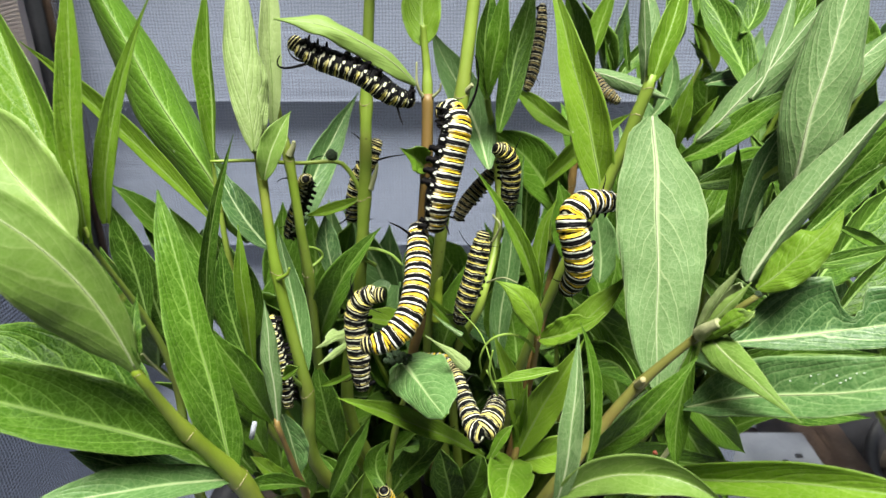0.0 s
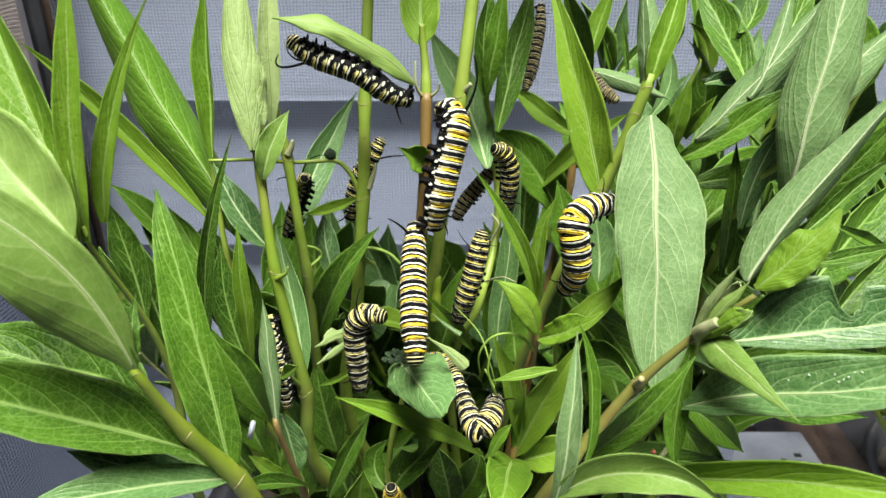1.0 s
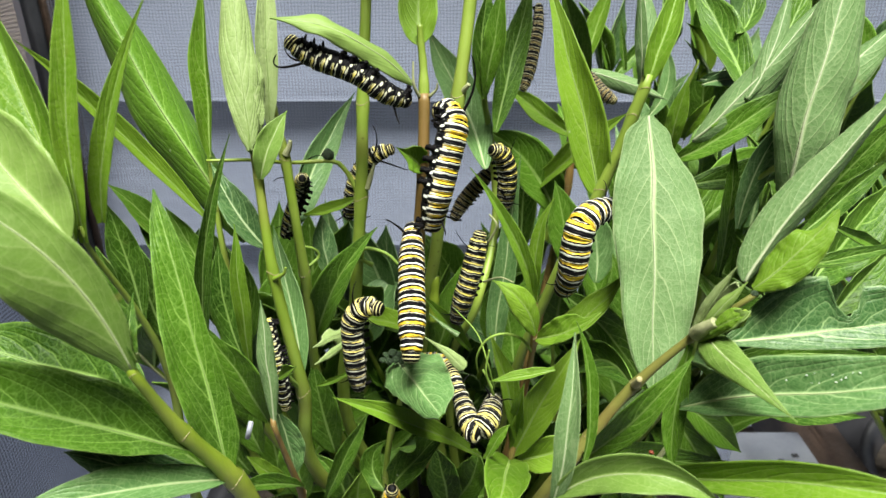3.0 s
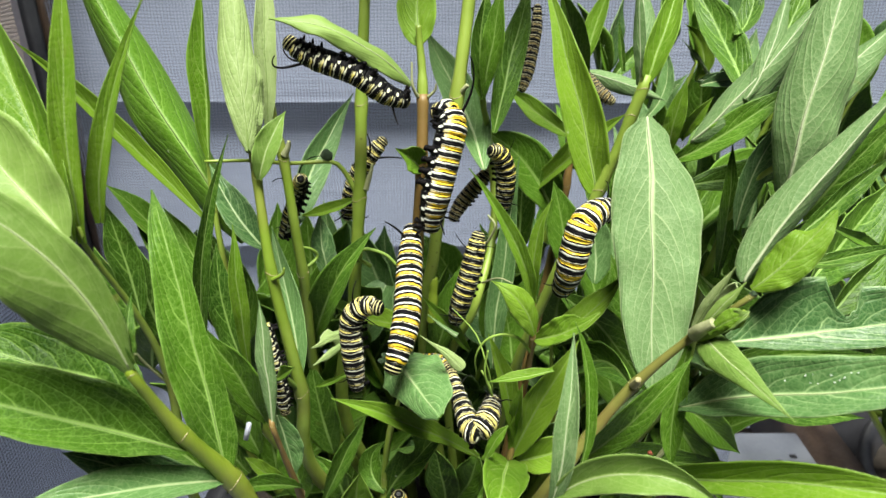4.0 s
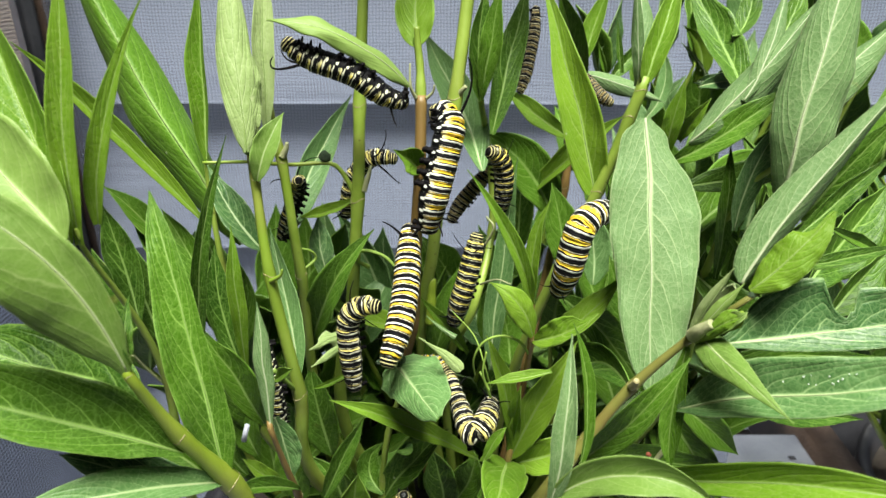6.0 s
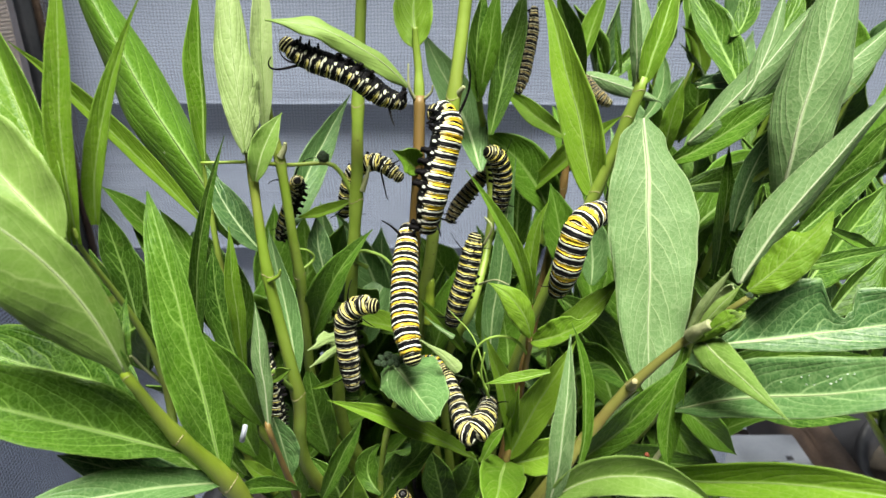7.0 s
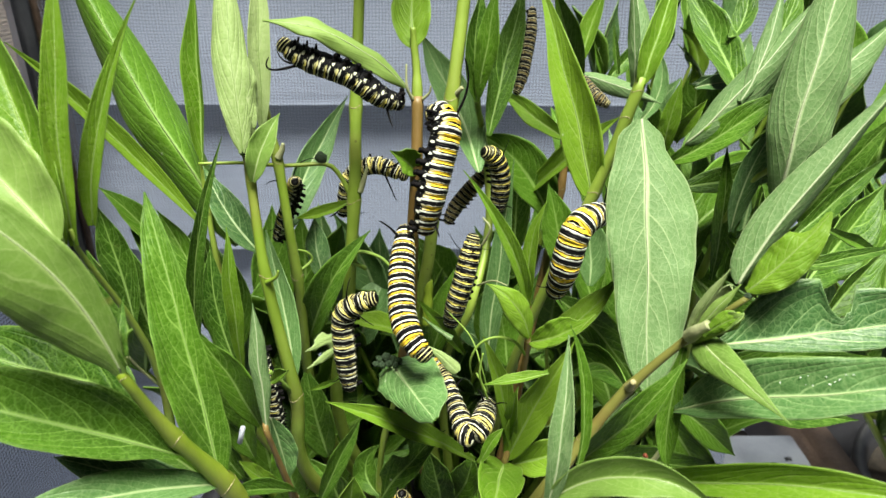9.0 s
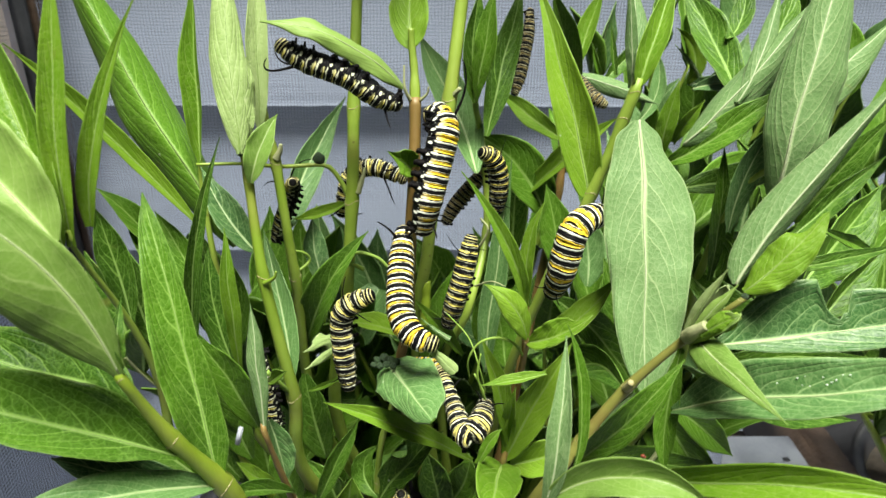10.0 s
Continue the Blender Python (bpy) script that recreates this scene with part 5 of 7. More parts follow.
leaf(stem_y, (0.0671, 0.0553, 0.3572), (0.0734, 0.0581, 0.3676), (0.0724, 0.0616, 0.3794), (-0.33, -0.88, 0.33), 0.0028, (-22, -22), BLUE, PALE, 0.5)
leaf(stem_u, (0.0829, 0.0589, 0.3692), (0.0856, 0.0629, 0.3774), (0.0796, 0.0669, 0.3855), (-0.32, -0.87, 0.36), 0.0039, (-42, -22), YOUNG, PALE, 0.5)
leaf(stem_u, (0.0861, 0.0578, 0.3716), (0.0832, 0.0601, 0.3761), (0.0782, 0.0624, 0.381), (-0.28, -0.93, 0.22), 0.0010, (22, 42), PALE, PALE, 0.5)
leaf(stem_u, (0.085, 0.0649, 0.3679), (0.0954, 0.0629, 0.3683), (0.1093, 0.0611, 0.3691), (-0.16, -0.84, 0.52), 0.0030, (-22, -22), BLUE, PALE, 0.5)
leaf(stem_f, (0.046, -0.0079, 0.3828), (0.0451, -0.0075, 0.3927), (0.0432, -0.0046, 0.4078), (-0.15, -0.98, 0.11), 0.0016, (22, 22), PALE, YOUNG, 0.5)
leaf(stem_r, (0.0334, -0.0514, 0.3165), (0.0363, -0.0554, 0.3265), (0.0398, -0.058, 0.3349), (-0.81, -0.59, 0.07), 0.0009, (22, 22), PALE, TOP, 0.5)
leaf(stem_r, (0.0832, -0.033, 0.3586), (0.0928, -0.0289, 0.3534), (0.1021, -0.0264, 0.3494), (0.49, -0.73, 0.48), 0.0017, (-40, -22), TOP, PALE, 0.5)
leaf(stem_u, (0.0693, 0.0012, 0.3263), (0.0831, 0.0239, 0.3476), (0.1119, 0.0336, 0.3493), (0.24, -0.75, 0.61), 0.0072, (-22, -34), TOP, PALE, 0.5)
leaf(stem_u, (0.0732, -0.0001, 0.3235), (0.0718, -0.0012, 0.3328), (0.0716, -0.001, 0.3377), (-0.15, -0.99, -0.07), 0.0026, (-22, -36), TOP, PALE, 0.5)
leaf(stem_r, (0.0584, -0.0277, 0.3102), (0.0693, -0.0262, 0.2997), (0.08, -0.0247, 0.289), (0.32, -0.93, 0.19), 0.0044, (-22, -22), TOP, PALE, 0.5)
leaf(stem_r, (0.0608, -0.0197, 0.2993), (0.0695, -0.0215, 0.2865), (0.079, -0.0246, 0.271), (0, -0.98, 0.17), 0.0056, (-22, -22), TOP, PALE, 0.5)
leaf(stem_r, (0.075, -0.0184, 0.3066), (0.0943, -0.0163, 0.2972), (0.1193, -0.0127, 0.2908), (0.26, -0.86, 0.43), 0.0050, (-22, -37), TOP, PALE, 0.5)
leaf(stem_a, (-0.0471, -0.0246, 0.2892), (-0.0511, -0.0242, 0.3038), (-0.055, -0.0205, 0.3204), (0.35, -0.91, 0.21), 0.0047, (-22, -22), TOP, PALE, 0.5)
leaf(stem_a, (-0.0511, -0.0239, 0.2816), (-0.0575, -0.023, 0.2926), (-0.0651, -0.019, 0.3053), (0.4, -0.83, 0.4), 0.0045, (-22, -22), TOP, PALE, 0.5)
leaf(stem_l, (-0.0453, -0.0596, 0.3132), (-0.0543, -0.054, 0.3157), (-0.0664, -0.0472, 0.316), (-0.22, -0.55, 0.81), 0.0039, (-22, -22), TOP, PALE, 0.5)
leaf(stem_w, (-0.051, -0.0158, 0.3119), (-0.055, -0.0127, 0.3273), (-0.0562, -0.0075, 0.3425), (0.29, -0.91, 0.29), 0.0041, (-22, -22), TOP, PALE, 0.5)
leaf(stem_a, (-0.0415, -0.0206, 0.3705), (-0.0404, -0.0165, 0.3835), (-0.0420, -0.0091, 0.3940), (0.25, -0.84, 0.48), 0.0033, (24, 32), DOWNY, YOUNG, 0.45, ((0.9, -1, 0.1, 0.6), (0.35, 1, 0.06, 0.3)), 40, 0.6, (), 2.2)
leaf(stem_x, (0.0057, -0.0380, 0.3256), (0.0015, -0.0373, 0.3295), (-0.0040, -0.0364, 0.3334), (0.27, -0.88, 0.4), 0.0016, (14, 20), DOWNY, PALE, 0.16)
leaf(stem_x, (0.0048, -0.0195, 0.3225), (0.0014, -0.0185, 0.3245), (-0.0026, -0.0172, 0.3273), (0.1, -0.83, 0.55), 0.0006, (22, 22), PALE, PALE, 0.4)
leaf(stem_b, (-0.0263, -0.0024, 0.2983), (-0.0303, -0.0083, 0.2999), (-0.0341, -0.0105, 0.3), (0.54, -0.35, 0.76), 0.0010, (-22, -40), YOUNG, PALE, 0.5)
leaf(stem_r, (0.092, -0.0157, 0.3348), (0.1053, -0.0051, 0.343), (0.1208, 0.0069, 0.3539), (0.35, -0.82, 0.45), 0.0078, (-22, -22), TOP, PALE, 0.5)

# leaves deep in the clump
leaf(stem_x, (-0.0326, 0.0017, 0.2656), (-0.0358, 0.0023, 0.2828), (-0.0378, 0.0058, 0.2968), (0.10, -0.9, 0.4), 0.0062, (-18, -24), TOP, PALE, 0.48)
leaf(stem_x, (-0.0400, -0.0135, 0.2619), (-0.0415, -0.0129, 0.2745), (-0.0451, -0.0095, 0.2861), (0.10, -0.9, 0.4), 0.0050, (-18, -24), TOP, PALE, 0.48)
leaf(stem_x, (-0.0277, -0.0127, 0.2589), (-0.0295, -0.0128, 0.2679), (-0.0368, -0.0107, 0.2767), (0.15, -0.9, 0.4), 0.0052, (-18, -24), TOP, PALE, 0.48)
leaf(stem_f, (0.0534, -0.0001, 0.2847), (0.0491, 0.0018, 0.2977), (0.0437, 0.0059, 0.3107), (0.12, -0.9, 0.4), 0.0060, (-18, -24), TOP, PALE, 0.48)
leaf(stem_f, (0.0579, 0.0056, 0.3010), (0.0540, 0.0098, 0.3141), (0.0502, 0.0145, 0.3284), (0.10, -0.9, 0.4), 0.0060, (-18, -24), TOP, PALE, 0.48)
leaf(stem_w, (-0.0595, -0.0043, 0.2921), (-0.0628, -0.0041, 0.3038), (-0.0685, -0.0003, 0.3163), (0.17, -0.9, 0.4), 0.0060, (-18, -24), TOP, PALE, 0.48)
leaf(stem_w, (-0.0742, 0.0014, 0.3038), (-0.0795, 0.0032, 0.3142), (-0.0867, 0.0070, 0.3267), (0.23, -0.9, 0.4), 0.0056, (-18, -24), TOP, PALE, 0.48)
leaf(stem_w, (-0.0554, 0.0054, 0.3051), (-0.0565, 0.0095, 0.3180), (-0.0598, 0.0152, 0.3298), (0.07, -0.9, 0.4), 0.0050, (-18, -24), TOP, PALE, 0.48)
leaf(stem_e, (0.0151, 0.0155, 0.2985), (0.0175, 0.0184, 0.3090), (0.0208, 0.0220, 0.3208), (-0.09, -0.9, 0.4), 0.0050, (-18, -24), TOP, PALE, 0.48)

def shade_crown(plant, low, high, pairs, long, wide, seed):
    """An unseen leafy head added to shade the clump: opposite pairs between two heights."""
    rnd = random.Random(seed)
    low, high = Vector(low), Vector(high)
    turn = rnd.uniform(0, 3)
    for i in range(pairs):
        f = i / max(1, pairs - 1)
        at = low.lerp(high, f)
        turn += 1.57 + rnd.uniform(-0.3, 0.3)
        for half in (0, math.pi):
            a, lift = turn + half + rnd.uniform(-0.25, 0.25), rnd.uniform(0.25, 0.6) + 0.5 * f
            out = Vector((math.cos(a) * math.cos(lift), math.sin(a) * math.cos(lift), math.sin(lift)))
            up = Vector((0, 0, 1)) - out * out.z
            size = long * rnd.uniform(0.8, 1.15) * (1 - 0.35 * f)
            leaf(plant, at, at + out * size * 0.5 + up * size * 0.05, at + out * size - up * size * 0.06, up, wide * rnd.uniform(0.85, 1.2), (-rnd.uniform(8, 24), -rnd.uniform(8, 24)), rnd.choice((TOP, TOP, YOUNG)), PALE, 0.42, (), 16)


# leaves out of view, added over two stems to darken the inner clump
shade_crown(stem_b, (-0.0165, 0.0285, 0.4330), (-0.0150, 0.0330, 0.4790), 4, 0.055, 0.0085, 203)
shade_crown(stem_d, (0.0120, 0.0315, 0.4330), (0.0140, 0.0370, 0.4770), 4, 0.055, 0.0085, 204)

leaf(stem_r, (0.0499, -0.0591, 0.3486), (0.0526, -0.0606, 0.3522), (0.0554, -0.0618, 0.3544), (-0.3, -0.8, 0.5), 0.0020, (8, 14), YOUNG, PALE, 0.6, ((0.92, 1, 0.12, 0.6), ))
leaf(stem_r, (0.0497, -0.0575, 0.3495), (0.0520, -0.0585, 0.3543), (0.0553, -0.0585, 0.3590), (-0.4, -0.8, 0.4), 0.0013, (14, 18), SOFT, PALE, 0.4)

leaf(stem_r, (0.0601, -0.0444, 0.3308), (0.0746, -0.0434, 0.3328), (0.0940, -0.0433, 0.3330), (-0.2, -0.8, 0.5), 0.0032, (-18, -24), TOP, PALE, 0.48)

leaf(stem_e, (0.0232, 0.0141, 0.2910), (0.0221, 0.0163, 0.3001), (0.0202, 0.0184, 0.3090), (0.1, -0.9, 0.42), 0.0050, (-18, -24), TOP, PALE, 0.48)
leaf(stem_f, (0.0394, 0.0203, 0.3197), (0.0372, 0.0236, 0.3333), (0.0341, 0.0276, 0.3461), (0.1, -0.9, 0.42), 0.0060, (-18, -24), TOP, PALE, 0.48)
leaf(stem_f, (0.0471, 0.0179, 0.3171), (0.0470, 0.0214, 0.3287), (0.0445, 0.0254, 0.3416), (0.1, -0.9, 0.42), 0.0055, (-18, -24), BLUE, PALE, 0.48)

# ---- stripped ribs, stubs and torn strips ----
strand(stem_c, [(-0.0037, -0.0015, 0.3777), (-0.0039, 0.0009, 0.3848), (-0.0044, 0.0022, 0.3898), (-0.0047, 0.0032, 0.3942)], 0.00129, 0.00068, GREEN, "pale young stem top")
strand(stem_b, [(-0.0213, 0.0034, 0.3513), (-0.0234, 0.0045, 0.3557), (-0.0261, 0.0051, 0.3592), (-0.0292, 0.0044, 0.3601), (-0.0379, 0.0013, 0.3607), (-0.0451, -0.006, 0.3639), (-0.0552, -0.0099, 0.365)], 0.00067, 0.00037, GREEN, "stripped leaf midrib")
strand(stem_g, [(0.0225, -0.0283, 0.3227), (0.0189, -0.0335, 0.3303), (0.0148, -0.0346, 0.3326), (0.0107, -0.0352, 0.3314), (0.0085, -0.0352, 0.3268), (0.009, -0.0335, 0.3212)], 0.00041, 0.00020, YOUNG, "curling stripped midrib")
strand(stem_g, [(0.0101, -0.0332, 0.3218), (0.0127, -0.0352, 0.3176), (0.0107, -0.0373, 0.3271), (0.0085, -0.0328, 0.3317), (0.0037, -0.027, 0.3345)], 0.00026, 0.00013, YOUNG, "thin eaten leaf rib")
strand(stem_d, [(0.0053, 0.0148, 0.3746), (0.0065, 0.0136, 0.3766), (0.0076, 0.0131, 0.3779)], 0.00104, 0.00059, DRY, "torn pale leaf base")
strand(stem_c, [(-0.0048, -0.0022, 0.3785), (-0.0061, -0.0029, 0.3816), (-0.0062, -0.0016, 0.3866)], 0.00047, 0.00020, DRY, "pale bud scale")
strand(stem_c, [(-0.0024, -0.0022, 0.3785), (-0.0008, -0.0025, 0.3802), (-0.0005, -0.0028, 0.3818)], 0.00040, 0.00020, DRY, "pale bud scale")
strand(stem_a2, [(-0.0384, -0.0006, 0.3635), (-0.0373, -0.0008, 0.3654), (-0.0368, -0.001, 0.3672)], 0.00099, 0.00042, DRY, "cut leaf stub")
strand(stem_a, [(-0.0382, -0.0257, 0.3418), (-0.0356, -0.0269, 0.3438), (-0.0349, -0.0272, 0.3456)], 0.00059, 0.00026, GREEN, "cut leaf stub")
strand(stem_a, [(-0.035, -0.0239, 0.309), (-0.0369, -0.029, 0.3166), (-0.0387, -0.0313, 0.3212)], 0.00057, 0.00072, YOUNG, "leaf stub")
strand(stem_b, [(-0.019, 0.0031, 0.3529), (-0.0177, 0.0038, 0.3566), (-0.017, 0.0051, 0.3592)], 0.00088, 0.00037, DRY, "torn leaf base")
strand(stem_x, [(-0.0185, 0.0033, 0.3305), (-0.022, 0.0016, 0.3339), (-0.0195, 0.0008, 0.3368), (-0.0142, 0.0002, 0.3355), (-0.0109, -0.0012, 0.3328)], 0.00062, 0.00039, YOUNG, "curling leaf rib")
strand(stem_a2, [(-0.0362, -0.0017, 0.3317), (-0.0327, 0.0016, 0.3339), (-0.0339, 0.0008, 0.3368), (-0.0381, -0.0007, 0.3383)], 0.00045, 0.00030, YOUNG, "curling leaf rib")
strand(stem_e, [(0.0133, 0.0051, 0.3365), (0.0153, 0.0035, 0.3423), (0.0133, 0.0048, 0.345)], 0.00039, 0.00023, DRY, "torn leaf base")
strand(stem_e, [(0.0118, -0.0031, 0.3287), (0.0154, -0.0097, 0.3336), (0.0186, -0.0137, 0.3344)], 0.00030, 0.00015, DRY, "pale leaf stalk")
strand(stem_r, [(0.0488, -0.0558, 0.3462), (0.0494, -0.0578, 0.3489), (0.0506, -0.0591, 0.3509)], 0.00140, 0.00105, DRY, "pale swollen bud")
strand(stem_r, [(0.05, -0.0553, 0.3449), (0.0524, -0.0595, 0.3501), (0.0553, -0.0609, 0.354)], 0.00105, 0.00080, GREEN, "short cut leaf stalk")
strand(stem_r, [(0.0394, -0.0535, 0.3326), (0.0396, -0.0548, 0.3345), (0.0395, -0.0555, 0.3355)], 0.00085, 0.00065, NODE, "dry leaf scar")
strand(stem_r, [(0.0563, -0.0401, 0.31), (0.0496, -0.0409, 0.2969), (0.0474, -0.0412, 0.2917)], 0.00066, 0.00053, DRY, "dry bare twig")
strand(stem_g, [(0.0125, -0.0374, 0.3177), (0.0105, -0.0384, 0.3248), (0.0111, -0.0379, 0.3305)], 0.00033, 0.00020, YOUNG, "eaten leaf strip")
strand(stem_l, [(-0.0477, -0.0765, 0.3561), (-0.0471, -0.0742, 0.3518), (-0.0463, -0.0718, 0.3475)], 0.00022, 0.00013, DRY, "pale leaf edge strip")
strand(stem_d, [(-0.0016, 0.0107, 0.3229), (-0.0015, 0.0095, 0.318), (-0.002, 0.0076, 0.3096)], 0.00147, 0.00147, OLIVE, "olive cut stem stump")

# ---- the thicket behind and below: foot, top, leaf pairs, leaf length and half width ----
bush((0.0369, 0.105, 0.17), (0.059, 0.0827, 0.3679), 5, 0.048, 0.0056, (TOP, TOP, TOP, BLUE), "leafy milkweed stem in the thicket", 1)
bush((0.0508, 0.105, 0.17), (0.0841, 0.0974, 0.3751), 5, 0.048, 0.0056, (TOP, TOP, TOP, BLUE), "leafy milkweed stem in the thicket", 2)
bush((0.0556, 0.105, 0.17), (0.0929, 0.0854, 0.3733), 5, 0.048, 0.0056, (TOP, TOP, TOP, BLUE), "leafy milkweed stem in the thicket", 3)
bush((0.0672, 0.105, 0.17), (0.114, 0.1031, 0.3823), 5, 0.048, 0.0056, (TOP, TOP, TOP, BLUE), "leafy milkweed stem in the thicket", 4)
bush((0.0702, 0.0872, 0.17), (0.1194, 0.0622, 0.3828), 5, 0.048, 0.0056, (TOP, TOP, TOP, BLUE), "leafy milkweed stem in the thicket", 5)
bush((0.0758, 0.0709, 0.17), (0.1295, 0.0459, 0.3721), 5, 0.048, 0.0056, (TOP, TOP, TOP, BLUE), "leafy milkweed stem in the thicket", 6)
bush((0.0644, 0.0543, 0.17), (0.109, 0.0293, 0.3382), 5, 0.048, 0.0056, (TOP, TOP, TOP, BLUE), "leafy milkweed stem in the thicket", 7)
bush((0.0544, 0.0581, 0.17), (0.0907, 0.0331, 0.3231), 5, 0.048, 0.0056, (TOP, TOP, TOP, BLUE), "leafy milkweed stem in the thicket", 8)
bush((0.0368, 0.0753, 0.17), (0.0588, 0.0503, 0.3128), 5, 0.048, 0.0056, (TOP, TOP, TOP, BLUE), "leafy milkweed stem in the thicket", 9)
bush((-0.0275, 0.0574, 0.17), (-0.0582, 0.0324, 0.2875), 4, 0.052, 0.0078, (TOP, TOP, TOP, BLUE), "leafy milkweed stem in the thicket", 10)
bush((-0.0309, 0.0438, 0.17), (-0.0644, 0.0188, 0.3006), 4, 0.052, 0.0078, (TOP, TOP, TOP, BLUE), "leafy milkweed stem in the thicket", 11)
bush((-0.0368, 0.0367, 0.17), (-0.075, 0.0117, 0.309), 4, 0.052, 0.0078, (TOP, TOP, TOP, BLUE), "leafy milkweed stem in the thicket", 12)
bush((0.0029, 0.07, 0.17), (-0.0028, 0.045, 0.2792), 4, 0.052, 0.0078, (TOP, TOP, TOP, BLUE), "leafy milkweed stem in the thicket", 13)
bush((0.015, 0.0658, 0.17), (0.0191, 0.0408, 0.2819), 4, 0.052, 0.0078, (TOP, TOP, TOP, BLUE), "leafy milkweed stem in the thicket", 14)
bush((0.0256, 0.0574, 0.17), (0.0384, 0.0324, 0.2875), 4, 0.052, 0.0078, (TOP, TOP, TOP, BLUE), "leafy milkweed stem in the thicket", 15)
bush((0.0371, 0.0532, 0.17), (0.0592, 0.0282, 0.2902), 4, 0.052, 0.0078, (TOP, TOP, TOP, BLUE), "leafy milkweed stem in the thicket", 16)
bush((0.046, 0.0438, 0.17), (0.0754, 0.0188, 0.3006), 4, 0.052, 0.0078, (TOP, TOP, TOP, BLUE), "leafy milkweed stem in the thicket", 17)
bush((-0.02, 0.0658, 0.17), (-0.0446, 0.0408, 0.2819), 4, 0.052, 0.0078, (TOP, TOP, TOP, BLUE), "leafy milkweed stem in the thicket", 18)
bush((-0.0105, 0.07, 0.17), (-0.0272, 0.045, 0.2792), 4, 0.052, 0.0078, (TOP, TOP, TOP, BLUE), "leafy milkweed stem in the thicket", 19)
bush((-0.0417, 0.025, 0.17), (-0.084, 0, 0.3009), 4, 0.052, 0.0078, (TOP, TOP, TOP, BLUE), "leafy milkweed stem in the thicket", 20)
bush((0.0205, 0.0807, 0.17), (0.0291, 0.0557, 0.3124), 5, 0.048, 0.0056, (TOP, TOP, TOP, BLUE), "leafy milkweed stem in the thicket", 21)
bush((0.0454, 0.0968, 0.17), (0.0744, 0.0718, 0.334), 5, 0.048, 0.0056, (TOP, TOP, TOP, BLUE), "leafy milkweed stem in the thicket", 22)
bush((0.0581, 0.0307, 0.17), (0.0974, 0.0057, 0.3127), 4, 0.052, 0.0078, (TOP, TOP, TOP, BLUE), "leafy milkweed stem in the thicket", 23)
bush((0.0599, 0.0386, 0.17), (0.1006, 0.0136, 0.3288), 5, 0.048, 0.0056, (TOP, TOP, TOP, BLUE), "leafy milkweed stem in the thicket", 24)
bush((-0.0166, 0.0833, 0.17), (-0.0384, 0.0583, 0.2903), 4, 0.052, 0.0078, (TOP, TOP, TOP, BLUE), "leafy milkweed stem in the thicket", 25)
bush((-0.0064, 0.0841, 0.17), (-0.0198, 0.0591, 0.2874), 4, 0.052, 0.0078, (TOP, TOP, TOP, BLUE), "leafy milkweed stem in the thicket", 26)
bush((-0.0205, 0.0763, 0.17), (-0.0455, 0.0513, 0.292), 4, 0.052, 0.0078, (TOP, TOP, TOP, BLUE), "leafy milkweed stem in the thicket", 27)
bush((-0.0109, 0.0796, 0.17), (-0.028, 0.0546, 0.2828), 4, 0.052, 0.0078, (TOP, TOP, TOP, BLUE), "leafy milkweed stem in the thicket", 28)
bush((0.0017, 0.0833, 0.17), (-0.005, 0.0583, 0.2903), 4, 0.052, 0.0078, (TOP, TOP, TOP, BLUE), "leafy milkweed stem in the thicket", 29)
bush((0.0097, 0.0798, 0.17), (0.0095, 0.0548, 0.2923), 4, 0.052, 0.0078, (TOP, TOP, TOP, BLUE), "leafy milkweed stem in the thicket", 30)
bush((-0.0266, 0.0711, 0.17), (-0.0566, 0.0461, 0.2927), 4, 0.052, 0.0078, (TOP, TOP, TOP, BLUE), "leafy milkweed stem in the thicket", 31)
bush((0.0568, 0.0850, 0.17), (0.0947, 0.0691, 0.3285), 5, 0.052, 0.0070, (TOP, TOP, TOP, BLUE), "leafy milkweed stem in the thicket", 41)
bush((0.0677, 0.0792, 0.17), (0.1128, 0.0592, 0.3195), 5, 0.052, 0.0070, (TOP, TOP, TOP, BLUE), "leafy milkweed stem in the thicket", 42)
bush((0.0420, 0.0633, 0.17), (0.0700, 0.0433, 0.3098), 5, 0.052, 0.0070, (TOP, TOP, TOP, BLUE), "leafy milkweed stem in the thicket", 44)
bush((0.0654, 0.0850, 0.17), (0.1090, 0.0905, 0.3496), 5, 0.052, 0.0070, (TOP, TOP, TOP, BLUE), "leafy milkweed stem in the thicket", 45)
bush((0.0333, 0.0514, 0.17), (0.0554, 0.0314, 0.2969), 5, 0.052, 0.0070, (TOP, TOP, TOP, BLUE), "leafy milkweed stem in the thicket", 47)
bush((0.0781, 0.0850, 0.17), (0.1301, 0.0812, 0.3306), 5, 0.052, 0.0070, (TOP, TOP, TOP, BLUE), "leafy milkweed stem in the thicket", 48)
bush((0.35, 0.1, 0.139), (0.1415, 0.0465, 0.321), 5, 0.05, 0.0062, (TOP,), "leafy milkweed stem in the second pot", 91)
bush((0.2805, 0.127, 0.139), (0.1283, 0.0318, 0.3137), 5, 0.05, 0.0062, (TOP,), "leafy milkweed stem in the second pot", 92)
bush((0.3135, 0.0602, 0.139), (0.1516, 0.0552, 0.3297), 5, 0.05, 0.0062, (TOP,), "leafy milkweed stem in the second pot", 93)
bush((0.35, 0.09, 0.139), (0.1546, 0.0679, 0.3374), 5, 0.055, 0.0068, (TOP, TOP, BLUE), "leafy milkweed stem in the second pot", 71)
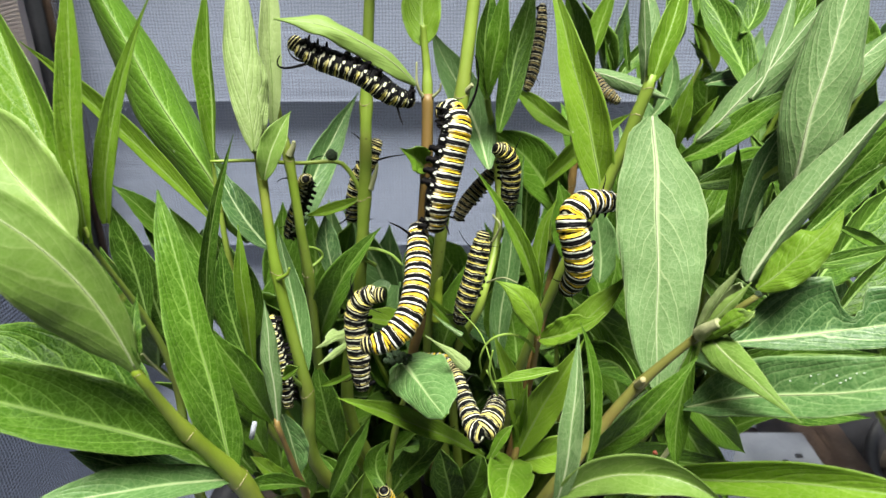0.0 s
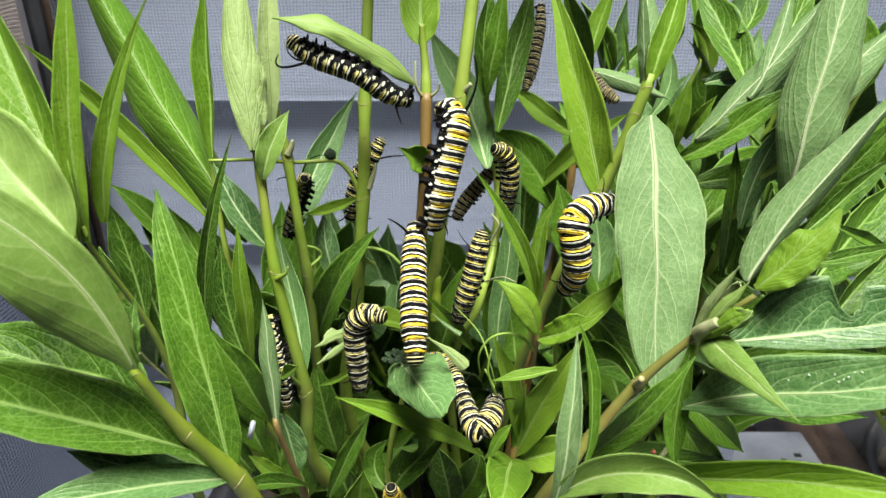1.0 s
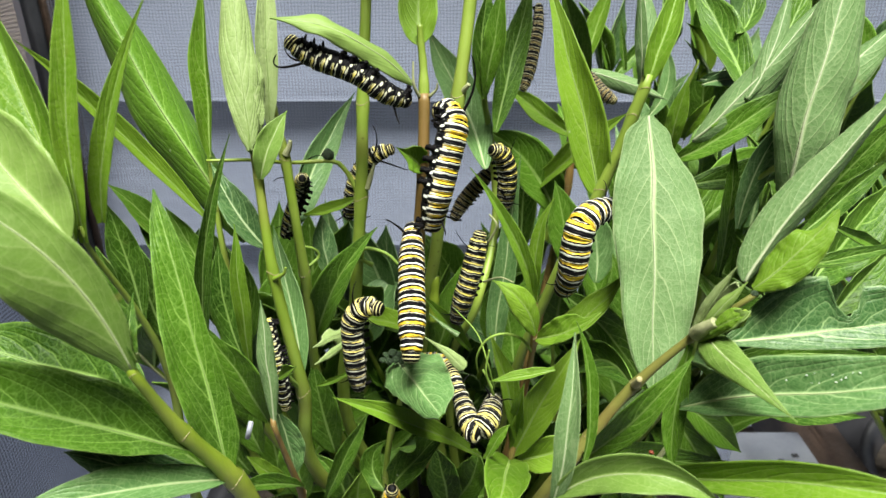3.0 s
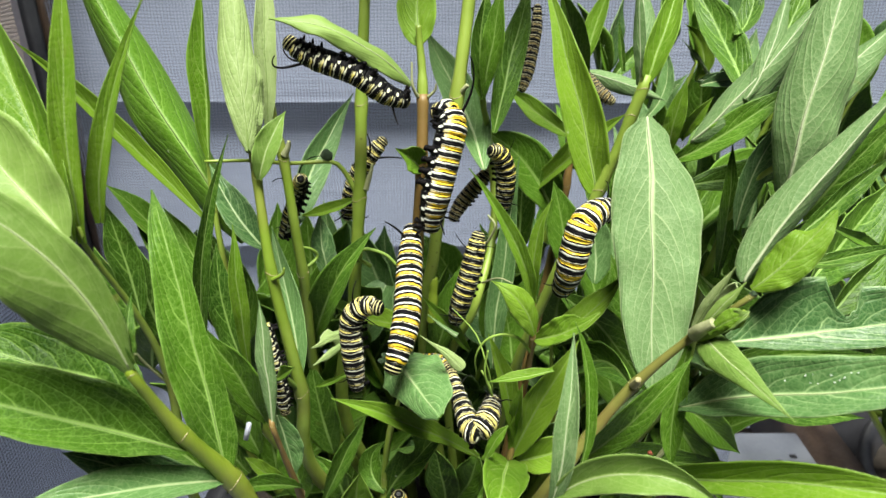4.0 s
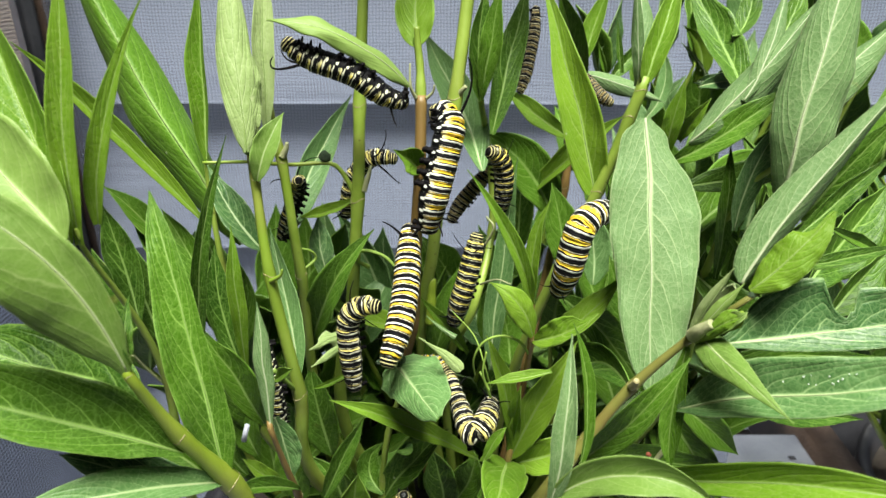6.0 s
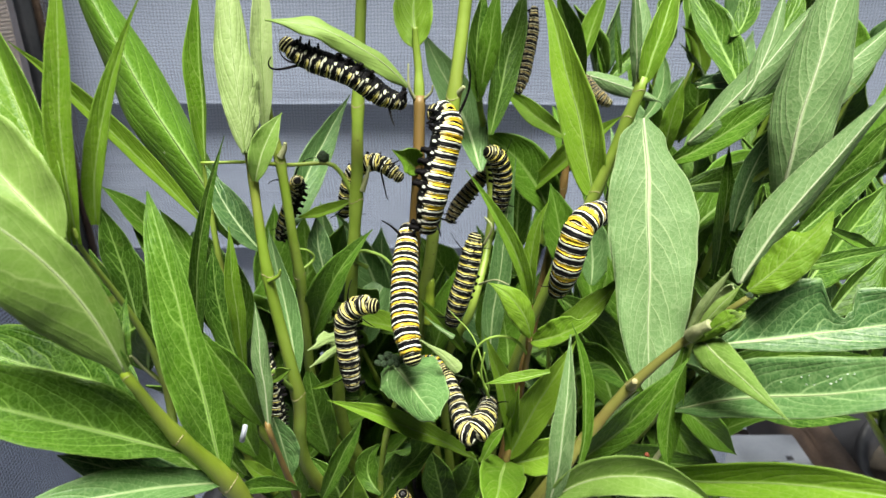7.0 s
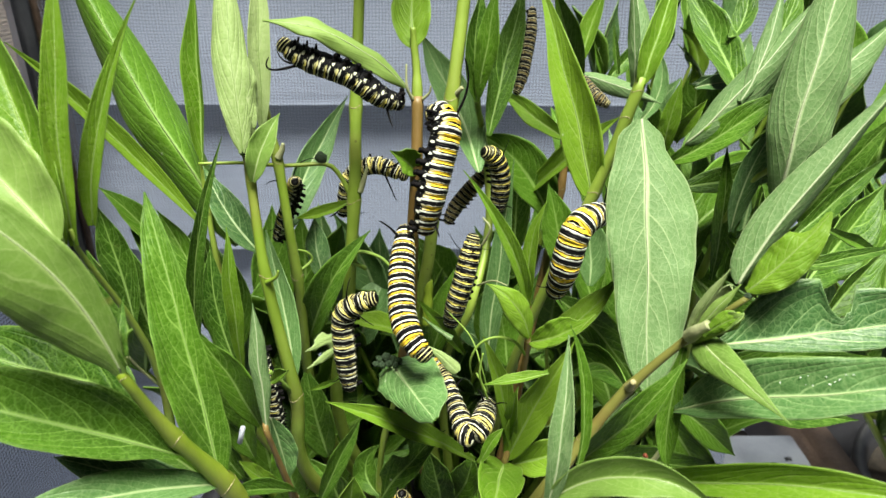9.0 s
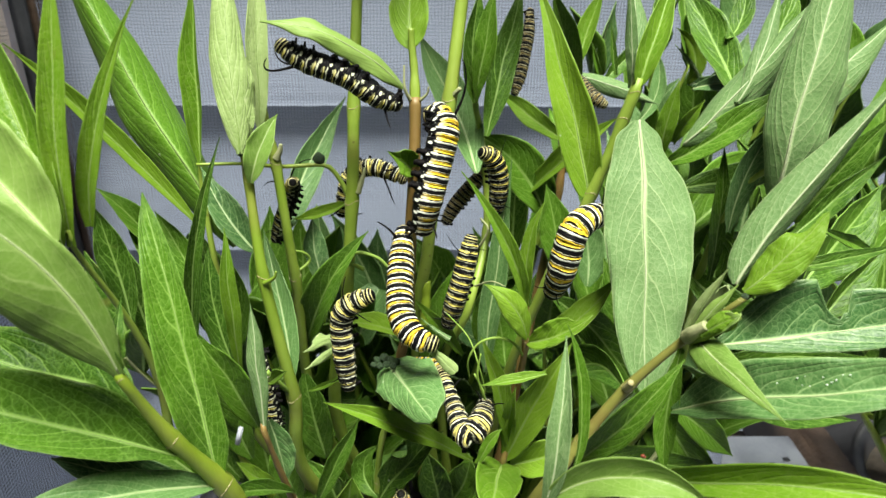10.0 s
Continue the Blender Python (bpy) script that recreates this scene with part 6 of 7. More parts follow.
bush((0.2631, 0.1238, 0.139), (0.1474, 0.0848, 0.3447), 5, 0.055, 0.0068, (TOP, TOP, BLUE), "leafy milkweed stem in the second pot", 72)
bush((0.3044, 0.0402, 0.139), (0.1327, 0.0878, 0.3417), 5, 0.055, 0.0068, (TOP, TOP, BLUE), "leafy milkweed stem in the second pot", 73)
bush((0.3304, 0.1297, 0.139), (0.1463, 0.0314, 0.2969), 5, 0.055, 0.0068, (TOP, TOP, BLUE), "leafy milkweed stem in the second pot", 74)
bush((0.2508, 0.0813, 0.139), (0.1359, 0.0366, 0.2847), 5, 0.055, 0.0068, (TOP, TOP, BLUE), "leafy milkweed stem in the second pot", 75)
bush((0.3422, 0.0632, 0.139), (0.1523, 0.0273, 0.2771), 5, 0.055, 0.0068, (TOP, TOP, BLUE), "leafy milkweed stem in the second pot", 76)
bush((0.287, 0.1383, 0.139), (0.1227, 0.0373, 0.2748), 5, 0.055, 0.0068, (TOP, TOP, BLUE), "leafy milkweed stem in the second pot", 77)
bush((0.277, 0.0456, 0.139), (0.1427, 0.0466, 0.3167), 5, 0.055, 0.0068, (TOP, TOP, BLUE), "leafy milkweed stem in the second pot", 78)
bush((0.347, 0.1072, 0.139), (0.1153, 0.0859, 0.3401), 5, 0.055, 0.0068, (TOP, TOP, BLUE), "leafy milkweed stem in the second pot", 79)

# ---- droppings, a shrivelled bud ----
def crumb(place, size, seed, label, material=FRASS):
    rnd = random.Random(seed)
    bm = bmesh.new()
    bmesh.ops.create_icosphere(bm, subdivisions=2, radius=size)
    for v in bm.verts:
        v.co *= 1 + 0.40 * noise.noise(v.co * 1500 + Vector((seed, 0, 0)))
        v.co.z *= 0.8
    ob = part("flower_bud" if material is REDDISH else "dropping", bm, material, None, label)
    ob.location, ob.rotation_euler = place, (rnd.random(), rnd.random(), rnd.random())
    return tagged(ob, "", "flower bud" if material is REDDISH else "droppings", "" if material is REDDISH else "caterpillar droppings")


crumb((-0.013, -0.0251, 0.3202), 0.00097, 1, "dark green crumbly caterpillar dropping on a leaf")
crumb((-0.0114, -0.0249, 0.3207), 0.00111, 2, "dark green crumbly caterpillar dropping on a leaf")
crumb((-0.0096, -0.0268, 0.3213), 0.00110, 3, "dark green crumbly caterpillar dropping on a leaf")
crumb((-0.0106, -0.0289, 0.3215), 0.00095, 4, "dark green crumbly caterpillar dropping on a leaf")
crumb((-0.0121, -0.029, 0.3212), 0.00095, 5, "dark green crumbly caterpillar dropping on a leaf")
crumb((-0.0089, -0.0299, 0.3218), 0.00081, 6, "dark green crumbly caterpillar dropping on a leaf")
crumb((-0.0137, -0.0272, 0.3203), 0.00082, 7, "dark green crumbly caterpillar dropping on a leaf")
crumb((-0.0082, -0.0277, 0.3216), 0.00095, 8, "dark green crumbly caterpillar dropping on a leaf")
bud = crumb((-0.0287, 0.0051, 0.3615), 0.00160, 40, "dark shrivelled ball on a stripped midrib")
crumb((0.0509, -0.0386, 0.3016), 0.00061, 42, "small orange-red flower bud on a twig", REDDISH)
crumb((0.0566, -0.0594, 0.3571), 0.00070, 41, "dark dropping caught on a stem")

tag = thing("plant_tag", "small white plastic plant tag among dark leaves", "tag", "", (-0.0454, -0.0360, 0.3070))
tag.rotation_euler = (radians(-20), radians(14), 0)
bm = bmesh.new()
box(bm, (-0.0006, -0.0003, -0.0030), (0.0006, 0.0003, 0.0016), 0.0002)
part("strip", bm, CARD, tag)


# ---- water drops on a broad leaf, in plain white ----
def sap_drop(place, out, size, long, turn):
    bm = bmesh.new()
    bmesh.ops.create_icosphere(bm, subdivisions=2, radius=size)
    for v in bm.verts:
        v.co.x *= long
        v.co.z *= 0.45
    ob = part("sap_drop", bm, DEW, None)
    ob.matrix_basis = Matrix.Translation(place) @ Vector(out).to_track_quat('Z', 'Y').to_matrix().to_4x4() @ Matrix.Rotation(turn, 4, 'Z')
    return tagged(ob, "tiny dried white drop of sap on a leaf", "sap drop", "sap drops on the leaf")


for x, y, z, size, long, turn in (
    (0.0598, -0.07025, 0.34607, 2.2, 1.3, 0.2), (0.0621, -0.07182, 0.34827, 2.6, 1.2, 1.0), (0.06293, -0.07235, 0.349, 1.6, 1.0, 0),
    (0.06269, -0.07278, 0.34746, 1.5, 1.2, 0.5), (0.06355, -0.0734, 0.3478, 2.0, 1.0, 0.3), (0.06514, -0.07381, 0.34982, 2.0, 1.5, 0.1),
    (0.06555, -0.07457, 0.34889, 2.0, 1.9, 0.2), (0.06616, -0.07475, 0.34948, 2.2, 1.3, 0.9), (0.06671, -0.07487, 0.35002, 2.0, 2.2, 1.2),
    (0.06755, -0.0749, 0.35105, 1.4, 2.0, 0.2), (0.06845, -0.07533, 0.35136, 1.5, 2.4, 0.1)):
    sap_drop((x, y, z), (-0.6, -0.73, 0.32), size * 0.000055, long, turn)


# ---- caterpillars: points from the tail to the head ----
cat_under_leaf = caterpillar("black, white and yellow banded caterpillar under a leaf", 13, 0.00300, (0.05, 0.16, -0.98), 2.7, 1.3, SKIN_DARK,
    [(-0.0069, -0.0047, 0.378), (-0.0124, -0.0058, 0.3803), (-0.0187, -0.0058, 0.3849), (-0.0289, -0.0051, 0.3886), (-0.0346, -0.0045, 0.392)])
cat_climbing = caterpillar("large banded caterpillar climbing a brown stem", 13, 0.00378, (0.96, -0.14, 0.17), 2.3, 1.0, SKIN,
    [(-0.0022, -0.0152, 0.3495), (-0.0008, -0.0155, 0.3581), (0.0014, -0.0134, 0.367), (0.0029, -0.0116, 0.3729), (0.0029, -0.0095, 0.375), (0.0017, -0.0077, 0.3764), (-0.0003, -0.0049, 0.3754)])
cat_swinging = caterpillar("large banded caterpillar hanging and swinging its head", 13, 0.00318, (-0.1, -0.93, 0.35), 0.8, 1.5, SKIN,
    [(-0.0063, -0.0128, 0.3499), (-0.0058, -0.0239, 0.3431), (-0.0074, -0.0326, 0.3368), (-0.0118, -0.0368, 0.3327), (-0.0181, -0.0375, 0.3313)])
cat_rearing = caterpillar("dark banded caterpillar rearing up with its head bent over", 12, 0.00297, (-0.61, -0.6, 0.52), 1.6, 0.8, SKIN_CLEAR,
    [(-0.0208, -0.0206, 0.3065), (-0.0215, -0.0195, 0.318), (-0.0217, -0.0183, 0.3273), (-0.0189, -0.0188, 0.3331), (-0.0143, -0.0203, 0.3346)])
cat_clinging = caterpillar("striped caterpillar clinging to a brown stem", 13, 0.00275, (-0.51, -0.77, 0.38), 1.4, 0.8, SKIN_DARK,
    [(0.0042, -0.0113, 0.321), (0.0058, -0.0115, 0.3275), (0.0078, -0.0104, 0.3343), (0.0092, -0.0088, 0.3399), (0.0103, -0.0073, 0.3453)])
cat_feeding = caterpillar("large banded caterpillar feeding at a leaf edge", 13, 0.00342, (-0.3, -0.81, 0.51), 1.2, 0.7, SKIN,
    [(0.0286, -0.0252, 0.3383), (0.0306, -0.0284, 0.3454), (0.0295, -0.0283, 0.3524), (0.0283, -0.027, 0.3573), (0.0322, -0.0226, 0.3595), (0.0414, -0.0151, 0.3567)], slim=0.55)
cat_curled = caterpillar("banded caterpillar curled in a bend over a leaf", 13, 0.00311, (0.0, -0.8, 0.6), 1.3, 0.9, SKIN_CLEAR,
    [(0.0135, -0.0296, 0.3109), (0.0114, -0.0383, 0.3114), (0.0081, -0.0411, 0.3102), (0.0052, -0.0313, 0.3119), (0.0030, -0.0233, 0.3148)], slim=0.2, lean=0.52)
cat_nodding = caterpillar("banded caterpillar with its head bent down", 11, 0.00275, (0.6, -0.67, 0.44), 1.2, 0.8, SKIN_DARK,
    [(0.018, 0.0127, 0.343), (0.0185, 0.0125, 0.3493), (0.0184, 0.012, 0.3552), (0.0166, 0.011, 0.36), (0.0139, 0.0088, 0.3623)])
cat_far = caterpillar("dull striped caterpillar on a far stem", 13, 0.00239, (-0.42, -0.7, 0.58), 1.0, 1.0, SKIN_DULL,
    [(0.0041, 0.028, 0.3332), (0.007, 0.0293, 0.3382), (0.0104, 0.0303, 0.3424), (0.0139, 0.031, 0.3463), (0.0162, 0.0316, 0.3497)])
cat_facing = caterpillar("dark caterpillar facing outwards beside a stem", 11, 0.00224, (0.33, -0.16, 0.93), 2.6, 0.8, SKIN_DARK,
    [(-0.0428, 0.0076, 0.337), (-0.0401, 0.0063, 0.3435), (-0.0375, 0.005, 0.3498), (-0.0354, 0.0019, 0.355), (-0.0346, -0.0022, 0.3579)])
cat_reaching = caterpillar("small banded caterpillar reaching out from a stem", 12, 0.00250, (0.33, -0.55, 0.76), 2.6, 1.6, SKIN_CLEAR,
    [(-0.0258, 0.0132, 0.3393), (-0.0245, 0.0133, 0.3465), (-0.0226, 0.0131, 0.3529), (-0.0198, 0.0123, 0.358), (-0.0174, 0.0136, 0.363)])
cat_creeping = caterpillar("dark spotted caterpillar creeping down a stem", 13, 0.00201, (-0.94, -0.32, 0.15), 1.0, 0.8, SKIN_DARK,
    [(-0.0395, -0.0294, 0.3341), (-0.0392, -0.03, 0.3283), (-0.0383, -0.0307, 0.3224), (-0.0377, -0.0314, 0.3164), (-0.0373, -0.0323, 0.31)])
cat_hanging = caterpillar("dull spotted caterpillar hanging on a dark leaf", 13, 0.00190, (0.85, -0.40, 0.33), 0.9, 0.9, SKIN_DULL,
    [(0.0285, 0.0432, 0.3940), (0.0280, 0.0402, 0.3879), (0.0267, 0.0364, 0.3824), (0.0252, 0.0325, 0.3767), (0.0234, 0.0293, 0.3723)])
cat_small = caterpillar("small brownish striped caterpillar on a pale leaf", 11, 0.00207, (0, -0.71, 0.7), 0.5, 0.5, SKIN_DULL,
    [(0.0439, 0.0416, 0.3747), (0.0453, 0.0395, 0.3727), (0.0471, 0.0374, 0.3707), (0.0488, 0.0357, 0.3694), (0.0511, 0.0349, 0.368)])
cat_rising = caterpillar("banded caterpillar rising from the lower leaves", 12, 0.00257, (0, -0.71, 0.7), 1.6, 0.8, SKIN,
    [(-0.0086, -0.0283, 0.2544), (-0.0112, -0.0284, 0.2633), (-0.0133, -0.0304, 0.2729), (-0.0147, -0.0332, 0.2808), (-0.0148, -0.0366, 0.2875)])
cat_hidden = caterpillar("banded caterpillar mostly hidden behind a round leaf", 11, 0.00223, (0, -0.1, 0.99), 1.0, 0.8, SKIN,
    [(-0.0108, -0.0154, 0.3081), (-0.0073, -0.0144, 0.3101), (-0.0036, -0.0149, 0.3114), (0.0001, -0.0158, 0.3119), (0.0023, -0.0182, 0.3115)])


def motions():
    """The caterpillars that stir, segment by segment."""
    bend(cat_swinging, 0, (-0.0063, -0.0128, 0.3499), (-0.0058, -0.0239, 0.3431), (-0.0074, -0.0326, 0.3368), (-0.0118, -0.0368, 0.3327), (-0.0181, -0.0375, 0.3313))
    bend(cat_swinging, 0.5, (-0.0062, -0.0129, 0.3499), (-0.0057, -0.024, 0.343), (-0.0074, -0.0327, 0.3368), (-0.0119, -0.0368, 0.3327), (-0.0182, -0.0373, 0.3318))
    bend(cat_swinging, 0.8, (-0.0063, -0.0128, 0.3499), (-0.0059, -0.024, 0.343), (-0.0069, -0.0326, 0.3367), (-0.0084, -0.038, 0.3326), (-0.0114, -0.0407, 0.3293))
    bend(cat_swinging, 1, (-0.0064, -0.0128, 0.3499), (-0.0065, -0.024, 0.3429), (-0.0063, -0.0324, 0.3372), (-0.0059, -0.0382, 0.332), (-0.0057, -0.041, 0.3286))
    bend(cat_swinging, 1.5, (-0.0065, -0.0128, 0.3497), (-0.0066, -0.024, 0.3428), (-0.0059, -0.0323, 0.3371), (-0.0053, -0.0377, 0.333), (-0.005, -0.0404, 0.3298))
    bend(cat_swinging, 2.5, (-0.0065, -0.0128, 0.3498), (-0.0065, -0.024, 0.3428), (-0.0059, -0.0323, 0.3372), (-0.005, -0.0376, 0.3331), (-0.0045, -0.0402, 0.3301))
    bend(cat_swinging, 3.3, (-0.0065, -0.0128, 0.3497), (-0.0066, -0.0238, 0.3429), (-0.0065, -0.0322, 0.3372), (-0.0072, -0.038, 0.332), (-0.0081, -0.0411, 0.3281))
    bend(cat_swinging, 4, (-0.0064, -0.0128, 0.3496), (-0.0068, -0.0243, 0.3418), (-0.0071, -0.0326, 0.3362), (-0.0086, -0.0385, 0.331), (-0.0104, -0.0415, 0.3269))
    bend(cat_swinging, 4.5, (-0.0065, -0.0127, 0.3497), (-0.0068, -0.0243, 0.3419), (-0.0072, -0.0326, 0.3362), (-0.0087, -0.0384, 0.331), (-0.0104, -0.0415, 0.3269))
    bend(cat_swinging, 5, (-0.0066, -0.0126, 0.3497), (-0.0067, -0.0242, 0.3419), (-0.0077, -0.0325, 0.3362), (-0.01, -0.0381, 0.3316), (-0.0134, -0.0407, 0.3284))
    bend(cat_swinging, 5.5, (-0.0065, -0.0126, 0.3498), (-0.0068, -0.0241, 0.342), (-0.0081, -0.0324, 0.3363), (-0.0111, -0.0378, 0.332), (-0.0154, -0.0403, 0.329))
    bend(cat_swinging, 6.2, (-0.0065, -0.0125, 0.3499), (-0.0069, -0.024, 0.342), (-0.0076, -0.0323, 0.3363), (-0.0083, -0.0379, 0.3317), (-0.0083, -0.0406, 0.3283))
    bend(cat_swinging, 7, (-0.0065, -0.0124, 0.3499), (-0.007, -0.0239, 0.3421), (-0.0068, -0.0322, 0.3364), (-0.0057, -0.0376, 0.3323), (-0.0046, -0.0403, 0.329))
    bend(cat_swinging, 7.5, (-0.0066, -0.0123, 0.3499), (-0.0071, -0.0238, 0.3421), (-0.0067, -0.0321, 0.3364), (-0.0055, -0.0374, 0.3323), (-0.0045, -0.04, 0.3293))
    bend(cat_swinging, 8, (-0.0067, -0.0122, 0.3499), (-0.0072, -0.0237, 0.3421), (-0.0069, -0.032, 0.3364), (-0.0049, -0.0372, 0.3325), (-0.0015, -0.0397, 0.3299))
    bend(cat_swinging, 8.5, (-0.0067, -0.0121, 0.35), (-0.0072, -0.0237, 0.3421), (-0.0067, -0.0319, 0.3364), (-0.0046, -0.0371, 0.3327), (-0.0014, -0.0396, 0.3299))
    bend(cat_swinging, 9, (-0.0066, -0.0122, 0.3497), (-0.0073, -0.0236, 0.3421), (-0.0067, -0.0319, 0.3364), (-0.0044, -0.0369, 0.3329), (-0.001, -0.0394, 0.3301))
    bend(cat_swinging, 10, (-0.0065, -0.0123, 0.3497), (-0.0071, -0.0236, 0.3423), (-0.0067, -0.0316, 0.3372), (-0.0037, -0.0364, 0.3342), (0.0014, -0.0382, 0.3329))
    crawl(cat_swinging)
    bend(cat_rearing, 0, (-0.0208, -0.0206, 0.3065), (-0.0215, -0.0195, 0.318), (-0.0217, -0.0183, 0.3273), (-0.0189, -0.0188, 0.3331), (-0.0143, -0.0203, 0.3346))
    bend(cat_rearing, 0.5, (-0.0207, -0.0207, 0.3065), (-0.0214, -0.0196, 0.318), (-0.0216, -0.0185, 0.3269), (-0.0191, -0.0192, 0.3324), (-0.0146, -0.0208, 0.3336))
    bend(cat_rearing, 1, (-0.0211, -0.0207, 0.3063), (-0.0216, -0.0199, 0.3172), (-0.0215, -0.0196, 0.3246), (-0.0185, -0.0207, 0.3292), (-0.0137, -0.0227, 0.3295))
    bend(cat_rearing, 2, (-0.021, -0.0207, 0.3062), (-0.0217, -0.0196, 0.3175), (-0.0216, -0.0189, 0.3258), (-0.0185, -0.0202, 0.3301), (-0.0143, -0.0224, 0.3302))
    bend(cat_rearing, 2.5, (-0.0209, -0.0206, 0.3063), (-0.0216, -0.0196, 0.3175), (-0.0215, -0.0189, 0.3258), (-0.0184, -0.0199, 0.3305), (-0.0142, -0.022, 0.3308))
    bend(cat_rearing, 4.5, (-0.021, -0.0202, 0.3065), (-0.0217, -0.0192, 0.3177), (-0.0217, -0.0184, 0.3263), (-0.0181, -0.0194, 0.3311), (-0.0136, -0.0214, 0.3316))
    bend(cat_rearing, 5.5, (-0.0211, -0.02, 0.3066), (-0.0218, -0.019, 0.3178), (-0.0218, -0.0182, 0.3264), (-0.0183, -0.0192, 0.3312), (-0.0137, -0.0211, 0.332))
    bend(cat_rearing, 7.5, (-0.0213, -0.0196, 0.3067), (-0.0221, -0.0185, 0.3182), (-0.0222, -0.0177, 0.3267), (-0.0186, -0.0188, 0.3314), (-0.0139, -0.0206, 0.3325))
    bend(cat_rearing, 9, (-0.0215, -0.0193, 0.3067), (-0.0224, -0.0179, 0.3189), (-0.0223, -0.0172, 0.3273), (-0.0189, -0.0184, 0.3317), (-0.0137, -0.0195, 0.3342))
    bend(cat_rearing, 10, (-0.0212, -0.0192, 0.3069), (-0.0222, -0.0178, 0.3191), (-0.0222, -0.0171, 0.3275), (-0.0191, -0.0182, 0.3322), (-0.014, -0.0191, 0.3351))
    crawl(cat_rearing)
    bend(cat_feeding, 0, (0.0286, -0.0252, 0.3383), (0.0306, -0.0284, 0.3454), (0.0295, -0.0283, 0.3524), (0.0283, -0.027, 0.3573), (0.0322, -0.0226, 0.3595), (0.0414, -0.0151, 0.3567))
    bend(cat_feeding, 0.5, (0.0287, -0.0253, 0.3383), (0.0306, -0.0285, 0.3454), (0.0296, -0.0284, 0.3524), (0.0287, -0.0274, 0.3568), (0.0326, -0.0229, 0.3591), (0.0416, -0.0153, 0.3565))
    bend(cat_feeding, 1, (0.0286, -0.0253, 0.3382), (0.0304, -0.0285, 0.3453), (0.0296, -0.0284, 0.3523), (0.029, -0.0276, 0.3563), (0.033, -0.0232, 0.3585), (0.0416, -0.0153, 0.3564))
    bend(cat_feeding, 2.5, (0.0287, -0.0253, 0.3381), (0.0299, -0.0285, 0.3452), (0.0301, -0.0284, 0.3523), (0.0307, -0.0277, 0.356), (0.0343, -0.0236, 0.3575), (0.0419, -0.0156, 0.3559))
    bend(cat_feeding, 4.5, (0.0285, -0.0252, 0.3382), (0.0296, -0.0284, 0.3455), (0.0308, -0.0283, 0.3525), (0.032, -0.0276, 0.3563), (0.0357, -0.0235, 0.3578), (0.0427, -0.0157, 0.3557))
    bend(cat_feeding, 7.5, (0.0284, -0.025, 0.3382), (0.0294, -0.0282, 0.3455), (0.0306, -0.0283, 0.3522), (0.0319, -0.0276, 0.356), (0.0356, -0.0236, 0.3574), (0.0427, -0.0159, 0.3553))
    bend(cat_feeding, 10, (0.0283, -0.025, 0.3383), (0.0293, -0.0282, 0.3455), (0.0305, -0.0284, 0.3522), (0.0318, -0.0277, 0.356), (0.0356, -0.0238, 0.3573), (0.0425, -0.0161, 0.3551))
    crawl(cat_feeding)
    bend(cat_nodding, 0, (0.018, 0.0127, 0.343), (0.0185, 0.0125, 0.3493), (0.0184, 0.012, 0.3552), (0.0166, 0.011, 0.36), (0.0139, 0.0088, 0.3623))
    bend(cat_nodding, 2.5, (0.0179, 0.0126, 0.3428), (0.0184, 0.0124, 0.3491), (0.0183, 0.0119, 0.355), (0.0164, 0.011, 0.3598), (0.0137, 0.0086, 0.3618))
    bend(cat_nodding, 5.5, (0.0179, 0.0128, 0.343), (0.0184, 0.0126, 0.3494), (0.0182, 0.0121, 0.3553), (0.0164, 0.011, 0.3599), (0.0138, 0.0086, 0.3618))
    bend(cat_nodding, 8.5, (0.0178, 0.013, 0.3429), (0.0184, 0.0127, 0.3492), (0.0181, 0.0122, 0.3551), (0.0163, 0.0111, 0.3598), (0.0135, 0.0089, 0.362))
    bend(cat_nodding, 10, (0.0181, 0.0129, 0.343), (0.0186, 0.0126, 0.3492), (0.0183, 0.0121, 0.3552), (0.0162, 0.0111, 0.36), (0.0133, 0.0088, 0.3621))
    crawl(cat_nodding)
    bend(cat_reaching, 0, (-0.0258, 0.0132, 0.3393), (-0.0245, 0.0133, 0.3465), (-0.0226, 0.0131, 0.3529), (-0.0198, 0.0123, 0.358), (-0.0174, 0.0136, 0.363))
    bend(cat_reaching, 1, (-0.0258, 0.0133, 0.3394), (-0.0243, 0.0134, 0.3466), (-0.0222, 0.0132, 0.353), (-0.0191, 0.0124, 0.3581), (-0.016, 0.0137, 0.3631))
    bend(cat_reaching, 1.5, (-0.0258, 0.0134, 0.3395), (-0.0244, 0.0135, 0.3466), (-0.0223, 0.0132, 0.3528), (-0.0187, 0.0124, 0.358), (-0.0139, 0.013, 0.3616))
    bend(cat_reaching, 2, (-0.0259, 0.0134, 0.3395), (-0.0242, 0.0137, 0.3469), (-0.0222, 0.0134, 0.3531), (-0.018, 0.0127, 0.3585), (-0.0119, 0.0122, 0.36))
    bend(cat_reaching, 2.5, (-0.0257, 0.0135, 0.3396), (-0.0242, 0.0137, 0.3469), (-0.022, 0.0134, 0.3532), (-0.0179, 0.0127, 0.3586), (-0.0117, 0.0123, 0.36))
    bend(cat_reaching, 4, (-0.0257, 0.0137, 0.3398), (-0.0243, 0.0138, 0.3469), (-0.022, 0.0135, 0.3532), (-0.0188, 0.0127, 0.3583), (-0.0143, 0.0139, 0.3633))
    bend(cat_reaching, 4.5, (-0.0257, 0.0138, 0.3398), (-0.0243, 0.0139, 0.3469), (-0.0222, 0.0136, 0.3532), (-0.0188, 0.0127, 0.3583), (-0.0131, 0.014, 0.3634))
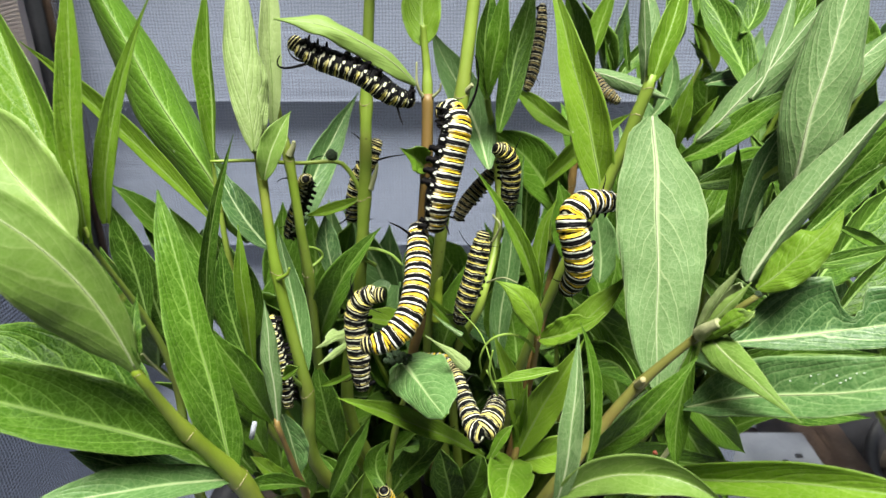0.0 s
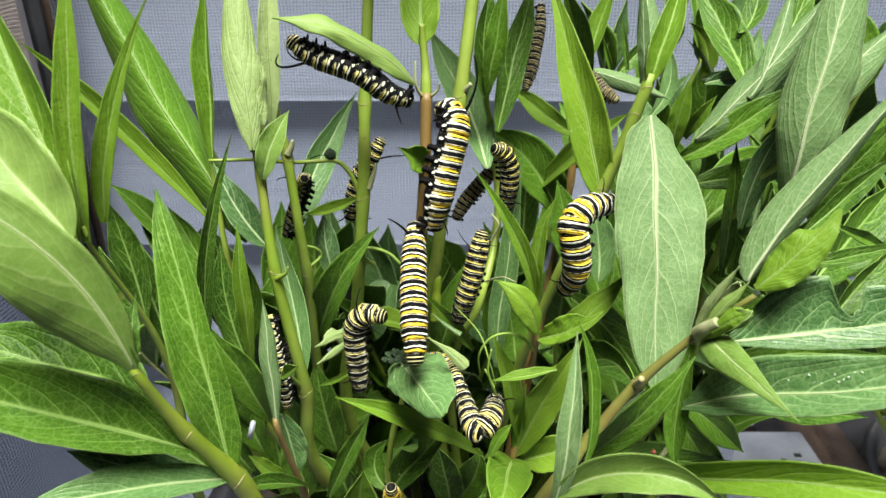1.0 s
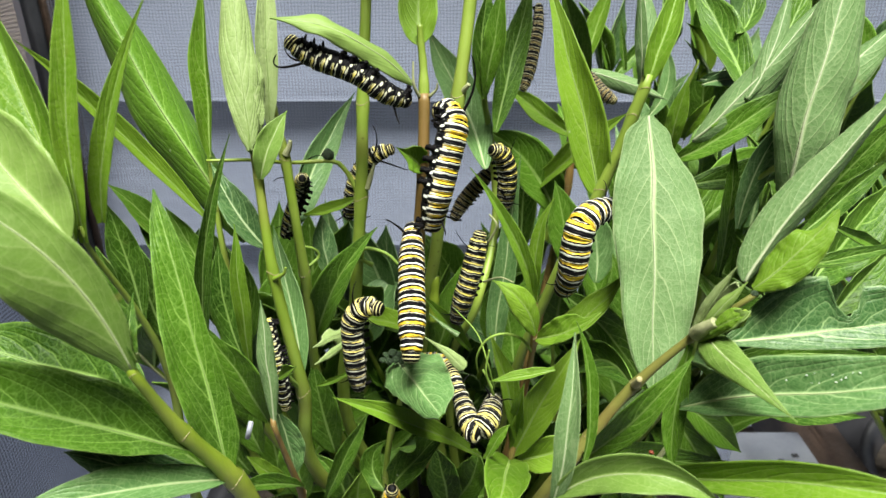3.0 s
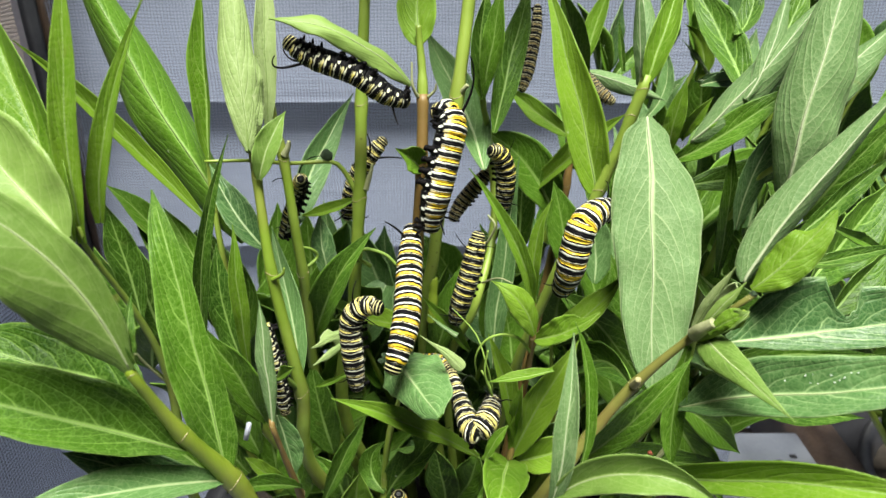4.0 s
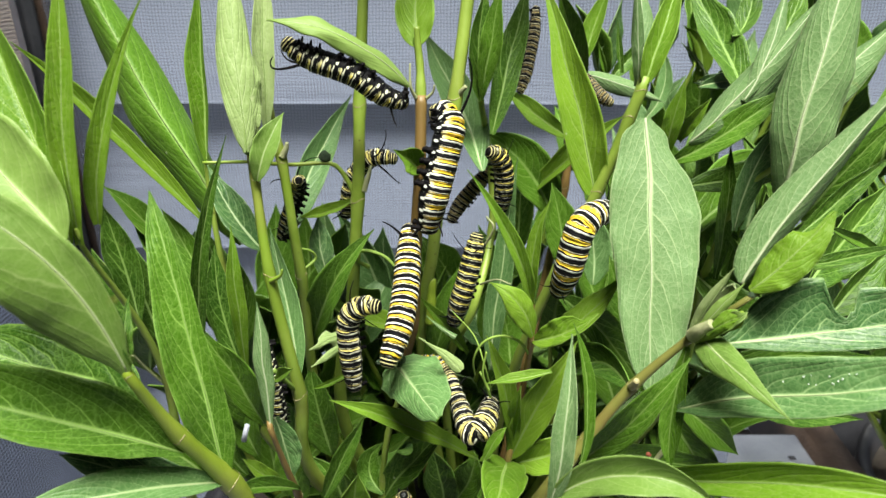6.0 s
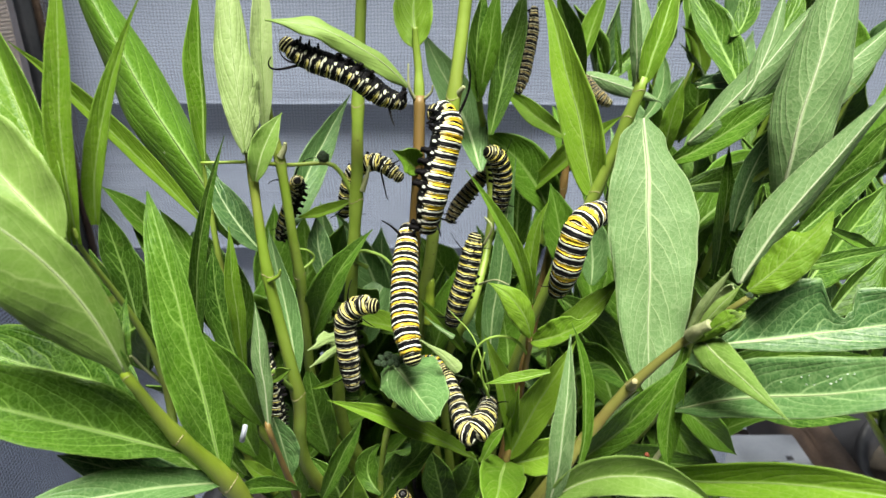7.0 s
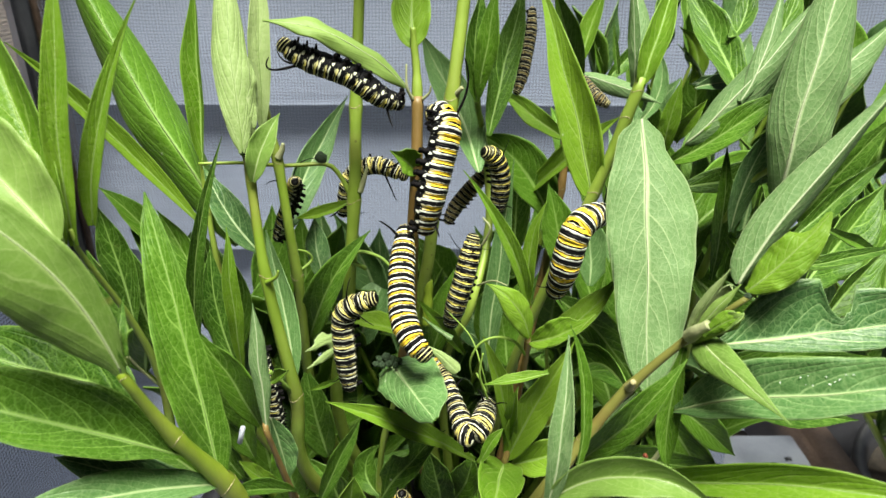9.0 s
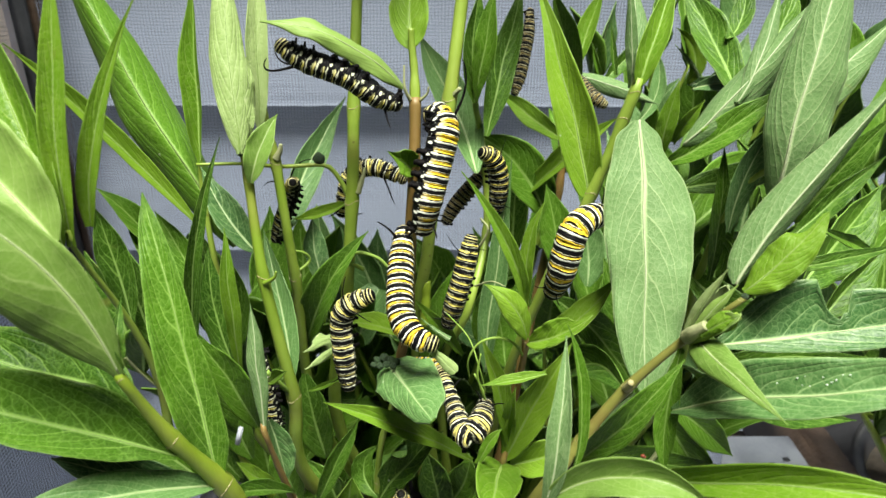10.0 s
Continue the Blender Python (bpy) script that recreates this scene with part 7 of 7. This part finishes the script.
    bend(cat_reaching, 5, (-0.0258, 0.0138, 0.3398), (-0.0243, 0.014, 0.347), (-0.0223, 0.0136, 0.3532), (-0.0184, 0.0128, 0.3584), (-0.012, 0.0134, 0.362))
    bend(cat_reaching, 5.5, (-0.0258, 0.014, 0.3401), (-0.0243, 0.014, 0.3471), (-0.0221, 0.0139, 0.3536), (-0.0179, 0.0131, 0.3591), (-0.0115, 0.013, 0.3612))
    bend(cat_reaching, 7, (-0.0258, 0.0144, 0.3405), (-0.0243, 0.0146, 0.3479), (-0.0216, 0.0144, 0.3546), (-0.0155, 0.0125, 0.3576), (-0.0087, 0.0095, 0.3538))
    bend(cat_reaching, 7.5, (-0.0257, 0.0145, 0.3405), (-0.0242, 0.0147, 0.3479), (-0.0215, 0.0146, 0.3546), (-0.0154, 0.0126, 0.3576), (-0.0084, 0.0096, 0.3538))
    bend(cat_reaching, 8, (-0.0258, 0.0146, 0.3405), (-0.0243, 0.0148, 0.3479), (-0.0218, 0.0146, 0.3545), (-0.016, 0.0125, 0.3573), (-0.01, 0.0087, 0.3518))
    bend(cat_reaching, 8.5, (-0.0258, 0.0147, 0.3406), (-0.0243, 0.0149, 0.348), (-0.0218, 0.0146, 0.3544), (-0.0152, 0.0124, 0.3568), (-0.0079, 0.0092, 0.3526))
    bend(cat_reaching, 9, (-0.0255, 0.0149, 0.3409), (-0.0241, 0.015, 0.348), (-0.0215, 0.0146, 0.3541), (-0.0149, 0.0125, 0.357), (-0.0067, 0.0101, 0.3545))
    bend(cat_reaching, 10, (-0.0253, 0.015, 0.3411), (-0.0238, 0.0149, 0.348), (-0.0214, 0.0145, 0.3541), (-0.0147, 0.0122, 0.3567), (-0.0064, 0.0097, 0.3539))
    crawl(cat_reaching)
    bend(cat_creeping, 0, (-0.0395, -0.0294, 0.3341), (-0.0392, -0.03, 0.3283), (-0.0383, -0.0307, 0.3224), (-0.0377, -0.0314, 0.3164), (-0.0373, -0.0323, 0.31))
    bend(cat_creeping, 2.5, (-0.0394, -0.0295, 0.3336), (-0.0391, -0.0301, 0.3278), (-0.0382, -0.0307, 0.3219), (-0.0376, -0.0315, 0.3159), (-0.0371, -0.0324, 0.3095))
    bend(cat_creeping, 4.5, (-0.0397, -0.0292, 0.3311), (-0.0393, -0.0299, 0.3253), (-0.0385, -0.0305, 0.3193), (-0.0375, -0.0313, 0.3132), (-0.037, -0.0321, 0.307))
    bend(cat_creeping, 5.5, (-0.04, -0.0291, 0.3288), (-0.0397, -0.0297, 0.3229), (-0.0388, -0.0304, 0.3168), (-0.0382, -0.0312, 0.3107), (-0.0377, -0.0321, 0.3042))
    bend(cat_creeping, 7.5, (-0.04, -0.0294, 0.3274), (-0.0395, -0.03, 0.3215), (-0.0386, -0.0307, 0.3154), (-0.0379, -0.0315, 0.3093), (-0.0375, -0.0322, 0.3032))
    bend(cat_creeping, 10, (-0.0401, -0.0294, 0.3266), (-0.0397, -0.03, 0.3207), (-0.0388, -0.0307, 0.3146), (-0.0379, -0.0314, 0.3085), (-0.0374, -0.0324, 0.3019))
    crawl(cat_creeping)
    bend(cat_rising, 0, (-0.0086, -0.0283, 0.2544), (-0.0112, -0.0284, 0.2633), (-0.0133, -0.0304, 0.2729), (-0.0147, -0.0332, 0.2808), (-0.0148, -0.0366, 0.2875))
    bend(cat_rising, 1, (-0.0085, -0.0284, 0.2542), (-0.0106, -0.0285, 0.2632), (-0.0121, -0.0305, 0.2727), (-0.0128, -0.0329, 0.2813), (-0.0127, -0.0363, 0.2881))
    bend(cat_rising, 2.5, (-0.0083, -0.0283, 0.2542), (-0.0104, -0.0284, 0.2631), (-0.0119, -0.0304, 0.2726), (-0.0128, -0.0329, 0.2812), (-0.0124, -0.0362, 0.2881))
    bend(cat_rising, 4.5, (-0.0082, -0.0278, 0.2544), (-0.0093, -0.0283, 0.2626), (-0.0095, -0.0303, 0.2722), (-0.0095, -0.0331, 0.2801), (-0.0091, -0.0368, 0.2862))
    bend(cat_rising, 7.5, (-0.0077, -0.0271, 0.2546), (-0.0083, -0.0276, 0.2628), (-0.0082, -0.0296, 0.2724), (-0.0083, -0.0323, 0.2806), (-0.008, -0.036, 0.2869))
    bend(cat_rising, 10, (-0.0072, -0.0266, 0.2548), (-0.0077, -0.0271, 0.263), (-0.0076, -0.0294, 0.2722), (-0.0075, -0.0321, 0.2803), (-0.0076, -0.0356, 0.2869))
    crawl(cat_rising)


motions()
